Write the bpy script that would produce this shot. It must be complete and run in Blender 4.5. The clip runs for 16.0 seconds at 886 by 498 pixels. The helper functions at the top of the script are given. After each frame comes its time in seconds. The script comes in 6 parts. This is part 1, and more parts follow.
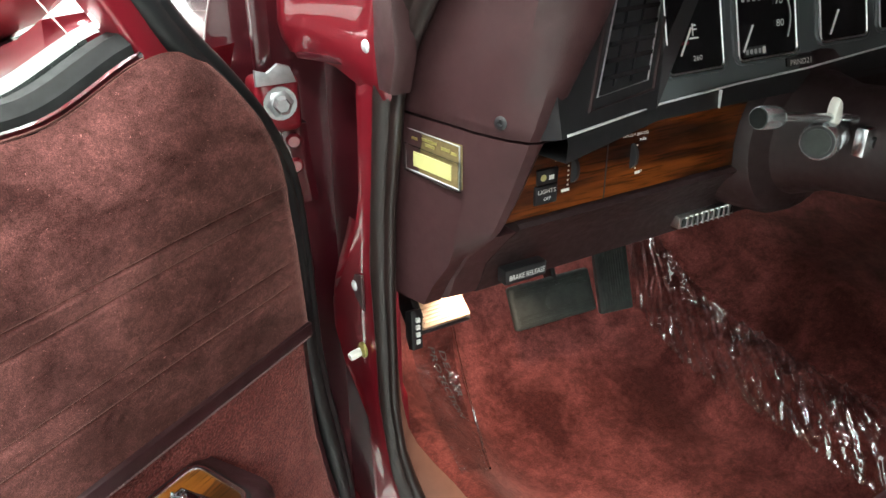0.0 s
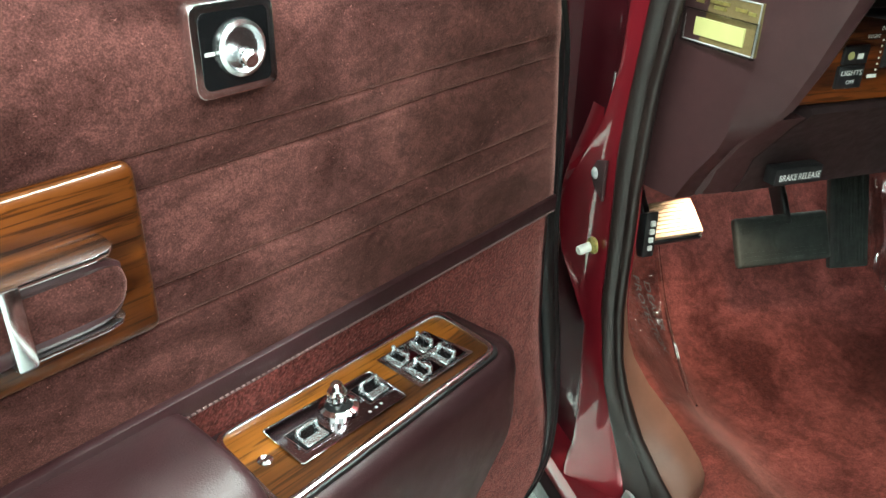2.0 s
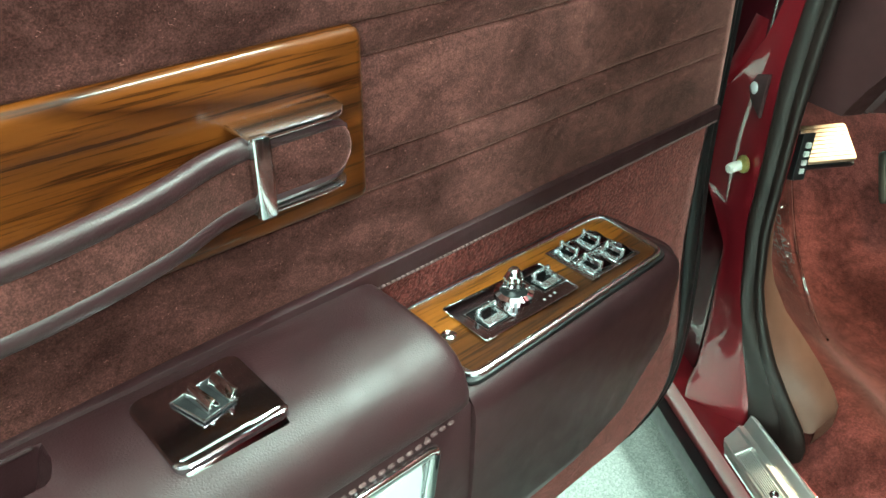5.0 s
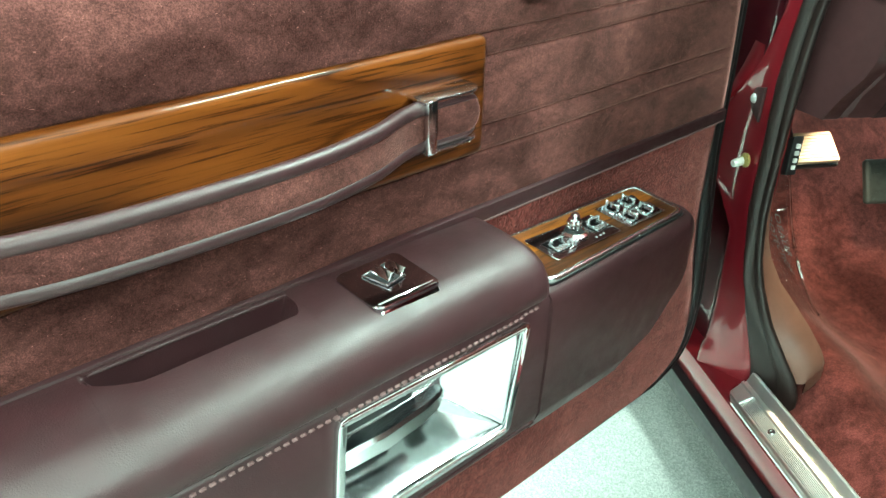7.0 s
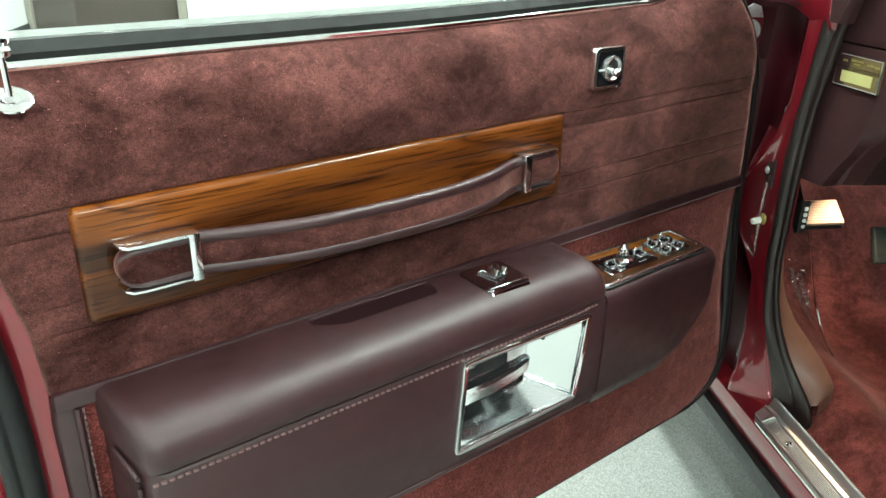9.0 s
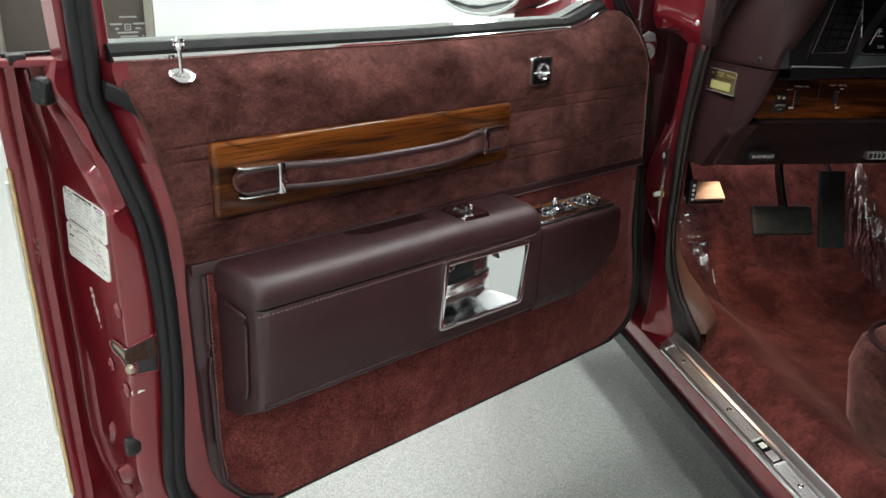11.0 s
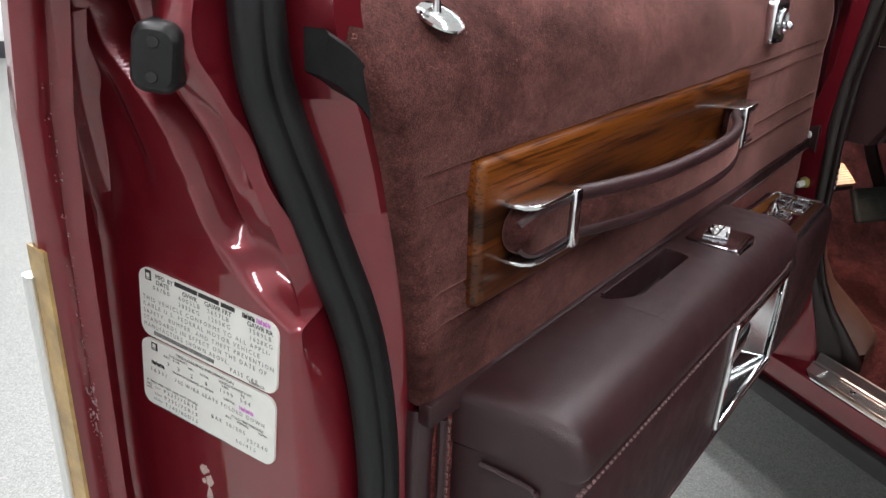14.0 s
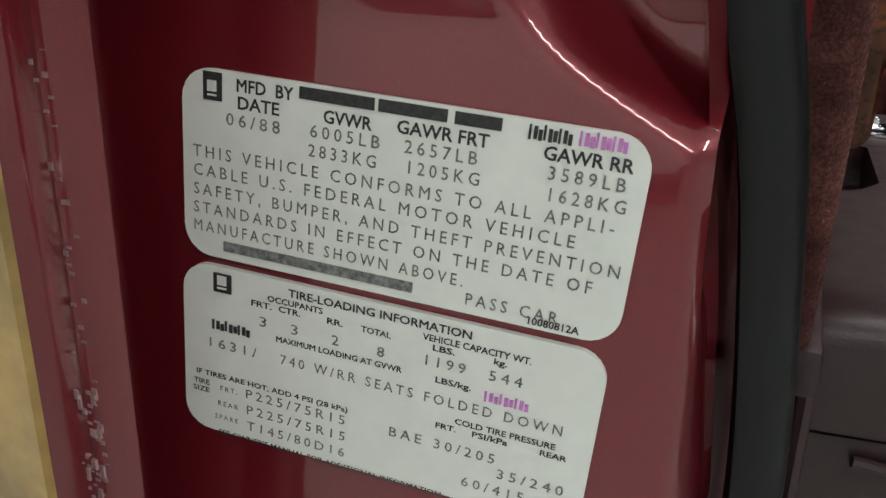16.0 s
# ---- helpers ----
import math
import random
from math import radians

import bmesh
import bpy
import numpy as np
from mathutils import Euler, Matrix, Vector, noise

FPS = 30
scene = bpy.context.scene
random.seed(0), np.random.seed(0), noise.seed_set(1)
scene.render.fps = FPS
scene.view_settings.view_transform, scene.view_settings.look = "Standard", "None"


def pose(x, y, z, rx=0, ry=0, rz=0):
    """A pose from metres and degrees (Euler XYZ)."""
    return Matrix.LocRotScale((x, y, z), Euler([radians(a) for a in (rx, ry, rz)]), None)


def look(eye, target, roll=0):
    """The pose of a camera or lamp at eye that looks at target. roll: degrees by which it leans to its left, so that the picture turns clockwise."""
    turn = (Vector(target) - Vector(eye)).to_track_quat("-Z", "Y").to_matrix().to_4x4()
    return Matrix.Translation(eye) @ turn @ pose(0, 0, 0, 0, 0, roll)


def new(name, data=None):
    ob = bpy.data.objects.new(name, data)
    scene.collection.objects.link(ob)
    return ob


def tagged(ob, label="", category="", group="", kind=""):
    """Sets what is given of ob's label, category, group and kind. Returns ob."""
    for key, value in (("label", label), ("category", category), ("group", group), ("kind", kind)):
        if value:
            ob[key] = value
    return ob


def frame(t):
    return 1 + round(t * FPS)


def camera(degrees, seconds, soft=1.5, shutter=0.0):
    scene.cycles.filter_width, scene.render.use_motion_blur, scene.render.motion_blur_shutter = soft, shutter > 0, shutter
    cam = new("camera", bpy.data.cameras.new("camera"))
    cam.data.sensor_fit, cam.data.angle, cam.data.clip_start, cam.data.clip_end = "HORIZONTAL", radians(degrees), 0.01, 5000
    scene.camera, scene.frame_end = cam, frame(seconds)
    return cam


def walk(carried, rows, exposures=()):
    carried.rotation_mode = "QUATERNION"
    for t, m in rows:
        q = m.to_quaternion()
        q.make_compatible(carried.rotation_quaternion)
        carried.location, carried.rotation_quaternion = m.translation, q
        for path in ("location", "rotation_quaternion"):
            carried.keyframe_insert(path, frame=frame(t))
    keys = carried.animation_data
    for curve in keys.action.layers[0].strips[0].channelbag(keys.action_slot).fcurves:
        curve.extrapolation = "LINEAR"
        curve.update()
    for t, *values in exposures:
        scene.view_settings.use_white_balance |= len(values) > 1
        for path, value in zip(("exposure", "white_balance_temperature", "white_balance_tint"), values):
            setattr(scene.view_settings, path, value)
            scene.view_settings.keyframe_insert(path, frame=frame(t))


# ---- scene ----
cam = camera(59.6, 16.0)
PATH = [
    (0, (0.385, -0.417, 1.162), (1.981, 0.42, 0.294), -0.3),
    (0.5, (0.366, -0.398, 1.124), (1.933, 0.541, 0.31), 0.0),
    (1, (0.331, -0.418, 1.102), (1.863, 0.581, 0.293), 0.5),
    (1.5, (0.307, -0.404, 1.081), (1.718, 0.721, 0.22), -0.0),
    (2, (0.342, -0.333, 1.052), (1.7, 0.799, 0.116), 1.2),
    (2.5, (0.384, -0.284, 1.02), (1.716, 0.815, 0.011), 1.2),
    (3, (0.412, -0.277, 1.009), (1.715, 0.799, -0.061), 2.0),
    (3.5, (0.409, -0.284, 1.006), (1.676, 0.816, -0.082), 2.8),
    (4, (0.381, -0.277, 1.009), (1.586, 0.886, -0.085), 2.6),
    (4.5, (0.333, -0.286, 1.024), (1.495, 0.924, -0.064), 1.7),
    (5, (0.284, -0.299, 1.026), (1.443, 0.922, -0.055), 1.1),
    (5.2, (0.267, -0.304, 1.03), (1.423, 0.913, -0.057), 1.0),
    (7.3, (0.071, -0.434, 1.074), (1.236, 0.864, 0.095), 1.8),
    (7.5, (0.052, -0.456, 1.081), (1.212, 0.862, 0.122), 2.0),
    (8, (0.006, -0.505, 1.097), (1.153, 0.861, 0.192), 2.1),
    (8.5, (-0.049, -0.533, 1.109), (1.076, 0.886, 0.261), 1.6),
    (10.8, (-0.363, -0.813, 1.141), (0.888, 0.564, 0.407), 1.8),
    (11, (-0.391, -0.844, 1.141), (0.862, 0.535, 0.413), 2.2),
    (11.5, (-0.454, -0.885, 1.134), (0.793, 0.499, 0.407), 2.6),
    (12, (-0.513, -0.845, 1.129), (0.734, 0.537, 0.398), 2.4),
    (12.5, (-0.569, -0.734, 1.115), (0.744, 0.575, 0.366), 3.1),
    (13, (-0.594, -0.603, 1.108), (0.819, 0.582, 0.332), 3.9),
    (13.5, (-0.493, -0.435, 1.097), (0.966, 0.69, 0.318), 3.1),
    (14, (-0.355, -0.235, 1.035), (1.143, 0.854, 0.279), 2.3),
    (14.2, (-0.327, -0.161, 1.005), (1.183, 0.904, 0.24), 2.1),
    (14.3, (-0.316, -0.124, 0.985), (1.208, 0.93, 0.232), 1.7),
    (14.5, (-0.301, -0.061, 0.951), (1.264, 0.948, 0.221), 1.0),
    (15, (-0.271, 0.011, 0.898), (1.399, 0.865, 0.206), 1.0),
    (15.5, (-0.264, 0.023, 0.875), (1.431, 0.848, 0.208), 0.8),
    (16, (-0.266, 0.021, 0.871), (1.456, 0.786, 0.201), 0.9),
]
walk(cam, [(t, look(eye, target, roll)) for t, eye, target, roll in PATH], exposures=[(0.0, 1.76, 6400, 6), (1.0, 1.72, 6300, 3), (2.0, 1.66, 6150, -8), (3.5, 1.62, 5950, -22), (5.0, 1.60, 5850, -26), (8.0, 1.80, 5850, -22), (8.7, 1.3, 6200, -10), (10.8, 0.28, 6500, 10), (11.5, 0.06, 6450, 14), (12.5, -0.04, 6400, 18), (13.5, -0.06, 6400, 18), (14.2, 0.12, 6400, 18), (14.5, 0.45, 6400, 16), (15.2, -0.04, 6450, 12), (16.0, -0.50, 6500, 10)])

# ---- world and lights ----
world = bpy.data.worlds.new("world")
scene.world = world
world.use_nodes = True
world.node_tree.nodes["Background"].inputs[0].default_value = (0.9, 0.95, 1.0, 1)
world.node_tree.nodes["Background"].inputs[1].default_value = 0.05

# body frame: a inboard, b forward along the car, z up
C0 = Vector((0.96, -0.08, 0.0))
BODY = Matrix.Translation(C0) @ Matrix.Rotation(math.atan2(-0.515, 0.857), 4, "Z")


def area_lamp(name, m, sx, sy, power, colour):
    data = bpy.data.lights.new(name, "AREA")
    data.shape, data.size, data.size_y, data.energy, data.color = "RECTANGLE", sx, sy, power, colour
    ob = new(name, data)
    ob.matrix_basis = m
    return ob


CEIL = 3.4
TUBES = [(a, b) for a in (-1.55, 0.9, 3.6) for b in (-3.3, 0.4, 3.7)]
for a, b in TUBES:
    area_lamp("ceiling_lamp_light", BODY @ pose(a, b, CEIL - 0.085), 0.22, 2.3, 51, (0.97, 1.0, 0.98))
# courtesy bulb in its shade under the dashboard
bulb = bpy.data.lights.new("courtesy_bulb", "SPOT")
bulb.energy, bulb.color, bulb.shadow_soft_size = 2.5, (1.0, 0.69, 0.49), 0.012
bulb.spot_size, bulb.spot_blend = radians(112), 0.5
new("courtesy_bulb", bulb).matrix_basis = BODY @ look((0.20, 0.13, 0.738), (0.19, 0.10, 0.30))


# ---- materials ----
def nodes_of(name):
    m = bpy.data.materials.new(name)
    m.use_nodes = True
    t = m.node_tree
    return m, t, t.nodes["Principled BSDF"]


def add(t, kind, **values):
    n = t.nodes.new(kind)
    for key, value in values.items():
        if key in n.inputs:
            n.inputs[key].default_value = value
    return n


def coords(t, scale=(1, 1, 1)):
    c = t.nodes.new("ShaderNodeTexCoord")
    m = add(t, "ShaderNodeMapping", Scale=scale)
    t.links.new(c.outputs["Object"], m.inputs["Vector"])
    return m.outputs["Vector"]


def noise_of(t, vec, scale, detail=4.0, rough=0.55, distort=0.0):
    n = add(t, "ShaderNodeTexNoise", Scale=scale, Detail=detail, Roughness=rough, Distortion=distort)
    t.links.new(vec, n.inputs["Vector"])
    return n.outputs["Fac"]


def ramp(t, fac, stops):
    n = t.nodes.new("ShaderNodeValToRGB")
    el = n.color_ramp.elements
    while len(el) < len(stops):
        el.new(0.5)
    for e, (p, c) in zip(el, stops):
        e.position, e.color = p, (*c, 1)
    t.links.new(fac, n.inputs["Fac"])
    return n.outputs["Color"]


def blend(t, fac, a, b, mode="MIX"):
    n = t.nodes.new("ShaderNodeMix")
    n.data_type, n.blend_type = "RGBA", mode
    for socket, value in ((n.inputs[0], fac), (n.inputs[6], a), (n.inputs[7], b)):
        if isinstance(value, bpy.types.NodeSocket):
            t.links.new(value, socket)
        elif isinstance(value, tuple):
            socket.default_value = (*value, 1)
        else:
            socket.default_value = value
    return n.outputs[2]


def bumped(t, bsdf, height, strength, distance=0.001):
    n = add(t, "ShaderNodeBump", Strength=strength, Distance=distance)
    t.links.new(height, n.inputs["Height"])
    t.links.new(n.outputs["Normal"], bsdf.inputs["Normal"])
    return n


def plain(name, c, rough=0.5, metal=0.0, coat=0.0, vary=0.12, scale=40.0, bump=0.0, bscale=300.0, spec=0.5):
    """A surface with slight blotches of colour and gloss, and fine grain."""
    m, t, p = nodes_of(name)
    vec = coords(t)
    f = noise_of(t, vec, scale, 5)
    lo, hi = tuple(v * (1 - vary) for v in c), tuple(min(1, v * (1 + vary)) for v in c)
    t.links.new(ramp(t, f, [(0.3, lo), (0.7, hi)]), p.inputs["Base Color"])
    r = ramp(t, noise_of(t, vec, scale * 2.7, 3), [(0.3, (rough * 0.85,) * 3), (0.7, (min(1, rough * 1.15),) * 3)])
    t.links.new(r, p.inputs["Roughness"])
    p.inputs["Metallic"].default_value, p.inputs["Coat Weight"].default_value = metal, coat
    p.inputs["Specular IOR Level"].default_value = spec
    p.inputs["Coat Roughness"].default_value = 0.04
    if bump:
        bumped(t, p, noise_of(t, vec, bscale, 3), bump, 0.0006)
    return m


def metal(name, c, rough):
    """Clean plated metal."""
    m, t, p = nodes_of(name)
    p.inputs["Base Color"].default_value = (*c, 1)
    p.inputs["Metallic"].default_value, p.inputs["Roughness"].default_value = 1.0, rough
    return m


def fabric(name, dark, light, patch, fibre, sheen=0.6, tint=(0.9, 0.55, 0.5), bump=0.6, squeeze=(1, 1, 1), lo=0.36, hi=0.66, fleck=0.8, crush=0.5, lint=0.0):
    """Velour or carpet: brushed patches of nap, crushed spots, a fine pile and a little pale lint."""
    m, t, p = nodes_of(name)
    vec = coords(t, squeeze)
    own = coords(t)
    nap = noise_of(t, vec, patch, 6, 0.62, 0.5)
    spots = noise_of(t, vec, patch * 4.2, 5, 0.68, 0.8)
    tuft = noise_of(t, own, fibre * 0.28, 3, 0.6)
    pile = noise_of(t, own, fibre, 2, 0.7)
    base = ramp(t, nap, [(lo, dark), (hi, light)])
    base = blend(t, crush, base, ramp(t, spots, [(0.36, (0.38, 0.36, 0.36)), (0.50, (0.95, 0.95, 0.95)), (0.64, (1.45, 1.45, 1.45))]), "MULTIPLY")
    col = blend(t, 0.38, base, ramp(t, tuft, [(0.34, (0.45, 0.42, 0.42)), (0.66, (1.3, 1.3, 1.3))]), "MULTIPLY")
    col = blend(t, fleck, col, ramp(t, pile, [(0.36, (0.30, 0.28, 0.28)), (0.5, (0.9, 0.9, 0.9)), (0.68, (1.9, 1.9, 1.9))]), "MULTIPLY")
    if lint:
        bits = ramp(t, noise_of(t, coords(t, (1, 1, 1.3)), 430, 1, 0.5, 1.2), [(0.735, (0, 0, 0)), (0.775, (lint, lint, lint))])
        col = blend(t, bits, col, tuple(min(1, v * 4.5 + 0.05) for v in light))
    t.links.new(col, p.inputs["Base Color"])
    p.inputs["Roughness"].default_value, p.inputs["Specular IOR Level"].default_value = 0.95, 0.1
    p.inputs["Sheen Weight"].default_value, p.inputs["Sheen Roughness"].default_value = sheen, 0.35
    p.inputs["Sheen Tint"].default_value = (*tint, 1)
    bumped(t, p, pile, bump, 0.0016)
    return m


def veneer(name, long=(2.2, 13.0, 15.0), fine=(14.0, 380.0, 480.0), tone=(1.0, 1.0, 1.0), rings=9.0, figure=None):
    """Glossy walnut veneer with the grain along x: orange heartwood with broad dark figure, arched growth lines and short pores."""
    m, t, p = nodes_of(name)
    warp = coords(t, long)
    g = noise_of(t, warp, 1.0, 2, 0.45, 0.5)
    wood = ramp(t, g, [(q, tuple(v * k for v, k in zip(c, tone))) for q, c in ((0.36, (0.028, 0.010, 0.004)), (0.43, (0.070, 0.024, 0.007)), (0.49, (0.165, 0.056, 0.011)), (0.58, (0.255, 0.092, 0.016)), (0.70, (0.33, 0.125, 0.022)))])
    times = t.nodes.new("ShaderNodeMath")
    times.operation, times.inputs[1].default_value = "MULTIPLY", rings
    t.links.new(noise_of(t, warp, 0.9, 3, 0.4, 0.35), times.inputs[0])
    part_of = t.nodes.new("ShaderNodeMath")
    part_of.operation = "FRACT"
    t.links.new(times.outputs[0], part_of.inputs[0])
    ring = ramp(t, part_of.outputs[0], [(0.0, (0.30, 0.24, 0.20)), (0.07, (0.72, 0.68, 0.64)), (0.30, (1, 1, 1)), (0.80, (0.94, 0.92, 0.90)), (1.0, (0.30, 0.24, 0.20))])
    wood = blend(t, ramp(t, noise_of(t, coords(t, (long[0] * 2, long[1] * 0.6, long[2] * 0.6)), 1.0, 2), [(0.38, (0.22, 0.22, 0.22)), (0.58, (0.95, 0.95, 0.95))]), wood, ring, "MULTIPLY")
    streak = ramp(t, noise_of(t, coords(t, fine), 1.0, 4, 0.62, 0.2), [(0.37, (0.16, 0.11, 0.08)), (0.47, (0.95, 0.95, 0.95)), (0.7, (1.12, 1.12, 1.12))])
    if figure:
        # broad dark heart figure to one side of a wandering line along the grain
        axis, middle, width, dark = figure
        sep = t.nodes.new("ShaderNodeSeparateXYZ")
        t.links.new(coords(t), sep.inputs[0])
        across = t.nodes.new("ShaderNodeMapRange")
        across.inputs["From Min"].default_value, across.inputs["From Max"].default_value = middle - width, middle + width
        t.links.new(sep.outputs[axis], across.inputs["Value"])
        mixed = t.nodes.new("ShaderNodeMath")
        mixed.operation = "MULTIPLY_ADD"
        mixed.inputs[1].default_value = 1.1
        t.links.new(noise_of(t, coords(t, (long[0] * 2.4, long[1] * 0.8, long[2] * 0.8)), 1.0, 3, 0.5, 0.6), mixed.inputs[0])
        t.links.new(across.outputs["Result"], mixed.inputs[2])
        wood = blend(t, 1.0, wood, ramp(t, mixed.outputs[0], [(0.80, dark), (0.93, tuple(v ** 0.6 for v in dark)), (0.97, tuple(v * 0.8 for v in dark)), (1.0, (0.92, 0.92, 0.92))]), "MULTIPLY")
    t.links.new(blend(t, 0.8, wood, streak, "MULTIPLY"), p.inputs["Base Color"])
    p.inputs["Roughness"].default_value, p.inputs["Coat Weight"].default_value = 0.45, 0.5
    p.inputs["Specular IOR Level"].default_value = 0.15
    p.inputs["Coat Roughness"].default_value = 0.06
    return m


def leather(name, c, rough=0.42):
    m, t, p = nodes_of(name)
    own = coords(t)
    f = noise_of(t, own, 22, 4)
    t.links.new(ramp(t, f, [(0.3, tuple(v * 0.86 for v in c)), (0.7, tuple(v * 1.14 for v in c))]), p.inputs["Base Color"])
    v = add(t, "ShaderNodeTexVoronoi", Scale=620.0)
    v.feature = "DISTANCE_TO_EDGE"
    t.links.new(own, v.inputs["Vector"])
    crease = noise_of(t, coords(t, (1, 3, 1)), 90, 4)
    s = t.nodes.new("ShaderNodeMath")
    s.operation = "ADD"
    t.links.new(v.outputs["Distance"], s.inputs[0])
    t.links.new(crease, s.inputs[1])
    bumped(t, p, s.outputs[0], 0.22, 0.0008)
    p.inputs["Specular IOR Level"].default_value = 0.58
    t.links.new(ramp(t, noise_of(t, own, 60, 3), [(0.3, (rough * 0.85,) * 3), (0.7, (rough * 1.15,) * 3)]), p.inputs["Roughness"])
    return m


def paint(name, c):
    """Metallic maroon car paint under clear lacquer."""
    m, t, p = nodes_of(name)
    own = coords(t)
    flake = noise_of(t, own, 2500, 2)
    blot = noise_of(t, own, 9, 3)
    col = ramp(t, flake, [(0.3, tuple(v * 0.8 for v in c)), (0.7, tuple(v * 1.2 for v in c))])
    t.links.new(blend(t, 0.25, col, ramp(t, blot, [(0.35, tuple(v * 0.7 for v in c)), (0.65, tuple(v * 1.25 for v in c))])), p.inputs["Base Color"])
    p.inputs["Metallic"].default_value, p.inputs["Roughness"].default_value = 0.42, 0.36
    p.inputs["Coat Weight"].default_value, p.inputs["Coat Roughness"].default_value = 1.0, 0.03
    p.inputs["Coat IOR"].default_value = 1.58
    n = bumped(t, p, noise_of(t, own, 30, 2), 0.025, 0.002)
    t.links.new(n.outputs["Normal"], p.inputs["Coat Normal"])
    return m


def floor_mat(name):
    """Epoxy with scattered pale and dark flakes under a satin seal."""
    m, t, p = nodes_of(name)
    own = coords(t)
    v = add(t, "ShaderNodeTexVoronoi", Scale=380.0)
    t.links.new(own, v.inputs["Vector"])
    grey = t.nodes.new("ShaderNodeRGBToBW")
    t.links.new(v.outputs["Color"], grey.inputs[0])
    chips = ramp(t, grey.outputs[0], [(0.18, (0.25, 0.265, 0.25)), (0.34, (0.305, 0.32, 0.302)), (0.62, (0.365, 0.38, 0.36)), (0.80, (0.46, 0.47, 0.45))])
    big = noise_of(t, own, 9, 4)
    col = blend(t, 0.10, chips, ramp(t, big, [(0.35, (0.33, 0.35, 0.33)), (0.65, (0.43, 0.44, 0.42))]))
    fine = ramp(t, noise_of(t, own, 420, 3, 0.7), [(0.35, (0.86, 0.86, 0.86)), (0.65, (1.10, 1.10, 1.10))])
    t.links.new(blend(t, 0.8, col, fine, "MULTIPLY"), p.inputs["Base Color"])
    t.links.new(ramp(t, noise_of(t, own, 120, 3), [(0.3, (0.34,) * 3), (0.7, (0.46,) * 3)]), p.inputs["Roughness"])
    bumped(t, p, grey.outputs[0], 0.12, 0.001)
    return m


def clear(name, tint, rough=0.0):
    m, t, p = nodes_of(name)
    p.inputs["Base Color"].default_value = (*tint, 1)
    p.inputs["Transmission Weight"].default_value, p.inputs["Roughness"].default_value = 1.0, rough
    p.inputs["IOR"].default_value = 1.45
    return m


def film_mat(name):
    """Thin clear sheet: mostly see-through, with a sharp gloss."""
    m, t, p = nodes_of(name)
    clearer = t.nodes.new("ShaderNodeBsdfTransparent")
    clearer.inputs[0].default_value = (0.93, 0.93, 0.93, 1)
    gloss = add(t, "ShaderNodeBsdfGlossy", Roughness=0.09)
    mix = add(t, "ShaderNodeMixShader", Fac=0.24)
    t.links.new(clearer.outputs[0], mix.inputs[1])
    t.links.new(gloss.outputs[0], mix.inputs[2])
    t.links.new(mix.outputs[0], t.nodes["Material Output"].inputs["Surface"])
    return m


PAINT = paint("maroon_paint", (0.188, 0.0082, 0.0168))
VELOUR = fabric("burgundy_velour", (0.026, 0.0079, 0.0070), (0.134, 0.0520, 0.0460), 11, 1000, 0.55, (0.84, 0.43, 0.38), 0.3, squeeze=(1, 1, 1.6), lo=0.33, hi=0.69, fleck=0.5, crush=0.45, lint=0.28)
CARPET = fabric("burgundy_door_carpet", (0.098, 0.0215, 0.0195), (0.175, 0.0470, 0.0415), 22, 420, 0.45, (0.85, 0.40, 0.36), 1.0, fleck=0.7, crush=0.3, lint=0.2)
FLOORCARPET = fabric("red_floor_carpet", (0.050, 0.0125, 0.0110), (0.150, 0.041, 0.036), 8, 420, 0.3, (0.8, 0.40, 0.34), 0.5, fleck=0.32, crush=0.45)
LEATHER = leather("maroon_leather", (0.0300, 0.0098, 0.0118), 0.43)
DASH = plain("maroon_dash_vinyl", (0.034, 0.0125, 0.0135), 0.5, bump=0.25, bscale=700)
DASHDARK = plain("dark_maroon_plastic", (0.016, 0.0068, 0.0072), 0.55, bump=0.2, bscale=600)
TAN = plain("tan_trim_plastic", (0.135, 0.064, 0.045), 0.45, bump=0.15, bscale=500)
WOOD = veneer("walnut_veneer", tone=(0.82, 0.66, 0.52), rings=11.0, figure=(2, 0.553, 0.060, (0.38, 0.34, 0.34)))
WOODPLATE = veneer("orange_walnut_veneer", (3.0, 16.0, 16.0), (16.0, 420.0, 420.0), (1.10, 1.04, 0.9), 7.0, (1, -0.117, 0.030, (0.30, 0.29, 0.36)))
CHROME = metal("chrome", (0.80, 0.81, 0.82), 0.06)
BOWL = metal("dark_bowl_chrome", (0.74, 0.76, 0.77), 0.12)
SMOKED = metal("smoked_chrome", (0.44, 0.40, 0.43), 0.13)
WINDLACE = plain("dark_windlace_vinyl", (0.0135, 0.0080, 0.0070), 0.40, vary=0.15, bump=0.15, bscale=500)
STEEL = metal("brushed_aluminium", (0.88, 0.88, 0.87), 0.32)
SATIN = metal("satin_chrome", (0.80, 0.82, 0.84), 0.24)
SWITCHCHROME = plain("bright_switch_chrome", (0.66, 0.69, 0.71), 0.18, 0.82, vary=0.03)
BRIGHT = metal("worn_chrome", (0.82, 0.84, 0.86), 0.16)
BELTRUBBER = plain("dull_belt_rubber", (0.0065, 0.007, 0.0068), 0.62, vary=0.15, scale=30, bump=0.15, bscale=250, spec=0.2)
RUBBER = plain("black_rubber", (0.0075, 0.008, 0.0085), 0.45, vary=0.2, scale=50, bump=0.3, bscale=250, spec=0.35)
PEDAL = plain("pedal_rubber", (0.022, 0.026, 0.023), 0.65, vary=0.4, scale=40, bump=0.3, bscale=300)
BLACK = plain("black_plastic", (0.012, 0.012, 0.013), 0.4, vary=0.2)
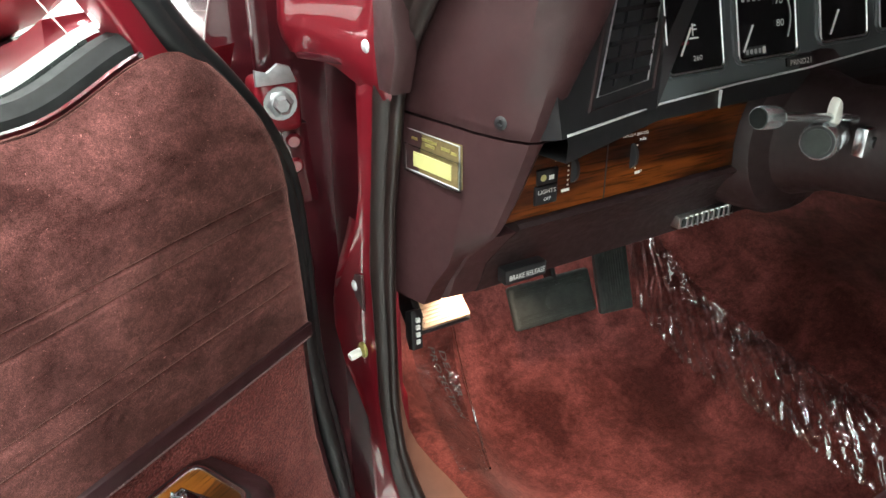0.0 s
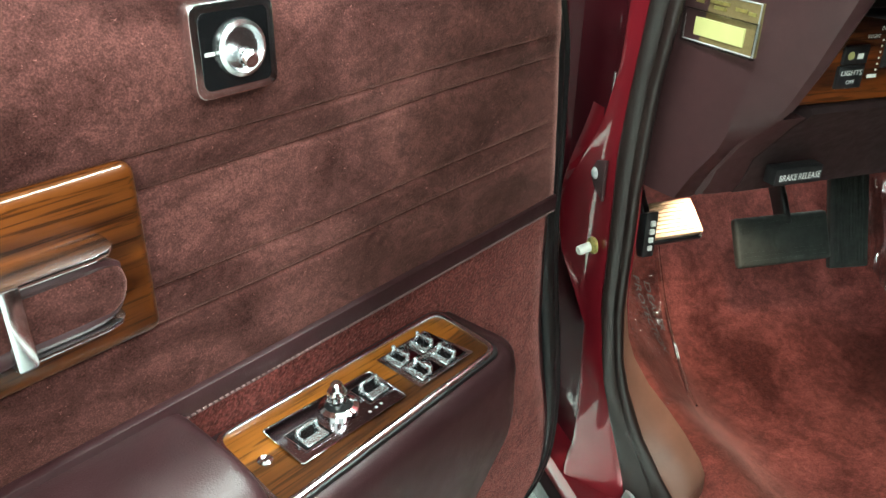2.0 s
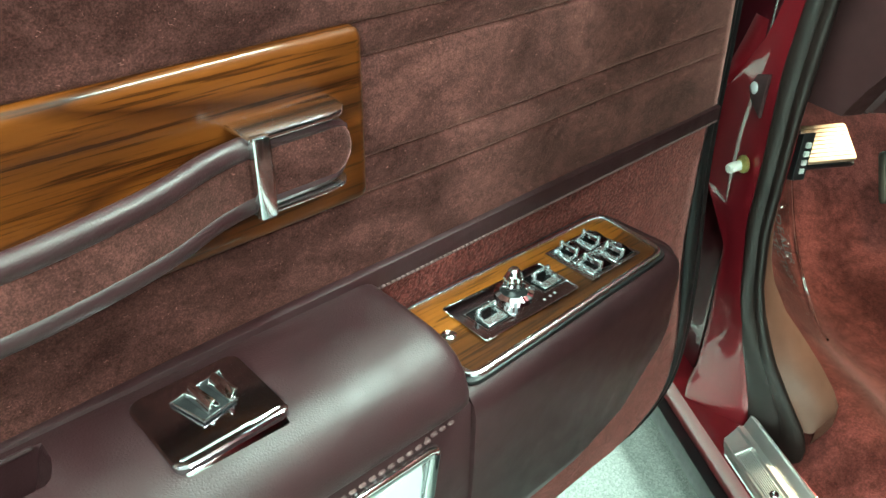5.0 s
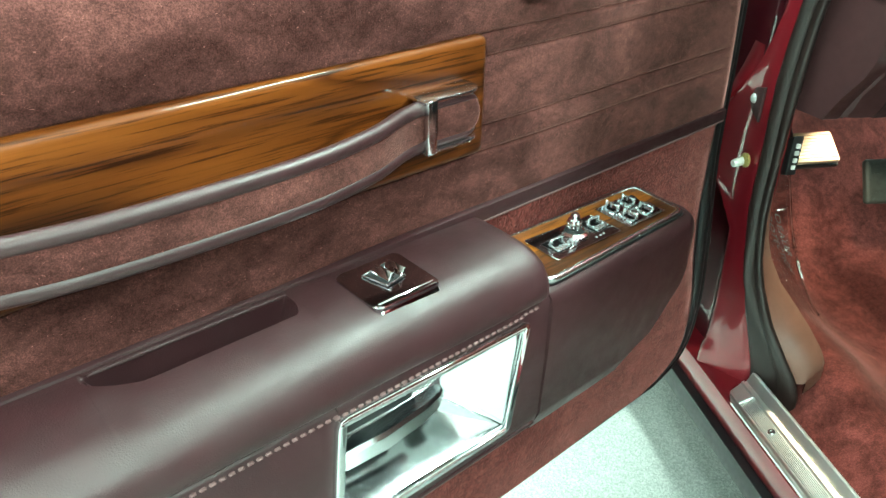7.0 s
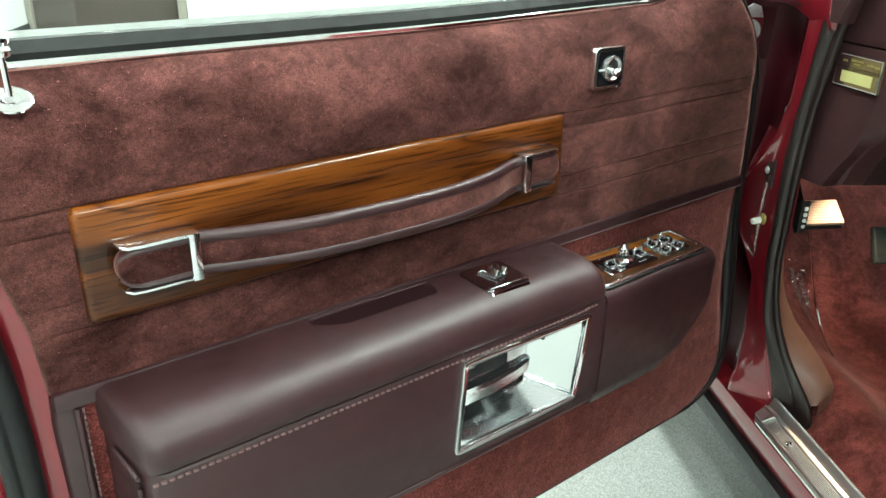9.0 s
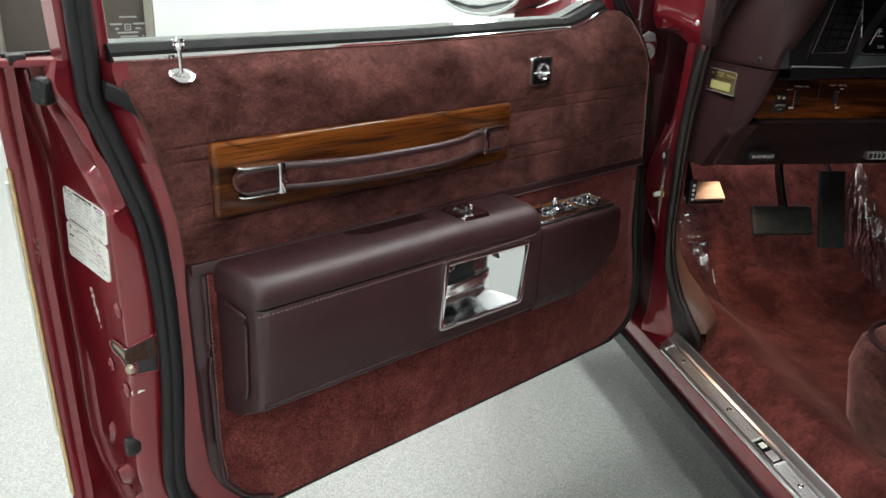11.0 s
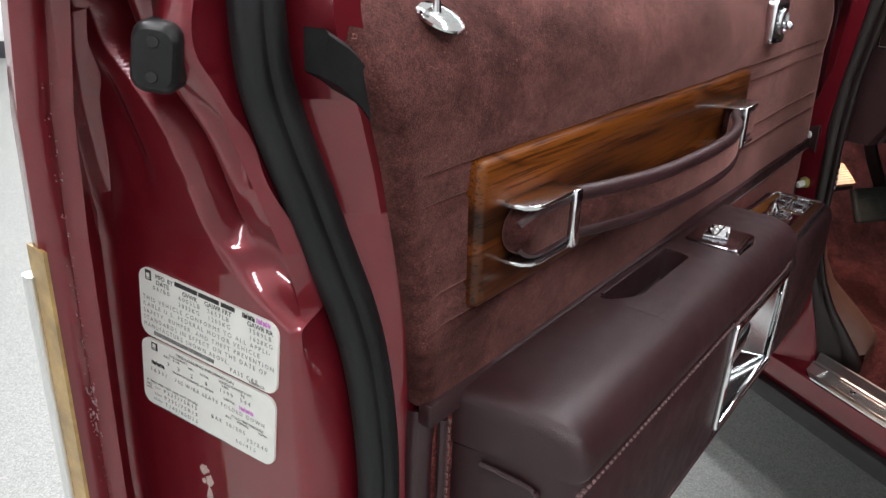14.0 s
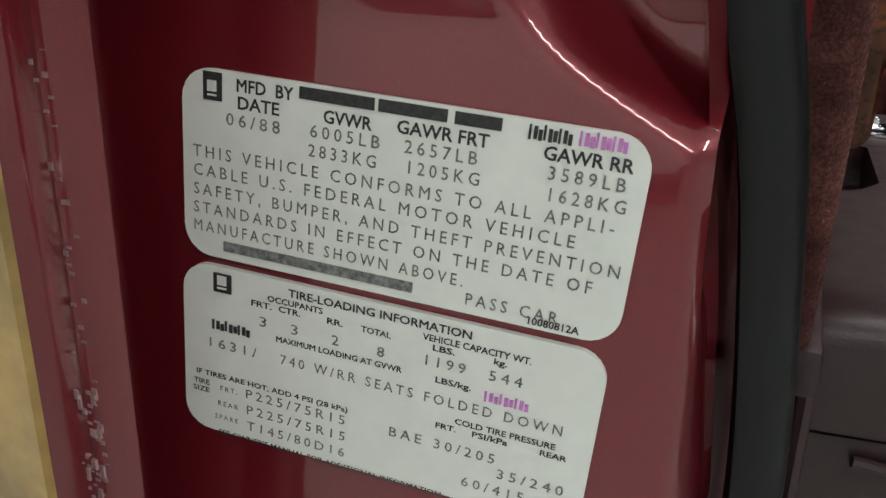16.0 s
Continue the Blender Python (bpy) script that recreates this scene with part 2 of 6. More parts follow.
GLOSSBLACK = plain("gloss_black", (0.008, 0.008, 0.009), 0.12, vary=0.1)
PAPER = plain("label_paper", (0.80, 0.81, 0.76), 0.55, vary=0.03, scale=120)
INK = plain("label_ink", (0.03, 0.03, 0.03), 0.6, vary=0.5, scale=700)
GREYINK = plain("typed_ink", (0.19, 0.19, 0.185), 0.7, vary=0.6, scale=900)
PINK = plain("pink_stamp_ink", (0.62, 0.22, 0.60), 0.6, vary=0.2, scale=900)
WHITEPRINT = plain("white_print", (0.75, 0.75, 0.72), 0.5, vary=0.05)
LEGEND = plain("worn_legend_print", (0.42, 0.42, 0.42), 0.5, vary=0.1)
# grey picked to darken what the maroon paint reflects
GREYWALL = plain("unseen_wall_grey", (0.46, 0.455, 0.45), 0.6, vary=0.05, scale=3)
WHITEWALL = plain("white_wall_paint", (0.84, 0.85, 0.84), 0.6, vary=0.03, scale=3, bump=0.1, bscale=120)
CLAW = plain("worn_claw_steel", (0.42, 0.36, 0.28), 0.45, 0.7, vary=0.25, scale=200)
RUST = plain("rusty_steel", (0.045, 0.020, 0.014), 0.75, 0.2, vary=0.4, scale=150, spec=0.2)
SCARRED = plain("torn_paper", (0.46, 0.36, 0.33), 0.7, vary=0.3, scale=160)
CHIP = plain("chipped_paint", (0.33, 0.20, 0.21), 0.6, vary=0.2)
BROWNDOOR = plain("brown_door_paint", (0.10, 0.082, 0.070), 0.45, vary=0.12, scale=4)
BEIGE = plain("beige_frame_paint", (0.30, 0.275, 0.235), 0.45, vary=0.1, scale=8)
COVE = plain("dark_cove_base", (0.045, 0.046, 0.052), 0.45, vary=0.15, scale=10)
FLOORMAT = floor_mat("speckled_epoxy")
GLASS = clear("window_glass", (0.93, 0.97, 0.95))
PLASTICFILM = film_mat("clear_film")
YELLOW = plain("yellow_card", (0.46, 0.44, 0.18), 0.5, vary=0.05)
BRASSY = plain("gilt_print", (0.42, 0.36, 0.12), 0.35, 0.6, vary=0.25, scale=300)
# dark plastic lightened by the grey reflection put into its colour
CLUSTER = plain("cluster_plastic_with_reflection", (0.060, 0.068, 0.070), 0.36, vary=0.02, scale=8)
DULLZINC = plain("dull_zinc", (0.60, 0.61, 0.62), 0.35, 0.35, vary=0.1, scale=200)
ZINC = plain("zinc_plate", (0.42, 0.44, 0.45), 0.38, 0.85, vary=0.15, scale=120)
HOLDER = plain("tinted_clear_plastic", (0.16, 0.12, 0.055), 0.15, vary=0.15, scale=200)
WARMPAD = plain("cream_pedal_pad", (0.33, 0.24, 0.17), 0.55, vary=0.12, scale=90)
NYLON = plain("white_nylon", (0.72, 0.72, 0.66), 0.4, vary=0.08)
WOODDARK = veneer("dark_walnut_veneer", (4.0, 14.0, 30.0), (20.0, 300.0, 420.0), (0.50, 0.35, 0.32), 6.0)
STITCH = plain("maroon_thread", (0.15, 0.085, 0.085), 0.6, vary=0.2)
WOODTAPE = plain("woodgrain_tape", (0.40, 0.255, 0.085), 0.4, vary=0.32, scale=75, coat=0.3)
# darker copy of the body paint: shade of the hinge gap in the colour
SHADEPAINT = paint("shade_dark_maroon_paint", (0.05, 0.004, 0.008))


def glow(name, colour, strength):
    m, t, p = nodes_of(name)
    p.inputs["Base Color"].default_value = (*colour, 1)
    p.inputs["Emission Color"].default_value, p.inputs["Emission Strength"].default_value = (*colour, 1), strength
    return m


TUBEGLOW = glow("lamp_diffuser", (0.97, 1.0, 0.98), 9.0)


# ---- mesh tools ----
OFF = {}


def thing(name, base, label, category, frame_m=None, group="", kind=""):
    """A top-level Empty at its base. Parts are given in world places, or in body places when frame_m is BODY."""
    ob = new(name)
    ob.empty_display_size = 0.05
    ob.matrix_basis = (frame_m or Matrix.Identity(4)) @ Matrix.Translation(base)
    OFF[ob.name] = Vector(base)
    return tagged(ob, label, category, group, kind)


def part(name, bm, mat, parent=None, label="", angle=38, frame_m=None, kind="", category=""):
    off = OFF.get(parent.name, Vector()) if parent else Vector()
    if off.length:
        bmesh.ops.translate(bm, verts=bm.verts, vec=-off)
    bmesh.ops.recalc_face_normals(bm, faces=bm.faces)
    me = bpy.data.meshes.new(name)
    bm.to_mesh(me)
    bm.free()
    me.materials.append(mat)
    me.polygons.foreach_set("use_smooth", [True] * len(me.polygons))
    me.set_sharp_from_angle(angle=radians(angle))
    ob = new(name, me)
    if parent:
        ob.parent = parent
        OFF[ob.name] = off
    elif frame_m:
        ob.matrix_basis = frame_m
    return tagged(ob, label, category, "", kind)


def box(lo, hi, bevel=0.0, seg=2, bm=None, m=None):
    bm = bm or bmesh.new()
    made = bmesh.ops.create_cube(bm, size=1)["verts"]
    lo, hi = Vector(lo), Vector(hi)
    for v in made:
        v.co = (lo + hi) / 2 + Vector(c * s for c, s in zip(v.co, hi - lo))
    if bevel:
        edges = list({e for v in made for e in v.link_edges})
        made = bmesh.ops.bevel(bm, geom=edges, offset=bevel, segments=seg, affect="EDGES", profile=0.5)["verts"]
    if m:
        bmesh.ops.transform(bm, matrix=m, verts=list(made))
    return bm


def prism(pts, axis, lo, hi, bevel=0.0, seg=2, bm=None):
    """An outline in the two other axes (in x, y, z order), pushed along axis from lo to hi."""
    bm = bm or bmesh.new()
    n = "xyz".index(axis)

    def at(p, h):
        q = list(p)
        q.insert(n, h)
        return Vector(q)
    low = [bm.verts.new(at(p, lo)) for p in pts]
    top = [bm.verts.new(at(p, hi)) for p in pts]
    k = len(pts)
    faces = [bm.faces.new(low), bm.faces.new(top)] + [bm.faces.new((low[i], low[(i + 1) % k], top[(i + 1) % k], top[i])) for i in range(k)]
    bmesh.ops.recalc_face_normals(bm, faces=faces)
    if bevel:
        edges = [e for e in {e for f in faces[:2] for e in f.edges}]
        bmesh.ops.bevel(bm, geom=edges, offset=bevel, segments=seg, affect="EDGES", profile=0.5)
    return bm


def loft(rows, ring=False, caps=False, bm=None):
    bm = bm or bmesh.new()
    vs = [[bm.verts.new(p) for p in row] for row in rows]
    n = len(vs[0])
    for r0, r1 in zip(vs, vs[1:]):
        for i in range(n if ring else n - 1):
            j = (i + 1) % n
            bm.faces.new((r0[i], r0[j], r1[j], r1[i]))
    if caps:
        bm.faces.new(vs[0])
        bm.faces.new(list(reversed(vs[-1])))
    return bm


def curve(pts, n=6):
    """A smooth line through the points."""
    p = [Vector(q) for q in pts]
    p = [p[0] * 2 - p[1]] + p + [p[-1] * 2 - p[-2]]
    out = []
    for i in range(1, len(p) - 2):
        for k in range(n):
            t = k / n
            a, b, c, d = p[i - 1:i + 3]
            out.append(0.5 * (2 * b + (c - a) * t + (2 * a - 5 * b + 4 * c - d) * t * t + (3 * b - a - 3 * c + d) * t ** 3))
    return out + [p[-2]]


def circle(r, n=12, r2=None):
    return [(r * math.cos(2 * math.pi * i / n), (r2 or r) * math.sin(2 * math.pi * i / n)) for i in range(n)]


def rrect(w, h, r, seg=4):
    out = []
    for k, (sx, sy) in enumerate(((1, 1), (-1, 1), (-1, -1), (1, -1))):
        for i in range(seg + 1):
            t = math.pi / 2 * (k + i / seg)
            out.append((sx * (w / 2 - r) + r * math.cos(t), sy * (h / 2 - r) + r * math.sin(t)))
    return out


def sweep(path, profile, up=(0, 0, 1), closed=False, scales=None, bm=None):
    """A profile of (side, up) pairs carried along a path."""
    path = [Vector(p) for p in path]
    rows = []
    for i, p in enumerate(path):
        if closed:
            d = path[(i + 1) % len(path)] - path[i - 1]
        else:
            d = path[min(i + 1, len(path) - 1)] - path[max(i - 1, 0)]
        d.normalize()
        side = d.cross(Vector(up))
        if side.length < 1e-4:
            side = d.cross(Vector((0.3, 1, 0.1)))
        side.normalize()
        top = side.cross(d)
        k = scales[i] if scales else 1.0
        rows.append([p + side * u * k + top * v * k for u, v in profile])
    if closed:
        rows.append(rows[0])
        bm = loft(rows, True, False, bm)
        bmesh.ops.remove_doubles(bm, verts=bm.verts, dist=1e-6)
        return bm
    return loft(rows, True, True, bm)


def lathe(prof, at, axis, n=20, bm=None):
    """(radius, height) pairs turned about an axis through at."""
    q = Vector((0, 0, 1)).rotation_difference(Vector(axis).normalized())
    rows = [[Vector(at) + q @ Vector((r * math.cos(2 * math.pi * i / n), r * math.sin(2 * math.pi * i / n), h)) for i in range(n)] for r, h in prof]
    return loft(rows, True, True, bm)


def interp(table, z):
    table = sorted(table)
    return float(np.interp(z, [p for p, _ in table], [q for _, q in table]))


def smooth(a, b, x):
    t = min(1, max(0, (x - a) / (b - a)))
    return t * t * (3 - 2 * t)


def lettering(text, size, mat, parent, m, name="lettering", width=None, thick=0.0, spread=1.0, bold=0.0):
    """Flat lettering in the built-in face, its left foot at m; width stretches it."""
    c = bpy.data.curves.new(name, "FONT")
    c.body, c.size, c.extrude, c.resolution_u, c.space_character = text, size, thick, 2, spread
    tmp = bpy.data.objects.new(name, c)
    scene.collection.objects.link(tmp)
    deps = bpy.context.evaluated_depsgraph_get()
    me = bpy.data.meshes.new_from_object(tmp.evaluated_get(deps))
    bpy.data.objects.remove(tmp)
    bm = bmesh.new()
    if bold:
        for k, (dx, dy) in enumerate(((-1, -1), (1, -1), (-1, 1), (1, 1))):
            first = len(bm.verts)
            bm.from_mesh(me)
            bm.verts.ensure_lookup_table()
            for v in bm.verts[first:]:
                v.co += Vector((dx * bold * size * 0.8, dy * bold * size * 0.8, 0.00002 * k))
    else:
        bm.from_mesh(me)
    bpy.data.meshes.remove(me)
    xs = [v.co.x for v in bm.verts]
    k = width / (max(xs) - min(xs)) if width else 1
    bmesh.ops.transform(bm, matrix=m @ Matrix.Diagonal((k, 1, 1, 1)), verts=bm.verts)
    return part(name, bm, mat, parent)

# ---- the room ----
part("floor", box((-5.0, -6.5, -0.1), (7.0, 8.0, 0.0)), FLOORMAT, frame_m=BODY, label="light grey speckled epoxy garage floor", kind="structure", category="floor")
part("ceiling", box((-5.0, -6.5, CEIL), (7.0, 8.0, CEIL + 0.1)), WHITEWALL, frame_m=BODY, label="plain white ceiling", kind="structure", category="ceiling")
part("wall_west", box((-3.5, -6.4, 0), (-3.35, 6.4, CEIL)), WHITEWALL, frame_m=BODY, label="smooth white painted wall", kind="structure", category="wall")
part("wall_east", box((6.0, -6.4, 0), (6.15, 6.4, CEIL)), WHITEWALL, frame_m=BODY, label="smooth white painted wall", kind="structure", category="wall")
# unseen closing wall, greyed so the door paint reflects something darker
part("unseen_wall_south", box((-3.5, -6.4, 0), (6.15, -6.25, CEIL)), GREYWALL, frame_m=BODY, label="unseen closing wall, grey to dim reflections", kind="structure", category="wall")
wall = part("wall_north", box((-1.98, 6.2, 0), (6.15, 6.5, CEIL)), WHITEWALL, frame_m=BODY, label="smooth white painted wall", kind="structure", category="wall")
part("wall_north_head", box((-3.5, 6.2, 2.35), (-1.98, 6.5, CEIL)), WHITEWALL, frame_m=BODY, label="white wall above the door", kind="structure", category="wall")
door1 = part("door_1", box((-3.30, 6.36, 0.0), (-2.06, 6.41, 2.30), 0.004), BROWNDOOR, frame_m=BODY, label="plain dark brown painted flush door", kind="structure", category="door")
part("door_frame", box((-2.06, 6.19, 0), (-1.985, 6.42, 2.35), 0.006), BEIGE, door1, "beige painted steel frame")
part("door_frame", box((-3.348, 6.30, 0), (-3.30, 6.42, 2.35), 0.006), BEIGE, door1, "beige painted steel frame")
part("door_frame", box((-3.30, 6.30, 2.30), (-2.06, 6.42, 2.348), 0.006), BEIGE, door1, "beige painted steel frame")
part("baseboard", box((-1.985, 6.185, 0), (6.0, 6.2, 0.13), 0.004), COVE, frame_m=BODY, label="dark vinyl cove base along the wall", kind="structure", category="baseboard")
part("baseboard", box((-3.35, -6.2, 0), (-3.335, 6.3, 0.13), 0.004), COVE, frame_m=BODY, label="dark vinyl cove base along the wall", kind="structure", category="baseboard")
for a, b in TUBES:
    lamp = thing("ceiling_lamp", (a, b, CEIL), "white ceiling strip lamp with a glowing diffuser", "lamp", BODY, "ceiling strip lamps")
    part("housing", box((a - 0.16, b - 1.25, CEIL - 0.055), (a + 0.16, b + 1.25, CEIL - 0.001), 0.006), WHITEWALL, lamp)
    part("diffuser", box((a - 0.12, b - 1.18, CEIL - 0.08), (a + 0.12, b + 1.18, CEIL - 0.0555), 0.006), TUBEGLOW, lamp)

# ---- the open door ----
door = thing("car_door", (0.4, 0.09, 0.31), "open maroon car door with burgundy velour trim panel", "car door")

FRONT = [(1.06, 0.79), (1.03, 0.812), (1.0, 0.846), (0.97, 0.871), (0.945, 0.885), (0.91, 0.896), (0.86, 0.902), (0.80, 0.905), (0.71, 0.909), (0.63, 0.917), (0.56, 0.931), (0.50, 0.945), (0.46, 0.947), (0.42, 0.943), (0.395, 0.928), (0.372, 0.895), (0.362, 0.865)]
REAR = [(1.06, -0.092), (1.0, -0.091), (0.983, -0.087), (0.95, -0.073), (0.918, -0.063), (0.87, -0.0515), (0.82, -0.0405), (0.762, -0.036), (0.73, -0.038), (0.60, -0.036), (0.52, -0.035), (0.46, -0.030), (0.43, -0.020), (0.407, -0.005), (0.385, 0.016), (0.362, 0.042)]
FACE = [(1.03, 0.046), (1.012, 0.034), (1.0, 0.022), (0.985, 0.012), (0.97, 0.005), (0.95, 0.001), (0.93, 0.002), (0.90, 0.006), (0.75, 0.006), (0.745, 0.007), (0.40, 0.008), (0.362, 0.012)]
GROOVES = (0.914, 0.8955, 0.839, 0.817)


def belt_lift(x):
    return 0.006 * smooth(0.3, 0.7, x) + 0.030 * smooth(0.68, 0.80, x) - 0.012 * smooth(0.80, 0.86, x)


def trim_sheet(z0, z1, rows, cols, grooves=(), inset=0.0):
    zs = sorted(set([z0 + (z1 - z0) * i / rows for i in range(rows + 1)] + [g + d for g in grooves for d in (-0.0035, -0.0012, 0, 0.0012, 0.0035)]))
    out = []
    for z in zs:
        x0, x1 = interp(REAR, z) + inset * 1.6, interp(FRONT, z) - inset
        y = interp(FACE, z)
        row = [Vector((x0 + 0.001, y + 0.02, z)), Vector((x0, y + 0.006, z))]
        for i in range(cols + 1):
            u = i / cols
            x = x0 + 0.004 + (x1 - x0 - 0.008) * u
            d = 0.0
            for g in grooves:
                if abs(z - g) < 0.0036:
                    d = (0.0026 if abs(z - g) < 0.0008 else 0.0010 if abs(z - g) < 0.002 else 0) * smooth(x0 + 0.012, x0 + 0.022, x) * (1 - smooth(x1 - 0.026, x1 - 0.016, x))
            puff = 0.0022 * math.sin(x * 9 + z * 21) + 0.0015 * math.sin(x * 23 - z * 11)
            lift = belt_lift(x) * smooth(0.93, 1.008, z)
            row.append(Vector((x, y + d + puff * 0.6, z + lift)))
        row += [Vector((x1, y + 0.006, z + belt_lift(x1) * smooth(0.93, 1.008, z))), Vector((x1 - 0.001, y + 0.02, z + belt_lift(x1) * smooth(0.93, 1.008, z)))]
        out.append(row)
    # edge turned under at top and bottom
    first = [v + Vector((0, 0.012, 0.0)) for v in out[0]]
    last = [v + Vector((0, 0.010, -0.004)) for v in out[-1]]
    return loft([first] + out + [last])


trim = part("trim_panel", trim_sheet(0.766, 1.010, 34, 110, GROOVES), VELOUR, door, "burgundy velour with stitched horizontal seams", 60)
lower = part("lower_trim", trim_sheet(0.362, 0.757, 30, 60, (), 0.010), CARPET, door, "burgundy cut-pile carpet", 60)
part("trim_edge", trim_sheet(0.359, 0.760, 30, 30, (), 0.0), LEATHER, door, "maroon vinyl edge binding", 60).location.y += 0.0035

# vinyl band with stitches above the carpet, and piping round the lower rear corner
part("vinyl_band", box((-0.0355, 0.001, 0.752), (0.905, 0.012, 0.7685), 0.0025), LEATHER, door, "maroon vinyl band")
bm = bmesh.new()
for i in range(118):
    x = 0.44 + 0.0039 * i
    box((x, -0.0004, 0.7545), (x + 0.0026, 0.0016, 0.7556), 0, bm=bm)
part("stitching", bm, STITCH, door, kind="stuff")
bm = sweep(curve([(-0.020, 0.003, 0.752), (-0.0205, 0.003, 0.60), (-0.016, 0.004, 0.46), (-0.004, 0.004, 0.425), (0.020, 0.005, 0.396), (0.060, 0.007, 0.374)], 8), circle(0.0032, 8))
part("piping", bm, LEATHER, door)
bm = bmesh.new()
for i in range(52):
    z = 0.440 + 0.0060 * i
    x = -0.0168 + 0.006 * (1 - smooth(0.440, 0.500, z))
    box((x, 0.0004, z), (x + 0.0016, 0.0060, z + 0.0040), 0.0004, 1, bm=bm)
part("binding_stitching", bm, STITCH, door, kind="stuff")

# chrome bead, belt moulding and glass
belt = [(-0.088 + 0.9 * i / 60) for i in range(61)]
part("chrome_bead", sweep([(x, 0.036 + 0.0, 1.0125 + belt_lift(x)) for x in belt if x < 0.79], circle(0.0035, 8)), CHROME, door, "bright belt bead")
part("belt_moulding", sweep([(x, 0.058, 1.014 + belt_lift(x) * 1.02) for x in belt if x < 0.797], [(-0.016, -0.02), (0.016, -0.02), (0.016, 0.006), (0.008, 0.014), (-0.004, 0.014), (-0.014, 0.004)]), BELTRUBBER, door, "black rubber glass run")
part("outer_belt_moulding", sweep([(x, 0.092, 1.020 + belt_lift(x) * 1.02) for x in belt], [(-0.006, -0.02), (0.012, -0.02), (0.012, 0.004), (0.0, 0.009), (-0.006, 0.004)]), CHROME, door, "bright outer belt moulding")
glass = part("window_glass", prism([(-0.085, 1.0), (0.80, 1.0), (0.52, 1.40), (-0.10, 1.40)], "y", 0.074, 0.078), GLASS, door, "clear raised side glass")
glass.visible_shadow = False
bm = bmesh.new()
for z, x0, w in ((1.0530, -0.062, 0.020), (1.0455, -0.073, 0.014), (1.0455, -0.047, 0.015), (1.0405, -0.068, 0.006), (1.0405, -0.045, 0.007), (1.0360, -0.066, 0.026), (1.0315, -0.063, 0.022)):
    for k in range(int(w / 0.0022)):
        box((x0 + 0.0022 * k, 0.0735, z), (x0 + 0.0022 * k + 0.0014, 0.0739, z + 0.0020), 0, bm=bm)
for dx, dz, w, h in ((0, 0, 0.007, 0.0008), (0, 0.0062, 0.007, 0.0008), (0, 0, 0.0008, 0.007), (0.0062, 0, 0.0008, 0.007), (0.0027, 0.0027, 0.0016, 0.0016)):
    box((-0.0575 + dx, 0.0735, 1.0395 + dz), (-0.0575 + dx + w, 0.0739, 1.0395 + dz + h), 0, bm=bm)
part("glass_marking", bm, LEGEND, glass, "faint etched maker marking")

# painted shell: rear shut face
HX = [(1.015, -0.196), (0.95, -0.190), (0.88, -0.184), (0.70, -0.178), (0.475, -0.175), (0.418, -0.177), (0.31, -0.184)]
HY = [(1.015, 0.100), (0.95, 0.124), (0.88, 0.139), (0.70, 0.150), (0.475, 0.146), (0.418, 0.128), (0.31, 0.115)]
CY = [(1.015, 0.116), (0.95, 0.148), (0.88, 0.169), (0.70, 0.175), (0.475, 0.167), (0.418, 0.149), (0.31, 0.131)]
FX = [(1.015, -0.158), (0.98, -0.152), (0.93, -0.138), (0.88, -0.1245), (0.862, -0.1218), (0.735, -0.1215), (0.60, -0.1195), (0.53, -0.1205), (0.48, -0.1195), (0.44, -0.1150), (0.40, -0.1060), (0.36, -0.0960), (0.31, -0.0880)]
FR = [(1.015, 0.062), (0.95, 0.058), (0.90, 0.045), (0.88, 0.039), (0.85, 0.0375), (0.75, 0.036), (0.60, 0.031), (0.50, 0.031), (0.42, 0.034), (0.31, 0.028)]
STEP = [(0.80, 0.0), (0.815, 0.010), (0.828, 0.022), (0.836, 0.032), (0.843, 0.045), (0.851, 0.060), (0.862, 0.074), (0.875, 0.0825), (0.89, 0.0865), (0.92, 0.0870), (0.945, 0.0900), (0.965, 0.103), (0.985, 0.118), (1.02, 0.126)]
SX = [(1.10, -0.112), (1.02, -0.112), (0.975, -0.112), (0.945, -0.105), (0.91, -0.095), (0.88, -0.087), (0.84, -0.0765), (0.80, -0.070), (0.745, -0.067), (0.68, -0.066), (0.62, -0.067), (0.54, -0.074), (0.48, -0.079), (0.31, -0.074)]
SY = [(1.10, 0.058), (1.02, 0.055), (0.95, 0.050), (0.88, 0.037), (0.84, 0.029), (0.80, 0.024), (0.745, 0.0195), (0.60, 0.018), (0.50, 0.015), (0.31, 0.013)]


def lean_x(y, z):
    """The shut face leans: its outer side lies farther back."""
    return -0.12 * (y - 0.1) * smooth(0.56, 0.66, z) * (1 - smooth(0.86, 0.93, z)) + 0.0008


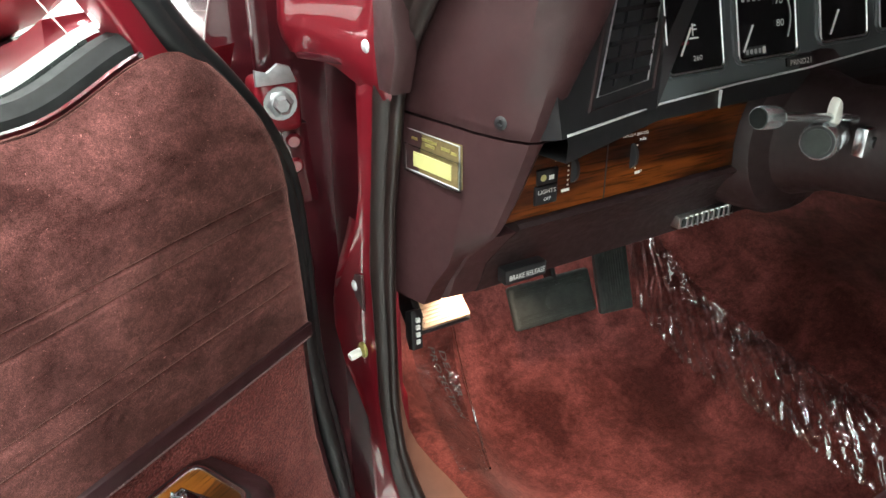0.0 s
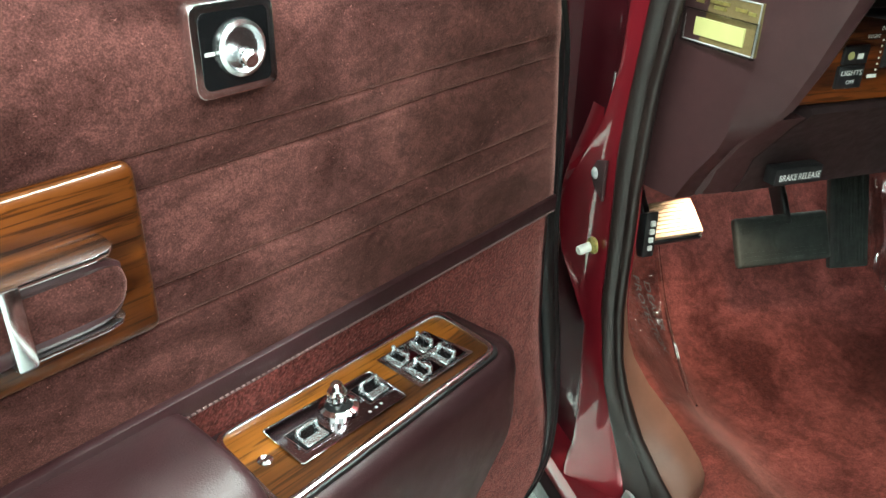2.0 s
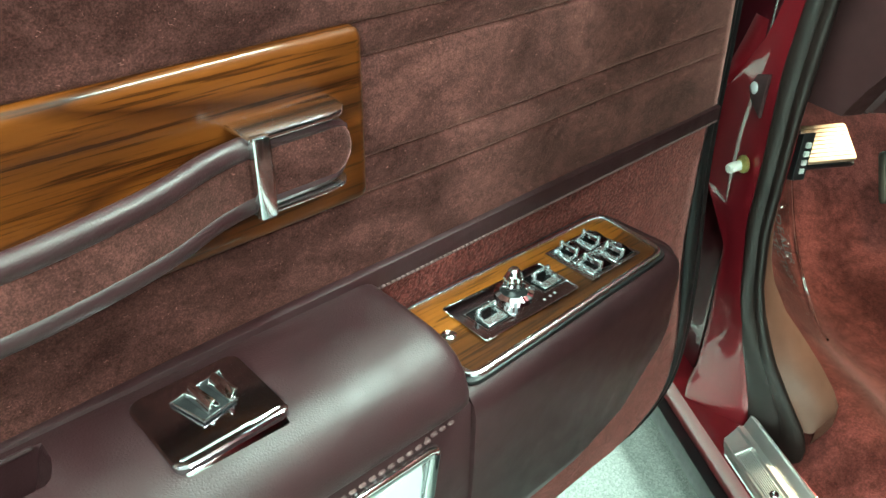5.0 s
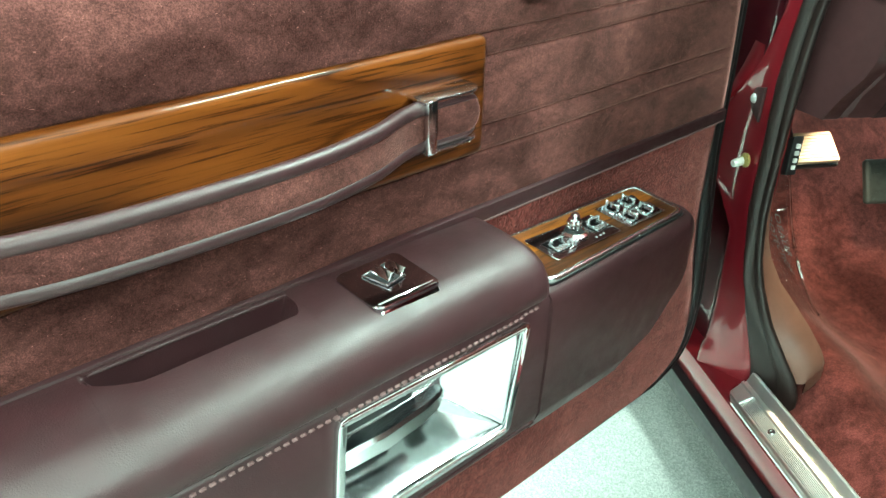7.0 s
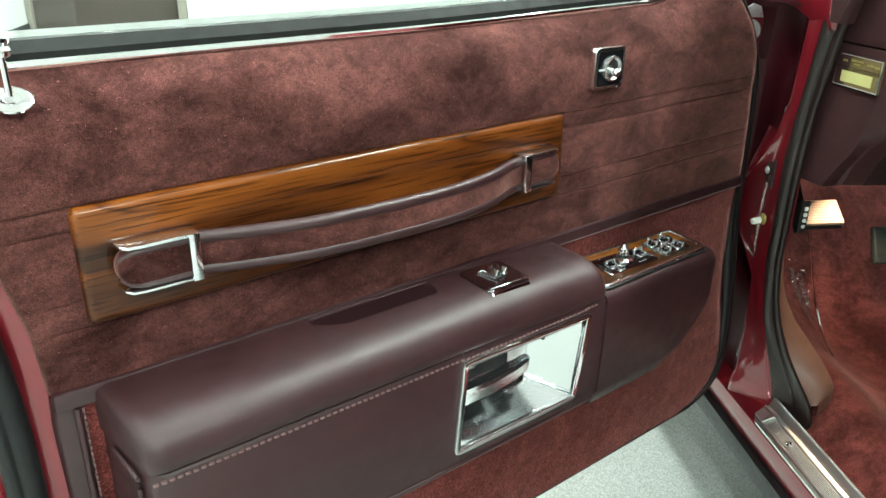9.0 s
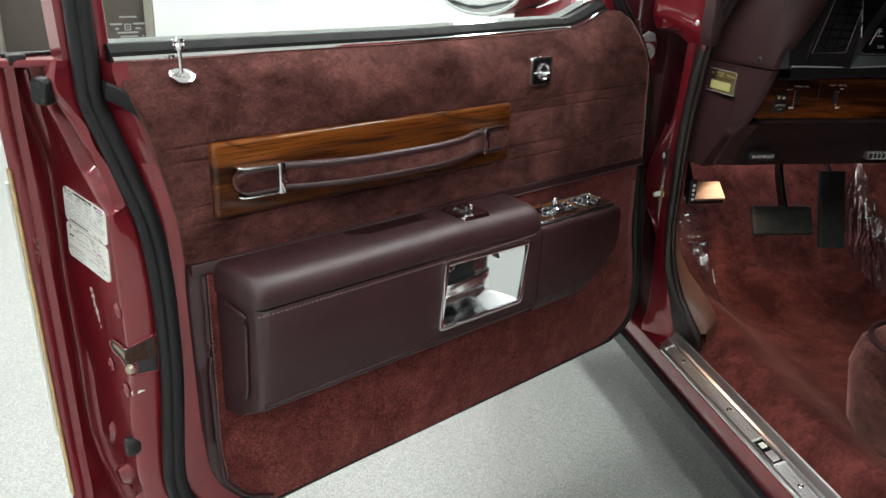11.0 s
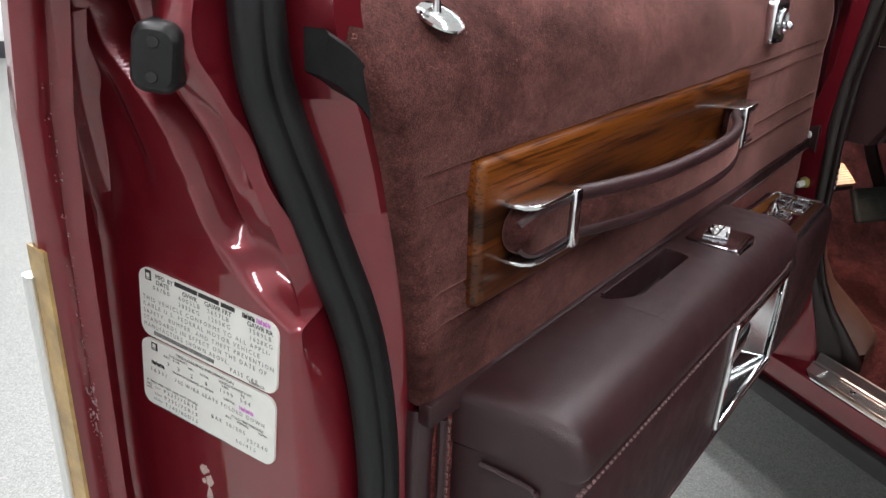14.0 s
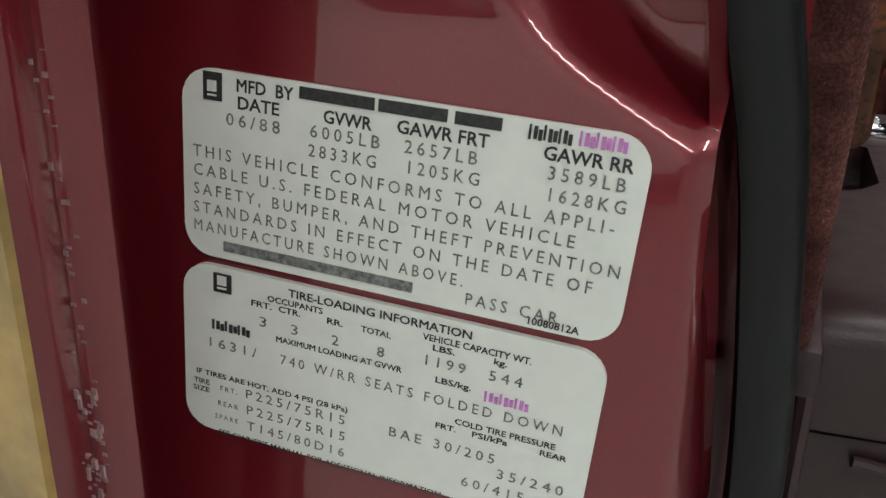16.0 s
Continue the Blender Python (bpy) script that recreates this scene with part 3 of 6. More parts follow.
def shut_row(z):
    hx, hy, fx, fr, sx, sy, cy = (interp(t, z) for t in (HX, HY, FX, FR, SX, SY, CY))
    row = [(hx + 0.006, hy + 0.016), (hx, hy + 0.010), (hx - 0.001, hy + 0.002), (hx + 0.005, hy - 0.002), (hx + 0.012, hy - 0.001), (hx + 0.015, hy + 0.003), (hx + 0.020, hy + 0.003), (hx + 0.024, hy - 0.001),
           (hx * 0.60 + fx * 0.40, hy * 0.6 + cy * 0.4 - 0.003), (hx * 0.35 + fx * 0.65, hy * 0.35 + cy * 0.65 - 0.002), (hx * 0.22 + fx * 0.78 - 0.004, cy - 0.001), (fx - 0.013, cy + 0.003), (fx - 0.009, cy + 0.002), (fx - 0.0075, cy - 0.001)]
    n = 76
    for i in range(n + 1):
        y = (cy - 0.004) + (fr - cy + 0.004) * i / n
        x = fx + lean_x(y, z)
        # a stepped recess above a slanting edge, with a deeper scoop tapering to its corner
        d = max(0.0, sum(interp(STEP, z + k * 0.004) for k in (-2, -1, 0, 1, 2)) / 5 - y)
        up = smooth(0.872, 0.900, z)
        s = 0.020 * smooth(0.0, 0.024, d) * (1 - up) + up * (0.027 * smooth(0.0, 0.009, d) - 0.016 * smooth(0.009, 0.019, d) + 0.008 * math.exp(-((d - 0.031) / 0.005) ** 2) * smooth(0.905, 0.94, z) + 0.006 * smooth(0.03, 0.05, d))
        s *= 1 - math.exp(-((y - 0.068) / 0.017) ** 2 - ((z - 0.984) / 0.026) ** 2)
        # pressed bosses near the foot
        for by, bz, ry, rz, lean, h in ((0.100, 0.440, 0.0145, 0.022, 0.35, 0.010), (0.062, 0.402, 0.0115, 0.040, 0.42, 0.011), (0.036, 0.384, 0.0070, 0.026, 0.45, 0.009), (0.118, 0.500, 0.0060, 0.022, 0.3, 0.005)):
            r = math.hypot((y - by + (z - bz) * lean) / ry, (z - bz) / rz)
            s -= h * (1 - smooth(0.72, 1.05, r)) - 0.3 * h * math.exp(-((r - 1.2) / 0.16) ** 2)
        s -= 0.008 * math.exp(-((y - 0.075) / 0.05) ** 2 - ((z - 0.335) / 0.014) ** 2)
        s += 0.006 * math.exp(-((y - 0.128 - (z - 0.90) * 0.1) / 0.012) ** 2) * smooth(0.885, 0.93, z) * (1 - smooth(0.955, 0.985, z))
        row.append((x + s, y))
    row += [(row[-1][0] + 0.0012, fr - 0.0022), (row[-1][0] + 0.0045, fr - 0.0045), ((fx + sx - 0.013) / 2, (fr + sy) / 2 + 0.0015), (sx - 0.013, sy + 0.006), (sx, sy + 0.009), (sx + 0.014, sy + 0.004)]
    tx = interp(REAR, z)
    row += [(max(sx + 0.016, tx - 0.004), min(sy, 0.020)), (tx + 0.012, 0.018)]
    return [Vector((x, y, z)) for x, y in row]


levels = [0.312 + 0.228 * i / 90 for i in range(90)] + [0.54 + 0.26 * i / 50 for i in range(50)] + [0.80 + 0.212 * i / 110 for i in range(111)]
rows = [shut_row(z) for z in levels]
foot = [Vector((v.x + 0.004, v.y, 0.306)) for v in rows[0]]


def tucked(x, y, z):
    """The inner side of the door ends higher than its outer skin."""
    return max(z, 0.306 + (0.034 + 0.022 * smooth(-0.06, 0.06, x)) * (1 - smooth(0.03, 0.125, y)))


for row in [foot] + rows:
    for v in row:
        v.z = tucked(v.x, v.y, v.z)
part("rear_shut_face", loft([foot] + rows), PAINT, door, "glossy maroon painted door end", 50)
# outer skin, foot, front end and inner panel behind the trim
skin = []
for z in [0.306] + levels[::8] + [1.012]:
    hx, hy = interp(HX, z), interp(HY, z)
    skin.append([Vector((hx + 0.006 + (0.985 - hx) * u, hy + 0.016 + 0.020 * smooth(0.0, 0.05, u) + 0.004 * math.sin(math.pi * u), z)) for u in [0.0, 0.012, 0.025, 0.038, 0.05] + [i / 12 for i in range(1, 13)]])
part("outer_skin", loft(skin), PAINT, door)
part("door_foot", loft([[Vector((x, y, tucked(x, y, 0.306) if z is None else z)) for y, z in ((0.024, 0.364), (0.027, None), (0.036, None), (0.060, None), (0.080, None), (0.105, None), (0.126, None), (0.135, 0.310), (0.135, 0.330))] for x in (-0.080, -0.06, -0.04, -0.02, 0.0, 0.03, 0.06, 0.2, 0.5, 0.8, 0.90)]), PAINT, door, "painted door bottom")
part("inner_panel", box((-0.04, 0.0205, 0.40), (0.86, 0.03, 0.955), 0.002), PAINT, door)
part("front_end", loft([[Vector((interp(FRONT, z) + d, y, z)) for d, y in ((-0.004, 0.022), (0.004, 0.03), (0.016, 0.06), (0.034, 0.10), (0.07, 0.165))] for z in [0.362 + 0.64 * i / 24 for i in range(25)]]), PAINT, door)
part("top_ledge", prism([(-0.188, 0.086), (-0.12, 0.064), (-0.06, 0.052), (0.86, 0.075), (0.89, 0.13), (-0.186, 0.116)], "z", 1.004, 1.013, 0.003), PAINT, door)
part("ledge_clip", box((-0.180, 0.082, 1.006), (-0.162, 0.096, 1.018), 0.002), RUBBER, door, "black rubber clip")
part("belt_end_moulding", box((-0.182, 0.106, 1.013), (-0.085, 0.114, 1.017), 0.002), RUBBER, door)

# window frame posts
post = [(-0.1165, 0.075, 1.0), (-0.120, 0.078, 1.10), (-0.125, 0.085, 1.30)]
part("rear_window_post", sweep(curve(post, 6), [(-0.010, -0.014), (0.014, -0.018), (0.018, -0.010), (0.012, 0.0), (0.018, 0.010), (0.0, 0.016), (-0.014, 0.012)], (1, 0, 0)), PAINT, door, "painted window frame post")
part("rear_window_channel", sweep(curve([(-0.088, 0.070, 0.99), (-0.091, 0.074, 1.1), (-0.097, 0.082, 1.3)], 6), rrect(0.026, 0.016, 0.005), (1, 0, 0)), PAINT, door)
fp = [(0.838, 0.050, 0.99), (0.808, 0.055, 1.04), (0.776, 0.062, 1.10), (0.70, 0.075, 1.22)]
part("front_window_post", sweep(curve(fp, 6), rrect(0.034, 0.03, 0.006), (0, 1, 0)), PAINT, door, "painted window frame post")

# door seal
seal_path = [(interp(SX, z), interp(SY, z) - 0.004, z) for z in (1.30, 1.2, 1.10, 1.02, 0.975, 0.945, 0.91, 0.88, 0.84, 0.80, 0.745, 0.68, 0.62, 0.55, 0.49)] + [(-0.078, 0.009, 0.46), (-0.070, 0.009, 0.428), (-0.052, 0.010, 0.402), (-0.022, 0.011, 0.384), (0.018, 0.015, 0.372), (0.07, 0.021, 0.364), (0.2, 0.025, 0.362), (0.8, 0.025, 0.362), (0.905, 0.022, 0.370), (0.950, 0.019, 0.405), (0.961, 0.019, 0.47), (0.950, 0.019, 0.56), (0.925, 0.020, 0.70), (0.918, 0.020, 0.83), (0.909, 0.020, 0.91), (0.886, 0.023, 0.965), (0.856, 0.030, 1.01), (0.822, 0.040, 1.055), (0.796, 0.048, 1.10), (0.73, 0.062, 1.21)]
prof = [(-0.014, -0.005), (-0.0145, -0.001), (-0.0135, 0.003), (-0.011, 0.0062), (-0.007, 0.0080), (-0.003, 0.0083), (0.000, 0.0078), (0.0022, 0.0062), (0.0032, 0.0062), (0.0050, 0.0074), (0.008, 0.0076), (0.011, 0.0060), (0.0135, 0.0030), (0.0145, -0.001), (0.014, -0.005), (0.0, -0.007)]
part("weatherstrip", sweep(curve(seal_path, 9), prof, (0, -1, 0)), RUBBER, door, "black rubber door seal", 60)
flap = curve([(-0.104, 0.994, 0), (-0.086, 0.983, 0), (-0.067, 0.963, 0), (-0.059, 0.941, 0)], 5)
flap_in = curve([(-0.106, 0.974, 0), (-0.092, 0.966, 0), (-0.076, 0.953, 0), (-0.066, 0.938, 0)], 5)
part("seal_flap", loft([[Vector((p.x, 0.016, p.y)), Vector((p.x - 0.002, 0.012, p.y - 0.002)), Vector((q.x, 0.018, q.y)), Vector((q.x + 0.002, 0.03, q.y)), Vector((p.x, 0.03, p.y))] for p, q in zip(flap, flap_in)], True, True), RUBBER, door, "black rubber corner flap")

# woodgrain tape and bright moulding down the outer edge
tape = [(interp(HX, z) - 0.0012, interp(HY, z) + 0.006, z) for z in (0.88, 0.80, 0.70, 0.60, 0.50, 0.44, 0.418)]
part("woodgrain_edge", sweep(tape, [(-0.0008, -0.010), (0.0012, -0.010), (0.0012, 0.006), (-0.0008, 0.006)], (0, 1, 0)), WOODTAPE, door, "yellow-brown woodgrain film edge")
mould = [(x - 0.001, y + 0.009, z) for x, y, z in tape if 0.46 < z < 0.89]
mould[0] = (mould[0][0], mould[0][1], 0.862)
part("edge_moulding", sweep(mould, rrect(0.005, 0.008, 0.0015, 2), (0, 1, 0)), STEEL, door, "dull aluminium side moulding end")
BUMPM = pose(-0.1555, 0.066, 0.981, 0, 0, 38) @ pose(0, 0, 0, 8, 0, 0)
rows = []
for x, k in ((0.016, 1.0), (-0.002, 1.0), (-0.0055, 0.93), (-0.0075, 0.78)):
    rows.append([BUMPM @ Vector((x, p * k, q * k)) for p, q in rrect(0.021, 0.031, 0.007, 4)])
bump = part("rubber_bumper", loft(rows, True, True), RUBBER, door, "black rubber door bumper")
for dz in (-0.0075, 0.0075):
    part("bumper_hole", lathe([(0.0027, 0), (0.0025, 0.0006)], BUMPM @ Vector((-0.0075, 0, dz)), BUMPM.to_3x3() @ Vector((-1, 0, 0)), 10), BLACK, bump)
part("rubber_bumper", prism([(0.033 + p * 0.8, 0.528 + q * 1.3) for p, q in circle(0.011, 12)], "x", -0.130, -0.112, 0.003), RUBBER, door, "black rubber door bumper")
part("rubber_bumper", lathe([(0.011, 0), (0.011, 0.003), (0.007, 0.007), (0.003, 0.008)], (-0.158, 0.116, 0.379), (-1, 0, 0), 12), RUBBER, door, "black rubber plug")
for y, z in ((0.046, 0.714), (0.084, 0.625), (0.043, 0.604)):
    part("latch_screw", lathe([(0.0105, 0), (0.0105, 0.001), (0.008, 0.003), (0.004, 0.0035), (0.003, 0.002)], (interp(FX, z) + lean_x(y, z), y, z), (-1, 0, 0), 14), PAINT, door)
# latch opening
def face_x(y, z):
    fx, fr = interp(FX, z), interp(FR, z)
    if y > fr:
        return fx + lean_x(y, z)
    edge = shut_row(z)[90:95]
    for p, q in zip(edge, edge[1:]):
        if q.y <= y <= p.y:
            return p.x + (q.x - p.x) * (p.y - y) / max(1e-6, p.y - q.y)
    return edge[-1].x


def on_face(pts, lift, sink, bevel=0.0):
    bm = prism(pts, "x", -1, 1)
    for v in bm.verts:
        v.co.x = face_x(v.co.y, v.co.z) - (lift if v.co.x < 0 else -sink)
    return bm


LT = [(0.017, 0.686), (0.022, 0.684), (0.030, 0.668), (0.036, 0.665), (0.052, 0.667), (0.070, 0.667), (0.0745, 0.661), (0.0755, 0.659)]
LB = [(0.017, 0.640), (0.024, 0.629), (0.030, 0.630), (0.038, 0.640), (0.050, 0.647), (0.068, 0.649), (0.0745, 0.655), (0.0755, 0.658)]


def band(top, low, y0, y1, lift, sink, n=24):
    """A sheet laid on the face between two lines."""
    def row(y, d):
        return [Vector((face_x(y, z) - d, y, z)) for z in [interp(low, y) + (interp(top, y) - interp(low, y)) * k / 4 for k in range(5)]]
    ys = [y0 + (y1 - y0) * i / n for i in range(n + 1)]
    front, back = [row(y, lift) for y in ys], [row(y, -sink) for y in ys]
    return loft([f + b[::-1] for f, b in zip(front, back)], True, True)


rim = [(y, interp(LT, y)) for y in [0.017 + 0.0585 * i / 16 for i in range(17)]] + [(y, interp(LB, y)) for y in [0.0755 - 0.0585 * i / 16 for i in range(17)]]
# black sheet proud of the face paints the shade inside the opening
latch = part("latch_opening_dark", band(LT, LB, 0.017, 0.0755, 0.0026, 0.004), BLACK, door, "black sheet for the dark latch opening, with worn steel claw")
part("latch_lip", sweep([Vector((face_x(y, z) - 0.0022, y, z)) for y, z in rim], circle(0.0014, 6), closed=True), PAINT, latch)
part("latch_claw", band([(0.036, 0.660), (0.050, 0.6635), (0.062, 0.6640)], [(0.036, 0.652), (0.050, 0.657), (0.062, 0.659)], 0.036, 0.062, 0.0042, 0.003, 8), CLAW, latch, "worn steel latch claw")
part("latch_plate", band([(0.018, 0.683), (0.022, 0.680), (0.030, 0.664), (0.037, 0.657)], [(0.018, 0.655), (0.026, 0.648), (0.037, 0.650)], 0.018, 0.037, 0.0036, 0.002, 8), RUST, latch, "rusty latch plate")
part("latch_roller", lathe([(0.0065, 0), (0.0065, 0.004), (0.005, 0.006), (0.002, 0.0065)], (face_x(0.029, 0.640) - 0.002, 0.029, 0.640), (-1, -0.4, 0), 14), CLAW, latch, "white nylon latch roller")
for y, z in ((0.028, 0.606),):
    part("grease_spot", on_face([(y + p * 0.7, z + q) for p, q in circle(0.003, 8)], 0.0006, 0.001), NYLON, door)
chips = bmesh.new()
rng = random.Random(4)
for k in range(150):
    z = rng.uniform(0.56, 0.98) if k % 3 else rng.gauss(0.775, 0.012)
    r = rng.uniform(0.00004, 0.00010) if k % 9 else rng.uniform(0.00012, 0.00025)
    x, y = interp(HX, z) + rng.choice((0.010, 0.012, 0.0135)) + rng.gauss(0, 0.0006), interp(HY, z) - 0.0016
    box((x - r, y - 0.0007, z - r * rng.uniform(1, 9)), (x + r, y + 0.0006, z + r * rng.uniform(1, 9)), 0, bm=chips)
part("chipped_paint", chips, CHIP, door, "pale chipped paint specks", kind="stuff")
scar = bmesh.new()
rng = random.Random(9)
for y, z, ry, rz in ((0.111, 0.721, 0.0042, 0.0040), (0.1075, 0.713, 0.0030, 0.0055), (0.1085, 0.702, 0.0026, 0.0060), (0.1045, 0.692, 0.0034, 0.0075), (0.1020, 0.682, 0.0026, 0.0060), (0.1120, 0.7115, 0.0018, 0.0022), (0.1005, 0.694, 0.0014, 0.0020), (0.0990, 0.673, 0.0012, 0.0028)):
    pts = [(y + ry * rng.uniform(0.55, 1.2) * math.cos(k * math.pi / 6), z + rz * rng.uniform(0.6, 1.15) * math.sin(k * math.pi / 6)) for k in range(12)]
    prism(pts, "x", -1, 1, bm=scar)
for v in scar.verts:
    v.co.x = face_x(v.co.y, v.co.z) - (0.0006 if v.co.x < 0 else -0.001)
part("torn_sticker", scar, SCARRED, door, "torn white sticker remnant")

# ---- trim on the door ----
rows = []
for y, g in ((0.008, 0.0), (0.0020, 0.0), (0.0002, 0.0006), (-0.0016, 0.0020), (-0.0026, 0.0038), (-0.0030, 0.0060)):
    rows.append([Vector((0.255 + p, y, 0.868 + q)) for p, q in rrect(0.510 - 2 * g, 0.094 - 2 * g, 0.006 - g * 0.6, 4)])
wood = part("wood_panel", loft(rows, True, True), WOOD, door, "glossy walnut veneer panel with rolled edges", 60)
strap_path = curve([(0.05, -0.013, 0.866), (0.085, -0.016, 0.866), (0.12, -0.026, 0.8655), (0.18, -0.039, 0.865), (0.25, -0.044, 0.865), (0.32, -0.043, 0.865), (0.375, -0.034, 0.8655), (0.412, -0.020, 0.866), (0.44, -0.014, 0.866)], 6)
strap = part("pull_strap", sweep(strap_path, rrect(0.009, 0.035, 0.004), (0, 0, 1)), VELOUR, door, "velour pull strap with vinyl edges")
for s in (-1, 1):
    part("strap_edge", sweep([Vector(p) + Vector((0, -0.001, s * 0.0135)) for p in strap_path], rrect(0.0105, 0.010, 0.0045, 3), (0, 0, 1)), LEATHER, strap, "maroon vinyl edge roll")
for x0, x1 in ((0.022, 0.084), (0.488, 0.430)):
    d = 1 if x1 > x0 else -1
    for name, z0, z1 in (("buckle", 0.8835, 0.8865), ("buckle_foot", 0.8470, 0.8495)):
        lip = [(x1, -0.003), (x1, -0.0245), (x0 + d * 0.016, -0.0245), (x0 + d * 0.008, -0.0225), (x0 + d * 0.0035, -0.0175), (x0 + d * 0.002, -0.010), (x0 + d * 0.002, -0.003)]
        part(name, prism(lip, "z", z0, z1, 0.0008), BRIGHT, strap, "chrome strap buckle")
    part("buckle_bar", box((min(x1, x1 - d * 0.0095), -0.0270, 0.8466), (max(x1, x1 - d * 0.0095), -0.0215, 0.8870), 0.0018), BRIGHT, strap, "chrome buckle bar")
    tip = [(x1 - d * 0.004, 0.850), (x0 + d * 0.018, 0.850)] + [(x0 + d * (0.018 - 0.018 * math.sin(math.pi * k / 10)), 0.8665 - 0.0165 * math.cos(math.pi * k / 10)) for k in range(1, 10)] + [(x0 + d * 0.018, 0.883), (x1 - d * 0.004, 0.883)]
    part("strap_end", prism(tip, "y", -0.0222, -0.002, 0.006, 4), VELOUR, strap, "velour strap end")
    for s in (-1, 1):
        roll = curve([(x1 - d * 0.009, -0.0200, 0.8665 + s * 0.0138), (x0 + d * 0.022, -0.0200, 0.8665 + s * 0.0138), (x0 + d * 0.010, -0.0185, 0.8665 + s * 0.0120), (x0 + d * 0.003, -0.015, 0.8665 + s * 0.007)], 4)
        part("strap_end_roll", sweep(roll, circle(0.0030, 8)), LEATHER, strap)

# mirror control
mc = part("mirror_control", prism([(0.57 + p, 0.959 + q) for p, q in rrect(0.049, 0.046, 0.006)], "y", -0.0068, 0.004, 0.0007), BRIGHT, door, "chrome-rimmed mirror control plate")
part("control_face", prism([(0.57 + p, 0.959 + q) for p, q in rrect(0.0405, 0.0375, 0.004)], "y", -0.0072, -0.0060), GLOSSBLACK, mc)
part("control_ring", lathe([(0.0145, 0), (0.0140, 0.003), (0.0118, 0.0042), (0.0100, 0.0015)], (0.572, -0.007, 0.959), (0, -1, 0), 24), SATIN, mc)
part("control_well", lathe([(0.0102, 0), (0.0102, 0.0008)], (0.572, -0.0075, 0.959), (0, -1, 0), 20), BLACK, mc)
part("control_lever", lathe([(0.0024, 0), (0.0028, 0.003), (0.0044, 0.005), (0.0050, 0.010), (0.0036, 0.0125)], (0.571, -0.007, 0.958), (-0.05, -1, -0.30), 14), BRIGHT, mc)
part("control_mark", box((0.5515, -0.0078, 0.9575), (0.5570, -0.0070, 0.9592)), WHITEPRINT, mc)

# lock knob
lk = part("lock_knob", lathe([(0.0026, -0.006), (0.0026, 0.026), (0.0060, 0.027), (0.0070, 0.031), (0.0055, 0.034), (0.0068, 0.036), (0.0064, 0.039), (0.0030, 0.041)], (-0.019, 0.0195, 0.9955), (0, 0.05, 1), 16), CHROME, door, "chrome door lock knob")
part("lock_collar", lathe([(0.0145, 0), (0.0145, 0.0015), (0.0105, 0.0032), (0.005, 0.0025)], (-0.019, 0.0180, 0.9940), (0, -0.55, 1), 20), CHROME, lk, "chrome collar")

# ---- armrest ----
TOP = [(0.006, 0.766), (-0.004, 0.7665), (-0.0045, 0.7665), (-0.029, 0.7662), (-0.0295, 0.7662), (-0.054, 0.7650), (-0.066, 0.7620), (-0.0755, 0.7565), (-0.0820, 0.7485), (-0.0855, 0.7385), (-0.0860, 0.731), (-0.0835, 0.7268), (-0.03, 0.726), (0.006, 0.726)]


def cushion_row(x):
    k = 1.0
    for edge in (-0.006, 0.514):
        k = min(k, math.sqrt(max(0.0, 1 - (1 - min(1, abs(x - edge) / 0.011)) ** 2)))
    out = []
    for i, (y, z) in enumerate(TOP):
        if i in (2, 3) and 0.180 < x < 0.322:
            z = 0.7665 - 0.028 * smooth(0.180, 0.200, x) * (1 - smooth(0.310, 0.322, x))
        if i in (3, 4) and 0.180 < x < 0.322:
            y = -0.0045 - (0.0245 + 0.0005 * (i - 3)) * min(1.0, ((x - 0.180) / 0.030) ** 0.5, ((0.322 - x) / 0.010) ** 0.5 + 0.2)
        y2 = y if y > 0 else y * (0.885 + 0.115 * k)
        z2 = 0.7265 + (z - 0.7265) * (0.80 + 0.20 * k)
        slant = -0.13 * min(0.0, y2) * (1 - smooth(0.0, 0.04, x))
        out.append(Vector((x + slant, y2, z2 - 0.0035 * smooth(0.3, 0.52, x))))
    return out


xs = sorted(set([-0.006, -0.005, -0.003, 0, 0.004, 0.009, 0.514, 0.513, 0.511, 0.508, 0.504, 0.498] + [0.02 + 0.02 * i for i in range(24)] + [0.179, 0.1805, 0.182, 0.184, 0.187, 0.191, 0.195, 0.205, 0.210, 0.308, 0.311, 0.314, 0.317, 0.3195, 0.3215, 0.323]))
armrest = part("armrest", loft([cushion_row(x) for x in xs], True, True), LEATHER, door, "padded maroon leather armrest", 50)
bm = bmesh.new()
for i in range(80):
    x = 0.006 + 0.0062 * i
    y = -0.0852 if 0.302 < x < 0.480 else -0.0838
    box((x, y, 0.7168), (x + 0.0042, -0.080, 0.7190), 0.0007, 1, bm=bm)
part("armrest_stitching", bm, STITCH, armrest, kind="stuff")
SIDE = [(0.006, 0.7235), (-0.0785, 0.7235), (-0.0820, 0.7205), (-0.0832, 0.66), (-0.0820, 0.600), (-0.0790, 0.587), (-0.066, 0.574), (-0.035, 0.556), (0.006, 0.548)]


def side_row(x, front=None, lift=0.0):
    return [Vector((x, y if front is None else max(y, front), z + (lift if z < 0.7 else 0))) for y, z in SIDE]


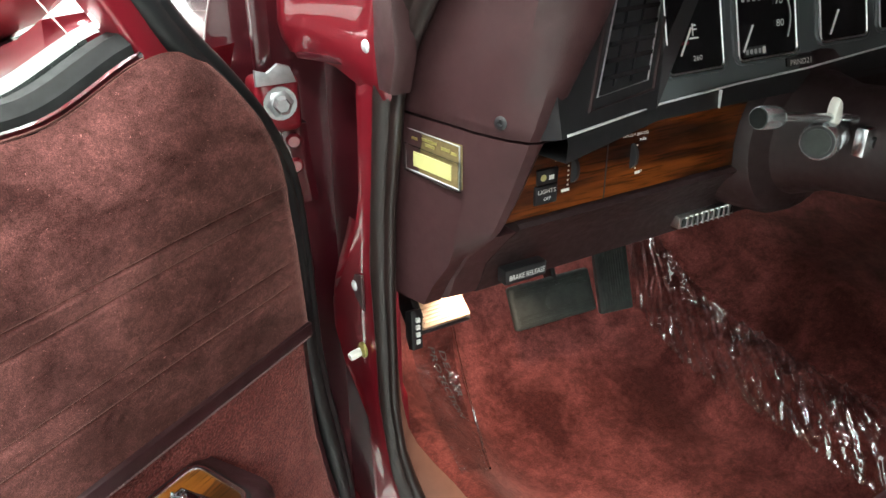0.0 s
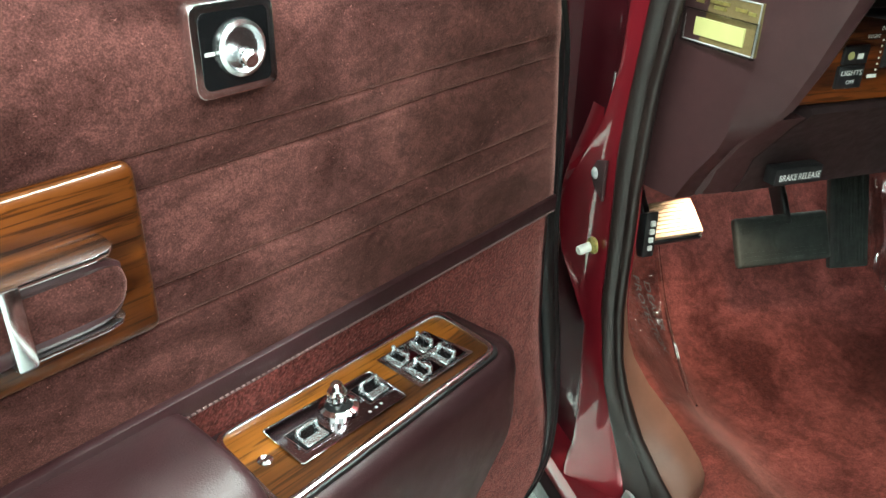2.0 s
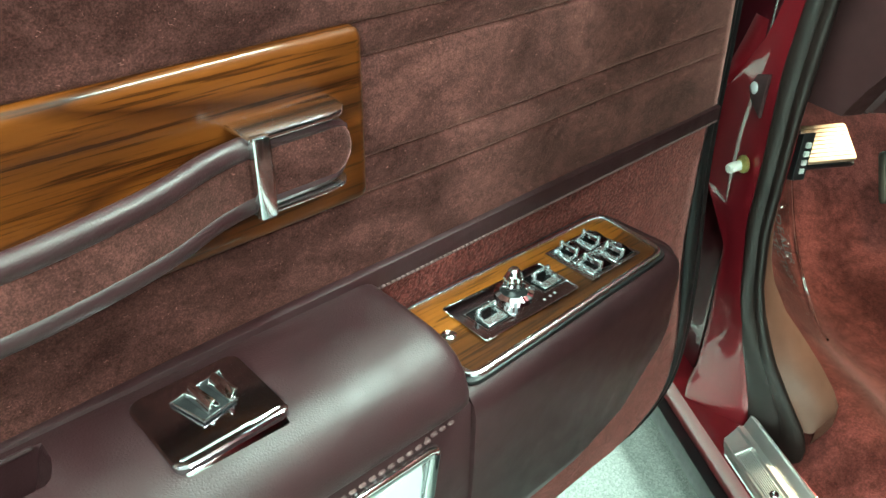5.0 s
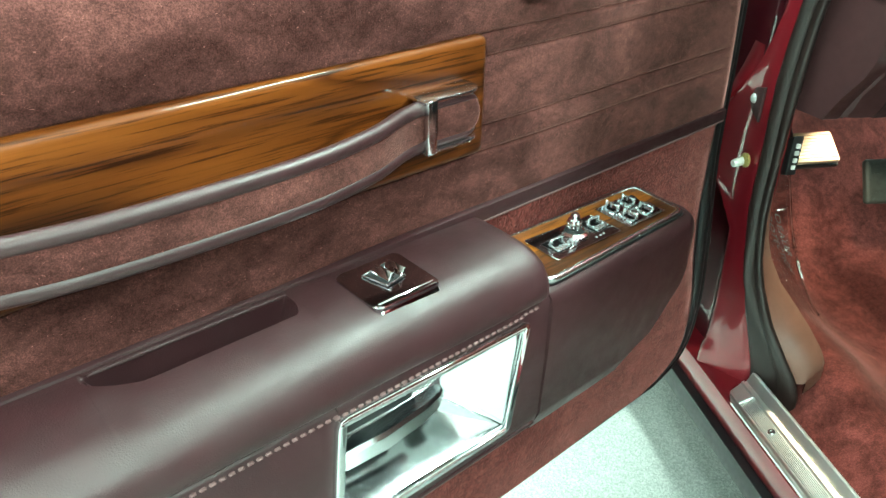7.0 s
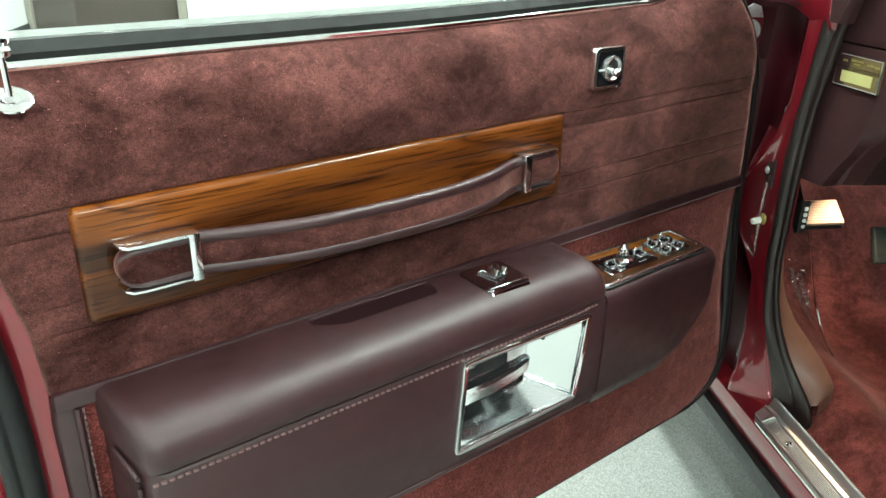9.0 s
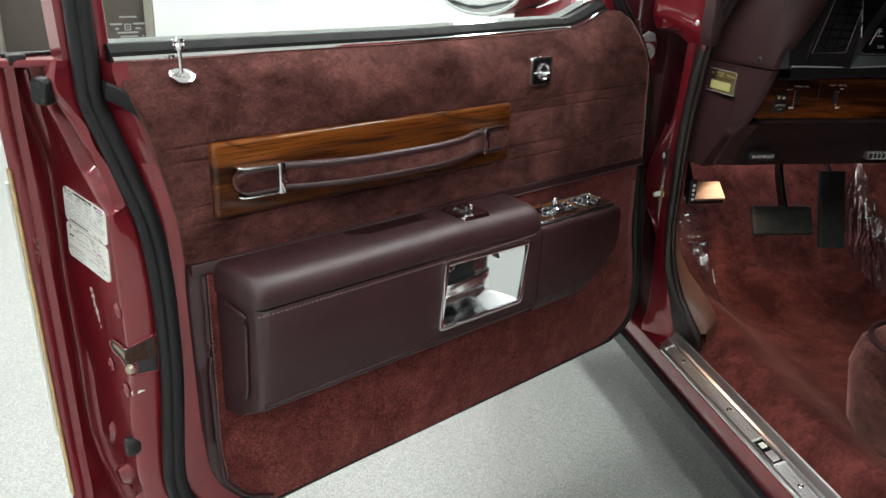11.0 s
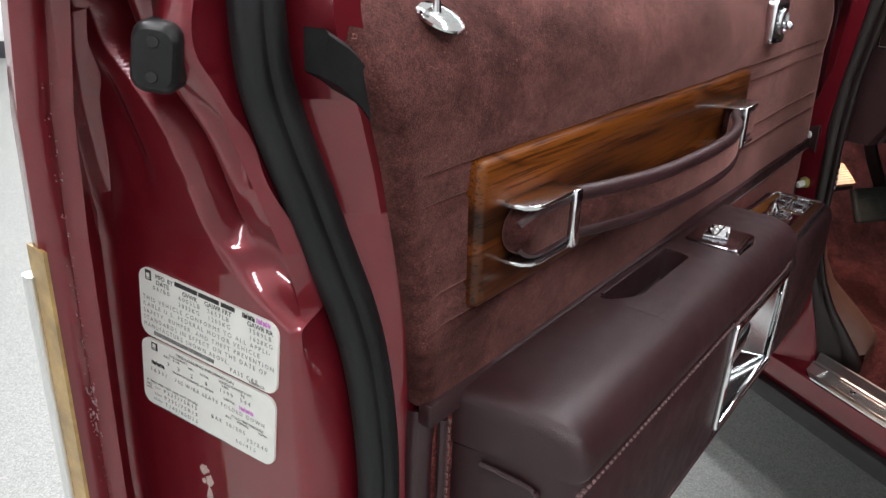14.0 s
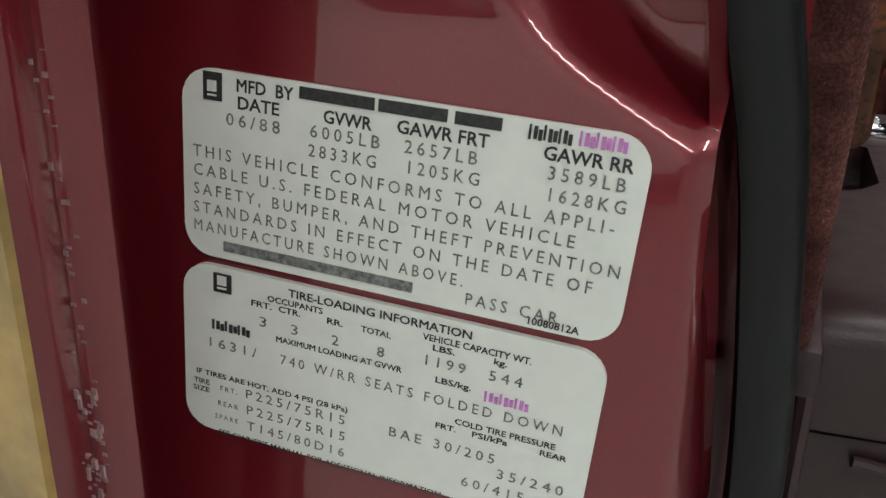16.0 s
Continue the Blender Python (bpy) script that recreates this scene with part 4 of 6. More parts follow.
rows = []
for k in range(9):
    turn = math.pi / 2 * k / 8
    tuck = 0.014 * (1 - math.sin(turn))
    rows.append([Vector((-0.0030 + 0.016 * (1 - math.cos(turn)) - 0.12 * v.y, min(0.006, v.y + tuck * smooth(0.0, 0.07, -v.y)), v.z)) for v in side_row(0)])
bm = loft(rows + [side_row(x) for x in (0.05, 0.15, 0.25, 0.307)], True, True)
loft([side_row(x) for x in (0.478, 0.490, 0.514)], True, True, bm)
loft([side_row(x, -0.040) for x in (0.307, 0.478)], True, True, bm)
loft([[Vector((x, y, z)) for y, z in ((-0.0395, 0.7255), (-0.0805, 0.7255), (-0.0835, 0.722), (-0.0839, 0.712), (-0.0395, 0.712))] for x in (0.307, 0.478)], True, True, bm)
loft([[Vector((x, y, z)) for y, z in ((-0.0395, 0.612), (-0.0833, 0.612), (-0.0825, 0.600), (-0.0790, 0.587), (-0.066, 0.574), (-0.0395, 0.562))] for x in (0.307, 0.478)], True, True, bm)
part("armrest_body", bm, LEATHER, armrest, "maroon leather armrest side", 50)
part("armrest_bead", sweep([(0.012, -0.0790, 0.590), (0.05, -0.0800, 0.590), (0.25, -0.0800, 0.590), (0.510, -0.0800, 0.590)], circle(0.0024, 8)), LEATHER, armrest, "raised lower seam")
part("armrest_seam_gap", sweep([(0.012, -0.0765, 0.585), (0.05, -0.0775, 0.585), (0.25, -0.0775, 0.585), (0.510, -0.0775, 0.585)], circle(0.0012, 6)), BLACK, armrest)
part("armrest_end_rim", sweep(curve([(-0.0032, -0.016, 0.7165), (0.0008, -0.046, 0.7125), (0.0022, -0.0535, 0.7085), (0.0025, -0.0555, 0.700), (0.0020, -0.0520, 0.610), (0.0012, -0.0450, 0.590)], 4), circle(0.0022, 8)), LEATHER, armrest)

# front tray of the armrest
def tray_row(x):
    w = 0.086 - 0.008 * smooth(0.62, 0.775, x)
    r = smooth(0.722, 0.757, x)
    w2 = w - 0.016 * r * r
    top = tray_z(x, 0) - 0.010 * r * r
    low = 0.548 + 0.060 * smooth(0.62, 0.757, x) ** 1.6
    return [Vector((x, y, z)) for y, z in ((0.006, top), (-w2 + 0.013, top), (-w2 + 0.0065, top - 0.0022), (-w2 + 0.002, top - 0.0075), (-w2, top - 0.016), (-w2, top - 0.06), (-w2 + 0.002, max(low + 0.045, 0.60)), (-w2 * 0.86, low + 0.027), (-w2 * 0.5, low + 0.008), (0.006, low))]


def tray_z(x, y):
    return 0.7270 - 0.026 * (x - 0.515)


xs = [0.5145, 0.53, 0.56, 0.60, 0.64, 0.68, 0.70, 0.715, 0.725, 0.733, 0.740, 0.746, 0.751, 0.755, 0.757]
tray = part("armrest_front", loft([tray_row(x) for x in xs], True, True), LEATHER, door, "maroon leather switch tray", 50)


# walnut switch plate in a chrome rim
CORN = [(0.531, -0.002), (0.730, -0.004), (0.721, -0.066), (0.523, -0.0735)]


def quad_round(c, r=0.011, n=5, grow=0.0):
    mid = Vector((sum(p[0] for p in c) / 4, sum(p[1] for p in c) / 4))
    out = []
    for i in range(4):
        p, a, b = Vector(c[i]), Vector(c[i - 1]), Vector(c[(i + 1) % 4])
        u, v = (a - p).normalized(), (b - p).normalized()
        for k in range(n + 1):
            t = k / n
            q = p + u * r * (1 - t) ** 2 + v * r * t ** 2
            out.append(q + (q - mid).normalized() * grow)
    return out


def on_tray(pts, h):
    return [Vector((p[0], p[1], tray_z(p[0], p[1]) + h)) for p in pts]


def slab(pts, h0, h1, bm=None):
    return loft([on_tray(pts, h0), on_tray(pts, h1)], True, True, bm)


plate = part("switch_plate", slab(quad_round(CORN), -0.002, 0.0030), WOODPLATE, door, "walnut veneer switch plate")
part("plate_rim", sweep(on_tray(quad_round(CORN, grow=0.0022), 0.0028), rrect(0.0048, 0.0052, 0.0018, 2), closed=True), BRIGHT, plate, "chrome rim")
part("plate_gasket", sweep(on_tray(quad_round(CORN, grow=0.0062), 0.0008), rrect(0.0046, 0.0034, 0.001, 2), closed=True), BLACK, plate)
part("plate_screw", lathe([(0.0050, 0), (0.0048, 0.0012), (0.003, 0.0022), (0.0012, 0.0012)], (0.5385, -0.0375, tray_z(0.5385, 0) + 0.003), (0, 0, 1), 14), CHROME, plate, "chrome screw")
sub = [(0.553, -0.0165), (0.641, -0.020), (0.639, -0.057), (0.551, -0.057)]
part("seat_switch_plate", slab(sub, 0.0030, 0.0042), SMOKED, plate, "smoked chrome switch plate")
part("seat_switch_rim", sweep(on_tray(quad_round(sub, 0.001, 1), 0.0042), rrect(0.0014, 0.0014, 0.0004, 1), closed=True), CHROME, plate)


def well_switch(x, y, w, d, lean):
    """A chrome rocker with one upright blade, standing in a dark well with a bright floor."""
    z = tray_z(x, y) + 0.0042
    part("switch_well", sweep([(x - w / 2, y - d / 2, z), (x + w / 2, y - d / 2, z), (x + w / 2, y + d / 2, z), (x - w / 2, y + d / 2, z)], rrect(0.0016, 0.0016, 0.0004, 1), closed=True), CHROME, plate)
    # flat black sheet on the solid plate stands for the well's shade
    part("switch_pit_shade", box((x - w / 2 + 0.0006, y - d / 2 + 0.0006, z - 0.0005), (x + w / 2 - 0.0006, y + d / 2 - 0.0006, z + 0.0006)), GLOSSBLACK, plate)
    part("switch_floor", box((x - w * 0.38, y - d * 0.44, z + 0.0004), (x + w * 0.38, y - d * 0.12, z + 0.0020), 0.0004, 1), SWITCHCHROME, plate, "bright lower step of the switch")
    bm = box((-w * 0.36, -0.0009, 0.0056), (w * 0.36, 0.0009, 0.0078), 0.0004, 1)
    for k in (-1, 1):
        box((k * w * 0.32 - 0.0013, -0.0016, 0.0), (k * w * 0.32 + 0.0013, 0.0014, 0.0070), 0.0004, 1, bm=bm)
        box((k * w * 0.32 - 0.0010, -d * 0.36, 0.0), (k * w * 0.32 + 0.0010, 0.0, 0.0026), 0.0003, 1, bm=bm)
    bmesh.ops.transform(bm, matrix=pose(x, y + d * 0.12, z, lean, 0, 0), verts=bm.verts)
    part("switch_rocker", bm, SWITCHCHROME, plate, "chrome rocker switch with upright blade")


well_switch(0.570, -0.040, 0.022, 0.021, 6)
well_switch(0.6275, -0.036, 0.022, 0.020, -6)
jz = tray_z(0.60, 0) + 0.0042
part("joystick_collar", lathe([(0.0130, 0), (0.0130, 0.002), (0.0095, 0.0035), (0.008, 0.001)], (0.600, -0.034, jz), (0, 0, 1), 20), CHROME, plate)
part("joystick_well", lathe([(0.0085, 0), (0.0085, 0.0022)], (0.600, -0.034, jz), (0, 0, 1), 16), BLACK, plate)
rows = []
for r, h, flute in ((0.0046, 0, 0), (0.0046, 0.004, 0), (0.0064, 0.0055, 0.0005), (0.0067, 0.0075, 0.0007), (0.0067, 0.0125, 0.0007), (0.0054, 0.0150, 0.0003), (0.0050, 0.0152, 0), (0.0040, 0.0185, 0), (0.0026, 0.0200, 0), (0.0010, 0.0204, 0)):
    rows.append([Vector((0.600 + (r - flute * (k % 2)) * math.cos(math.pi * k / 14), -0.033 + (r - flute * (k % 2)) * math.sin(math.pi * k / 14), jz + h)) for k in range(28)])
part("joystick", loft(rows, True, True), CHROME, plate, "fluted chrome seat joystick", 25)
for x, y in ((0.610, -0.0520), (0.616, -0.0518), (0.621, -0.0514), (0.612, -0.0235)):
    part("switch_legend", box((x, y, tray_z(x, y) + 0.0042), (x + 0.0016, y + 0.0018, tray_z(x, y) + 0.0044)), LEGEND, plate)
wq = [(0.6535, -0.0145), (0.7050, -0.0135), (0.7085, -0.0580), (0.6515, -0.0580)]
part("window_switch_plate", slab(wq, 0.0030, 0.0046), BRIGHT, plate, "chrome window switch block")
for i in range(2):
    for j in range(2):
        x, y = 0.6672 + 0.0250 * i, -0.0468 + 0.0212 * j
        z = tray_z(x, y) + 0.0046
        part("switch_well", sweep([(x - 0.0112, y - 0.0093, z), (x + 0.0112, y - 0.0093, z), (x + 0.0112, y + 0.0093, z), (x - 0.0112, y + 0.0093, z)], rrect(0.0015, 0.0020, 0.0004, 1), closed=True), CHROME, plate)
        # black sheet again in place of a recess: its shade as colour
        part("switch_pit_shade", box((x - 0.0106, y - 0.0088, z - 0.0005), (x + 0.0106, y + 0.0088, z + 0.0004)), GLOSSBLACK, plate)
        part("switch_floor", box((x - 0.0100, y - 0.0080, z + 0.0002), (x - 0.0045, y + 0.0080, z + 0.0014), 0.0004, 1), SWITCHCHROME, plate, "bright lower step of the switch")
        bm = box((-0.0008, -0.0078, 0.0048), (0.0008, 0.0078, 0.0066), 0.0004, 1)
        for k in (-1, 1):
            box((-0.0016, k * 0.0068 - 0.0011, 0.0), (0.0012, k * 0.0068 + 0.0011, 0.0076), 0.0004, 1, bm=bm)
            box((-0.0070, k * 0.0068 - 0.0008, 0.0), (0.0, k * 0.0068 + 0.0008, 0.0022), 0.0003, 1, bm=bm)
        bmesh.ops.transform(bm, matrix=pose(x - 0.0012, y, z + 0.0004, 0, 5, 0), verts=bm.verts)
        part("window_switch", bm, SWITCHCHROME, plate, "chrome window rocker with upright blade")
        bm = prism([(0.0018, 0.0), (0.0102, 0.0), (0.0098, 0.0016), (0.0060, 0.0062), (0.0050, 0.0064)], "y", -0.0070, 0.0070, 0.0003, 1)
        for v in bm.verts:
            if v.co.z > 0.005:
                v.co.y *= 0.25
        bmesh.ops.transform(bm, matrix=pose(x, y, z + 0.0002), verts=bm.verts)
        part("switch_slope", bm, SMOKED, plate, "smoked chrome facet")

part("pocket_edge", sweep([(0.186, -0.0042, 0.7667), (0.25, -0.0042, 0.7665), (0.317, -0.0042, 0.7660)], circle(0.0014, 8)), LEATHER, armrest)

# power lock plate on the cushion
lockp = part("lock_plate", loft([[Vector((0.3865 + p * k, -0.0345 + q * k, h - 0.0005 + 0.02 * q)) for p, q in rrect(0.058, 0.053, 0.006, 4)] for h, k in ((0.758, 1.0), (0.7672, 1.0), (0.7682, 0.965))], True, True), SMOKED, armrest, "smoked chrome power lock plate")
part("lock_plate_lip", prism([(-0.0545, 0.7664), (-0.0553, 0.7676), (-0.0570, 0.7672), (-0.0615, 0.7632), (-0.0634, 0.7600), (-0.062, 0.757), (-0.0545, 0.757)], "x", 0.3605, 0.4125, 0.0016), CHROME, lockp, "bright bevelled lip")
# raised black piece in place of a pit, its dark put in colour
part("lock_well_shade", prism([(0.374, -0.022), (0.402, -0.017), (0.398, -0.040), (0.380, -0.043)], "z", 0.7660, 0.7690, 0.0006), BLACK, lockp)
bm = sweep([(0.374, -0.022, 0.769), (0.402, -0.017, 0.769), (0.398, -0.040, 0.769), (0.380, -0.043, 0.769)], rrect(0.0016, 0.0016, 0.0004, 1), closed=True)
part("lock_rocker_frame", bm, SATIN, lockp)
for x, ry in ((0.383, 28), (0.3885, -24), (0.3945, 30)):
    part("lock_rocker", box((-0.0011, -0.010, -0.001), (0.0011, 0.008, 0.0070), 0.0005, m=pose(x, -0.030, 0.7685, 0, ry, 8)), CHROME, lockp)
for i in range(4):
    part("lock_legend", box((0.3620 + 0.0030 * i, -0.0395 + 0.0008 * i, 0.7670), (0.3632 + 0.0030 * i, -0.0375 + 0.0008 * i, 0.7673)), LEGEND, lockp)

# inside handle in its chrome bezel
BZ = [(0.305, 0.7155), (0.486, 0.7120), (0.4725, 0.6085), (0.296, 0.6105)]
bez = part("handle_bezel", sweep([Vector((x, -0.0850, z)) for x, z in quad_round(BZ, 0.004, 2, -0.003)], rrect(0.0075, 0.006, 0.0018, 2), (0, 1, 0), closed=True), CHROME, door, "chrome inside handle bezel")
outer = [Vector((x, -0.0830, z)) for x, z in ((0.3085, 0.7115), (0.4815, 0.7080), (0.4690, 0.6125), (0.3005, 0.6140))]
deep = [Vector((x, -0.0460, z)) for x, z in ((0.3160, 0.7030), (0.4330, 0.7010), (0.4280, 0.6265), (0.3110, 0.6270))]
bm = loft([outer, deep], True)
bm.faces.new([v for v in bm.verts][-4:])
bowl = part("handle_bowl", bm, BOWL, bez, "mirror-bright recessed bowl", 20)
lever = []
for x, y, z, h, d in ((0.3120, -0.0700, 0.6625, 0.0070, 0.012), (0.3180, -0.0745, 0.6630, 0.0078, 0.014), (0.3500, -0.0790, 0.6665, 0.0078, 0.015), (0.3850, -0.0795, 0.6715, 0.0072, 0.014), (0.4020, -0.0770, 0.6745, 0.0062, 0.011), (0.4085, -0.0730, 0.6755, 0.0046, 0.007)):
    lever.append([Vector((x, y + p, z + q)) for p, q in ((0, -h), (0, h * 0.55), (0.0022, h), (d, h), (d + 0.004, h * 0.3), (d, -h * 0.5), (0.003, -h * 1.08))])
part("door_handle", loft(lever, True, True), BRIGHT, bez, "flat chrome pull lever", 30)
# solid black block painted in for the shade behind the lever
part("handle_slot_dark", box((0.3165, -0.0560, 0.668), (0.392, -0.0425, 0.6985), 0.001), BLACK, bez, "black block for the dark behind the lever")
bk = part("handle_bracket", prism([(0.3180, 0.702), (0.3460, 0.7015), (0.3440, 0.6910), (0.3370, 0.6870), (0.3190, 0.6890)], "y", -0.0640, -0.0590, 0.001), SATIN, bez, "grey lever bracket")
part("bracket_screw", lathe([(0.0034, 0), (0.0032, 0.0012), (0.0016, 0.0020)], (0.3350, -0.0640, 0.6945), (0, -1, 0), 12), BLACK, bk)
# solid black piece, not a cut: the notch's shade as colour
part("bowl_notch", prism([(0.4300, 0.7000), (0.4345, 0.7000), (0.4400, 0.6860), (0.4365, 0.6855)], "y", -0.0640, -0.0500, 0.0006), BLACK, bez, "black piece for the dark of the bowl notch")
part("bowl_screw", lathe([(0.0032, 0), (0.0030, 0.0012), (0.0014, 0.0018)], (0.4180, -0.0462, 0.6470), (0.1, -1, 0.1), 12), SATIN, bez)

# door mirror beyond the glass
mir = part("door_mirror", loft([[Vector((x, 0.315 + 0.140 * math.cos(t) * k, 1.092 + 0.078 * math.sin(t) * k)) for t in [2 * math.pi * i / 28 for i in range(28)]] for x, k in ((0.722, 0.95), (0.726, 0.99), (0.735, 1.0), (0.78, 0.98), (0.84, 0.86), (0.885, 0.66), (0.908, 0.42), (0.916, 0.18))], True, True), PAINT, door, "maroon painted door mirror housing", 60)
part("mirror_rim", sweep([Vector((0.724, 0.315 + 0.134 * math.cos(t), 1.092 + 0.073 * math.sin(t))) for t in [2 * math.pi * i / 28 for i in range(28)]], circle(0.004, 8), (1, 0, 0), closed=True), CHROME, mir, "bright mirror rim")
part("mirror_glass", prism([(0.315 + p * 0.131, 1.092 + q * 0.070) for p, q in circle(1.0, 28)], "x", 0.7205, 0.7225, 0.0006), CHROME, mir, "silvered mirror glass")
part("mirror_foot", loft([[Vector((x0 + dx, y, z + dz)) for dx, dz in ((-w, 0.0), (-w * 0.9, h), (w * 0.9, h), (w, 0.0))] for x0, y, z, w, h in ((0.800, 0.098, 1.022, 0.052, 0.050), (0.800, 0.140, 1.018, 0.044, 0.036), (0.800, 0.190, 1.014, 0.038, 0.024), (0.800, 0.250, 1.014, 0.034, 0.020))], True, True), PAINT, mir, "painted mirror foot")

# ---- certification label ----
LX = -0.1225
TEXTM = Matrix(((0, 0, -1), (-1, 0, 0), (0, 1, 0))).to_4x4()


def label_sheet(y0, y1, z0, z1, parent, name, label):
    pts = [((y0 + y1) / 2 + p, (z0 + z1) / 2 + q) for p, q in rrect(abs(y0 - y1), z1 - z0, 0.0072, 6)]
    return part(name, prism(pts, "x", LX, LX + 0.0035), PAPER, parent, label)


cert = label_sheet(0.1510, 0.0475, 0.8017, 0.8460, door, "certification_label", "white paper certification label with black print")
tires = label_sheet(0.1518, 0.0480, 0.7528, 0.7993, door, "tire_label", "white paper tire loading label with black print")


def typed(text, y0, y1, z, cap, sheet, ink=GREYINK):
    """One printed line, from y0 to y1 with its foot at z."""
    m = Matrix.Translation((LX - 0.00015, y0, z)) @ TEXTM
    lettering(text, cap * 1.37, ink, sheet, m, "print", abs(y0 - y1), spread=1.45 if ink == GREYINK else 1.0, bold=0.006 if ink == GREYINK else 0.022)


def bar(y0, y1, z, cap, sheet, ink=INK):
    part("print_bar", box((LX - 0.0003, min(y0, y1), z), (LX + 0.0005, max(y0, y1), z + cap)), ink, sheet)


def stamp(y0, y1, z, cap, sheet, ink):
    n = 9
    for k in range(n):
        w = abs(y0 - y1) / n
        bar(y0 - k * w, y0 - k * w - w * (0.75 if k % 3 else 0.45), z + 0.0002 * (k % 2), cap - 0.0004 * (k % 3), sheet, ink)


def maker_mark(y0, y1, z0, z1, sheet):
    bar(y0, y1, z0, z1 - z0, sheet)
    part("mark_line", box((LX - 0.0006, y1 + 0.0012, z0 + 0.0010), (LX, y0 - 0.0012, z0 + 0.0014)), PAPER, sheet)
    part("mark_line", box((LX - 0.0006, y1 + 0.0012, z0 + 0.0020), (LX, (y0 + y1) / 2 + 0.0002, z0 + 0.0044)), PAPER, sheet)
    part("mark_line", box((LX - 0.0006, (y0 + y1) / 2 - 0.0002, z0 + 0.0020), (LX, y0 - 0.0012, z0 + 0.0044)), PAPER, sheet)


B1, B2, B3 = 0.0032, 0.0029, 0.0027
maker_mark(0.1454, 0.1408, 0.8392, 0.8454, cert)
typed("MFD  BY", 0.1373, 0.1236, 0.8420, 0.0029, cert, INK)
for k, w in enumerate((0.0172, 0.0150, 0.0098)):
    bar((0.1220, 0.1039, 0.0873)[k], (0.1220, 0.1039, 0.0873)[k] - w, 0.8427, 0.0026, cert)
typed("DATE", 0.1370, 0.1269, 0.8382, 0.0029, cert, INK)
typed("GVWR", 0.1163, 0.1052, 0.8384, 0.0029, cert, INK)
typed("GAWR FRT", 0.0996, 0.0798, 0.8389, 0.0029, cert, INK)
typed("GAWR RR", 0.0686, 0.0509, 0.8386, 0.0029, cert, INK)
stamp(0.0720, 0.0631, 0.8421, 0.0030, cert, INK)
stamp(0.0620, 0.0524, 0.8423, 0.0030, cert, PINK)
typed("06/88", 0.1398, 0.1265, 0.8342, B2, cert)
typed("6005LB", 0.1193, 0.1032, 0.8348, B2, cert)
typed("2657LB", 0.0976, 0.0818, 0.8350, B2, cert)
typed("3589LB", 0.0672, 0.0519, 0.8347, B2, cert)
typed("2833KG", 0.1195, 0.1037, 0.8305, B2, cert)
typed("1205KG", 0.0970, 0.0815, 0.8307, B2, cert)
typed("1628KG", 0.0669, 0.0516, 0.8303, B2, cert)
typed("THIS VEHICLE CONFORMS TO ALL APPLI-", 0.1483, 0.0524, 0.8258, B2, cert)
typed("CABLE U.S. FEDERAL MOTOR VEHICLE", 0.1483, 0.0597, 0.8214, B2, cert)
typed("SAFETY, BUMPER, AND THEFT PREVENTION", 0.1483, 0.0498, 0.8168, B2, cert)
typed("STANDARDS IN EFFECT ON THE DATE OF", 0.1484, 0.0547, 0.8123, B2, cert)
typed("MANUFACTURE SHOWN ABOVE.", 0.1485, 0.0820, 0.8078, B2, cert)
bar(0.1404, 0.0930, 0.8038, 0.0024, cert, GREYINK)
typed("PASS CAR", 0.0809, 0.0606, 0.8039, B2, cert)
typed("10080812A", 0.0670, 0.0560, 0.8026, 0.0018, cert, INK)
maker_mark(0.1432, 0.1384, 0.7928, 0.7977, tires)
typed("TIRE-LOADING INFORMATION", 0.1232, 0.0782, 0.7958, 0.0021, tires, INK)
typed("OCCUPANTS", 0.1287, 0.1143, 0.7934, 0.0016, tires, INK)
typed("FRT.", 0.1331, 0.1276, 0.7913, 0.0016, tires, INK)
typed("CTR.", 0.1257, 0.1200, 0.7913, 0.0016, tires, INK)
typed("RR.", 0.1132, 0.1091, 0.7913, 0.0016, tires, INK)
typed("TOTAL", 0.1044, 0.0970, 0.7913, 0.0016, tires, INK)
typed("VEHICLE CAPACITY WT.", 0.0894, 0.0643, 0.7931, 0.0017, tires, INK)
typed("LBS.", 0.0870, 0.0818, 0.7909, 0.0016, tires, INK)
typed("kg.", 0.0727, 0.0697, 0.7911, 0.0016, tires, INK)
for text, y in (("3", 0.1309), ("3", 0.1225), ("2", 0.1117), ("8", 0.1002)):
    typed(text, y, y - 0.0018, 0.7863 - (0.1300 - y) * 0.01, B3, tires)
typed("1199", 0.0890, 0.0795, 0.7869, B3, tires)
typed("544", 0.0734, 0.0658, 0.7869, B3, tires)
typed("MAXIMUM LOADING AT GVWR", 0.1262, 0.0938, 0.7832, 0.0016, tires, INK)
typed("LBS/kg.", 0.0856, 0.0771, 0.7830, 0.0016, tires, INK)
stamp(0.1437, 0.1330, 0.7824, 0.0026, tires, INK)
stamp(0.0737, 0.0632, 0.7813, 0.0026, tires, PINK)
typed("1631/", 0.1453, 0.1322, 0.7773, B3, tires)
typed("740 W/RR SEATS FOLDED DOWN", 0.1249, 0.0554, 0.7774, B3, tires)
typed("IF TIRES ARE HOT, ADD 4 PSI (28 kPa)", 0.1485, 0.1066, 0.7687, 0.0015, tires, INK)
typed("TIRE", 0.1492, 0.1446, 0.7659, 0.0015, tires, INK)
typed("SIZE", 0.1494, 0.1447, 0.7637, 0.0015, tires, INK)
typed("FRT.", 0.1416, 0.1368, 0.7652, 0.0015, tires, GREYINK)
typed("REAR", 0.1423, 0.1365, 0.7607, 0.0015, tires, GREYINK)
typed("SPARE", 0.1431, 0.1365, 0.7566, 0.0015, tires, GREYINK)
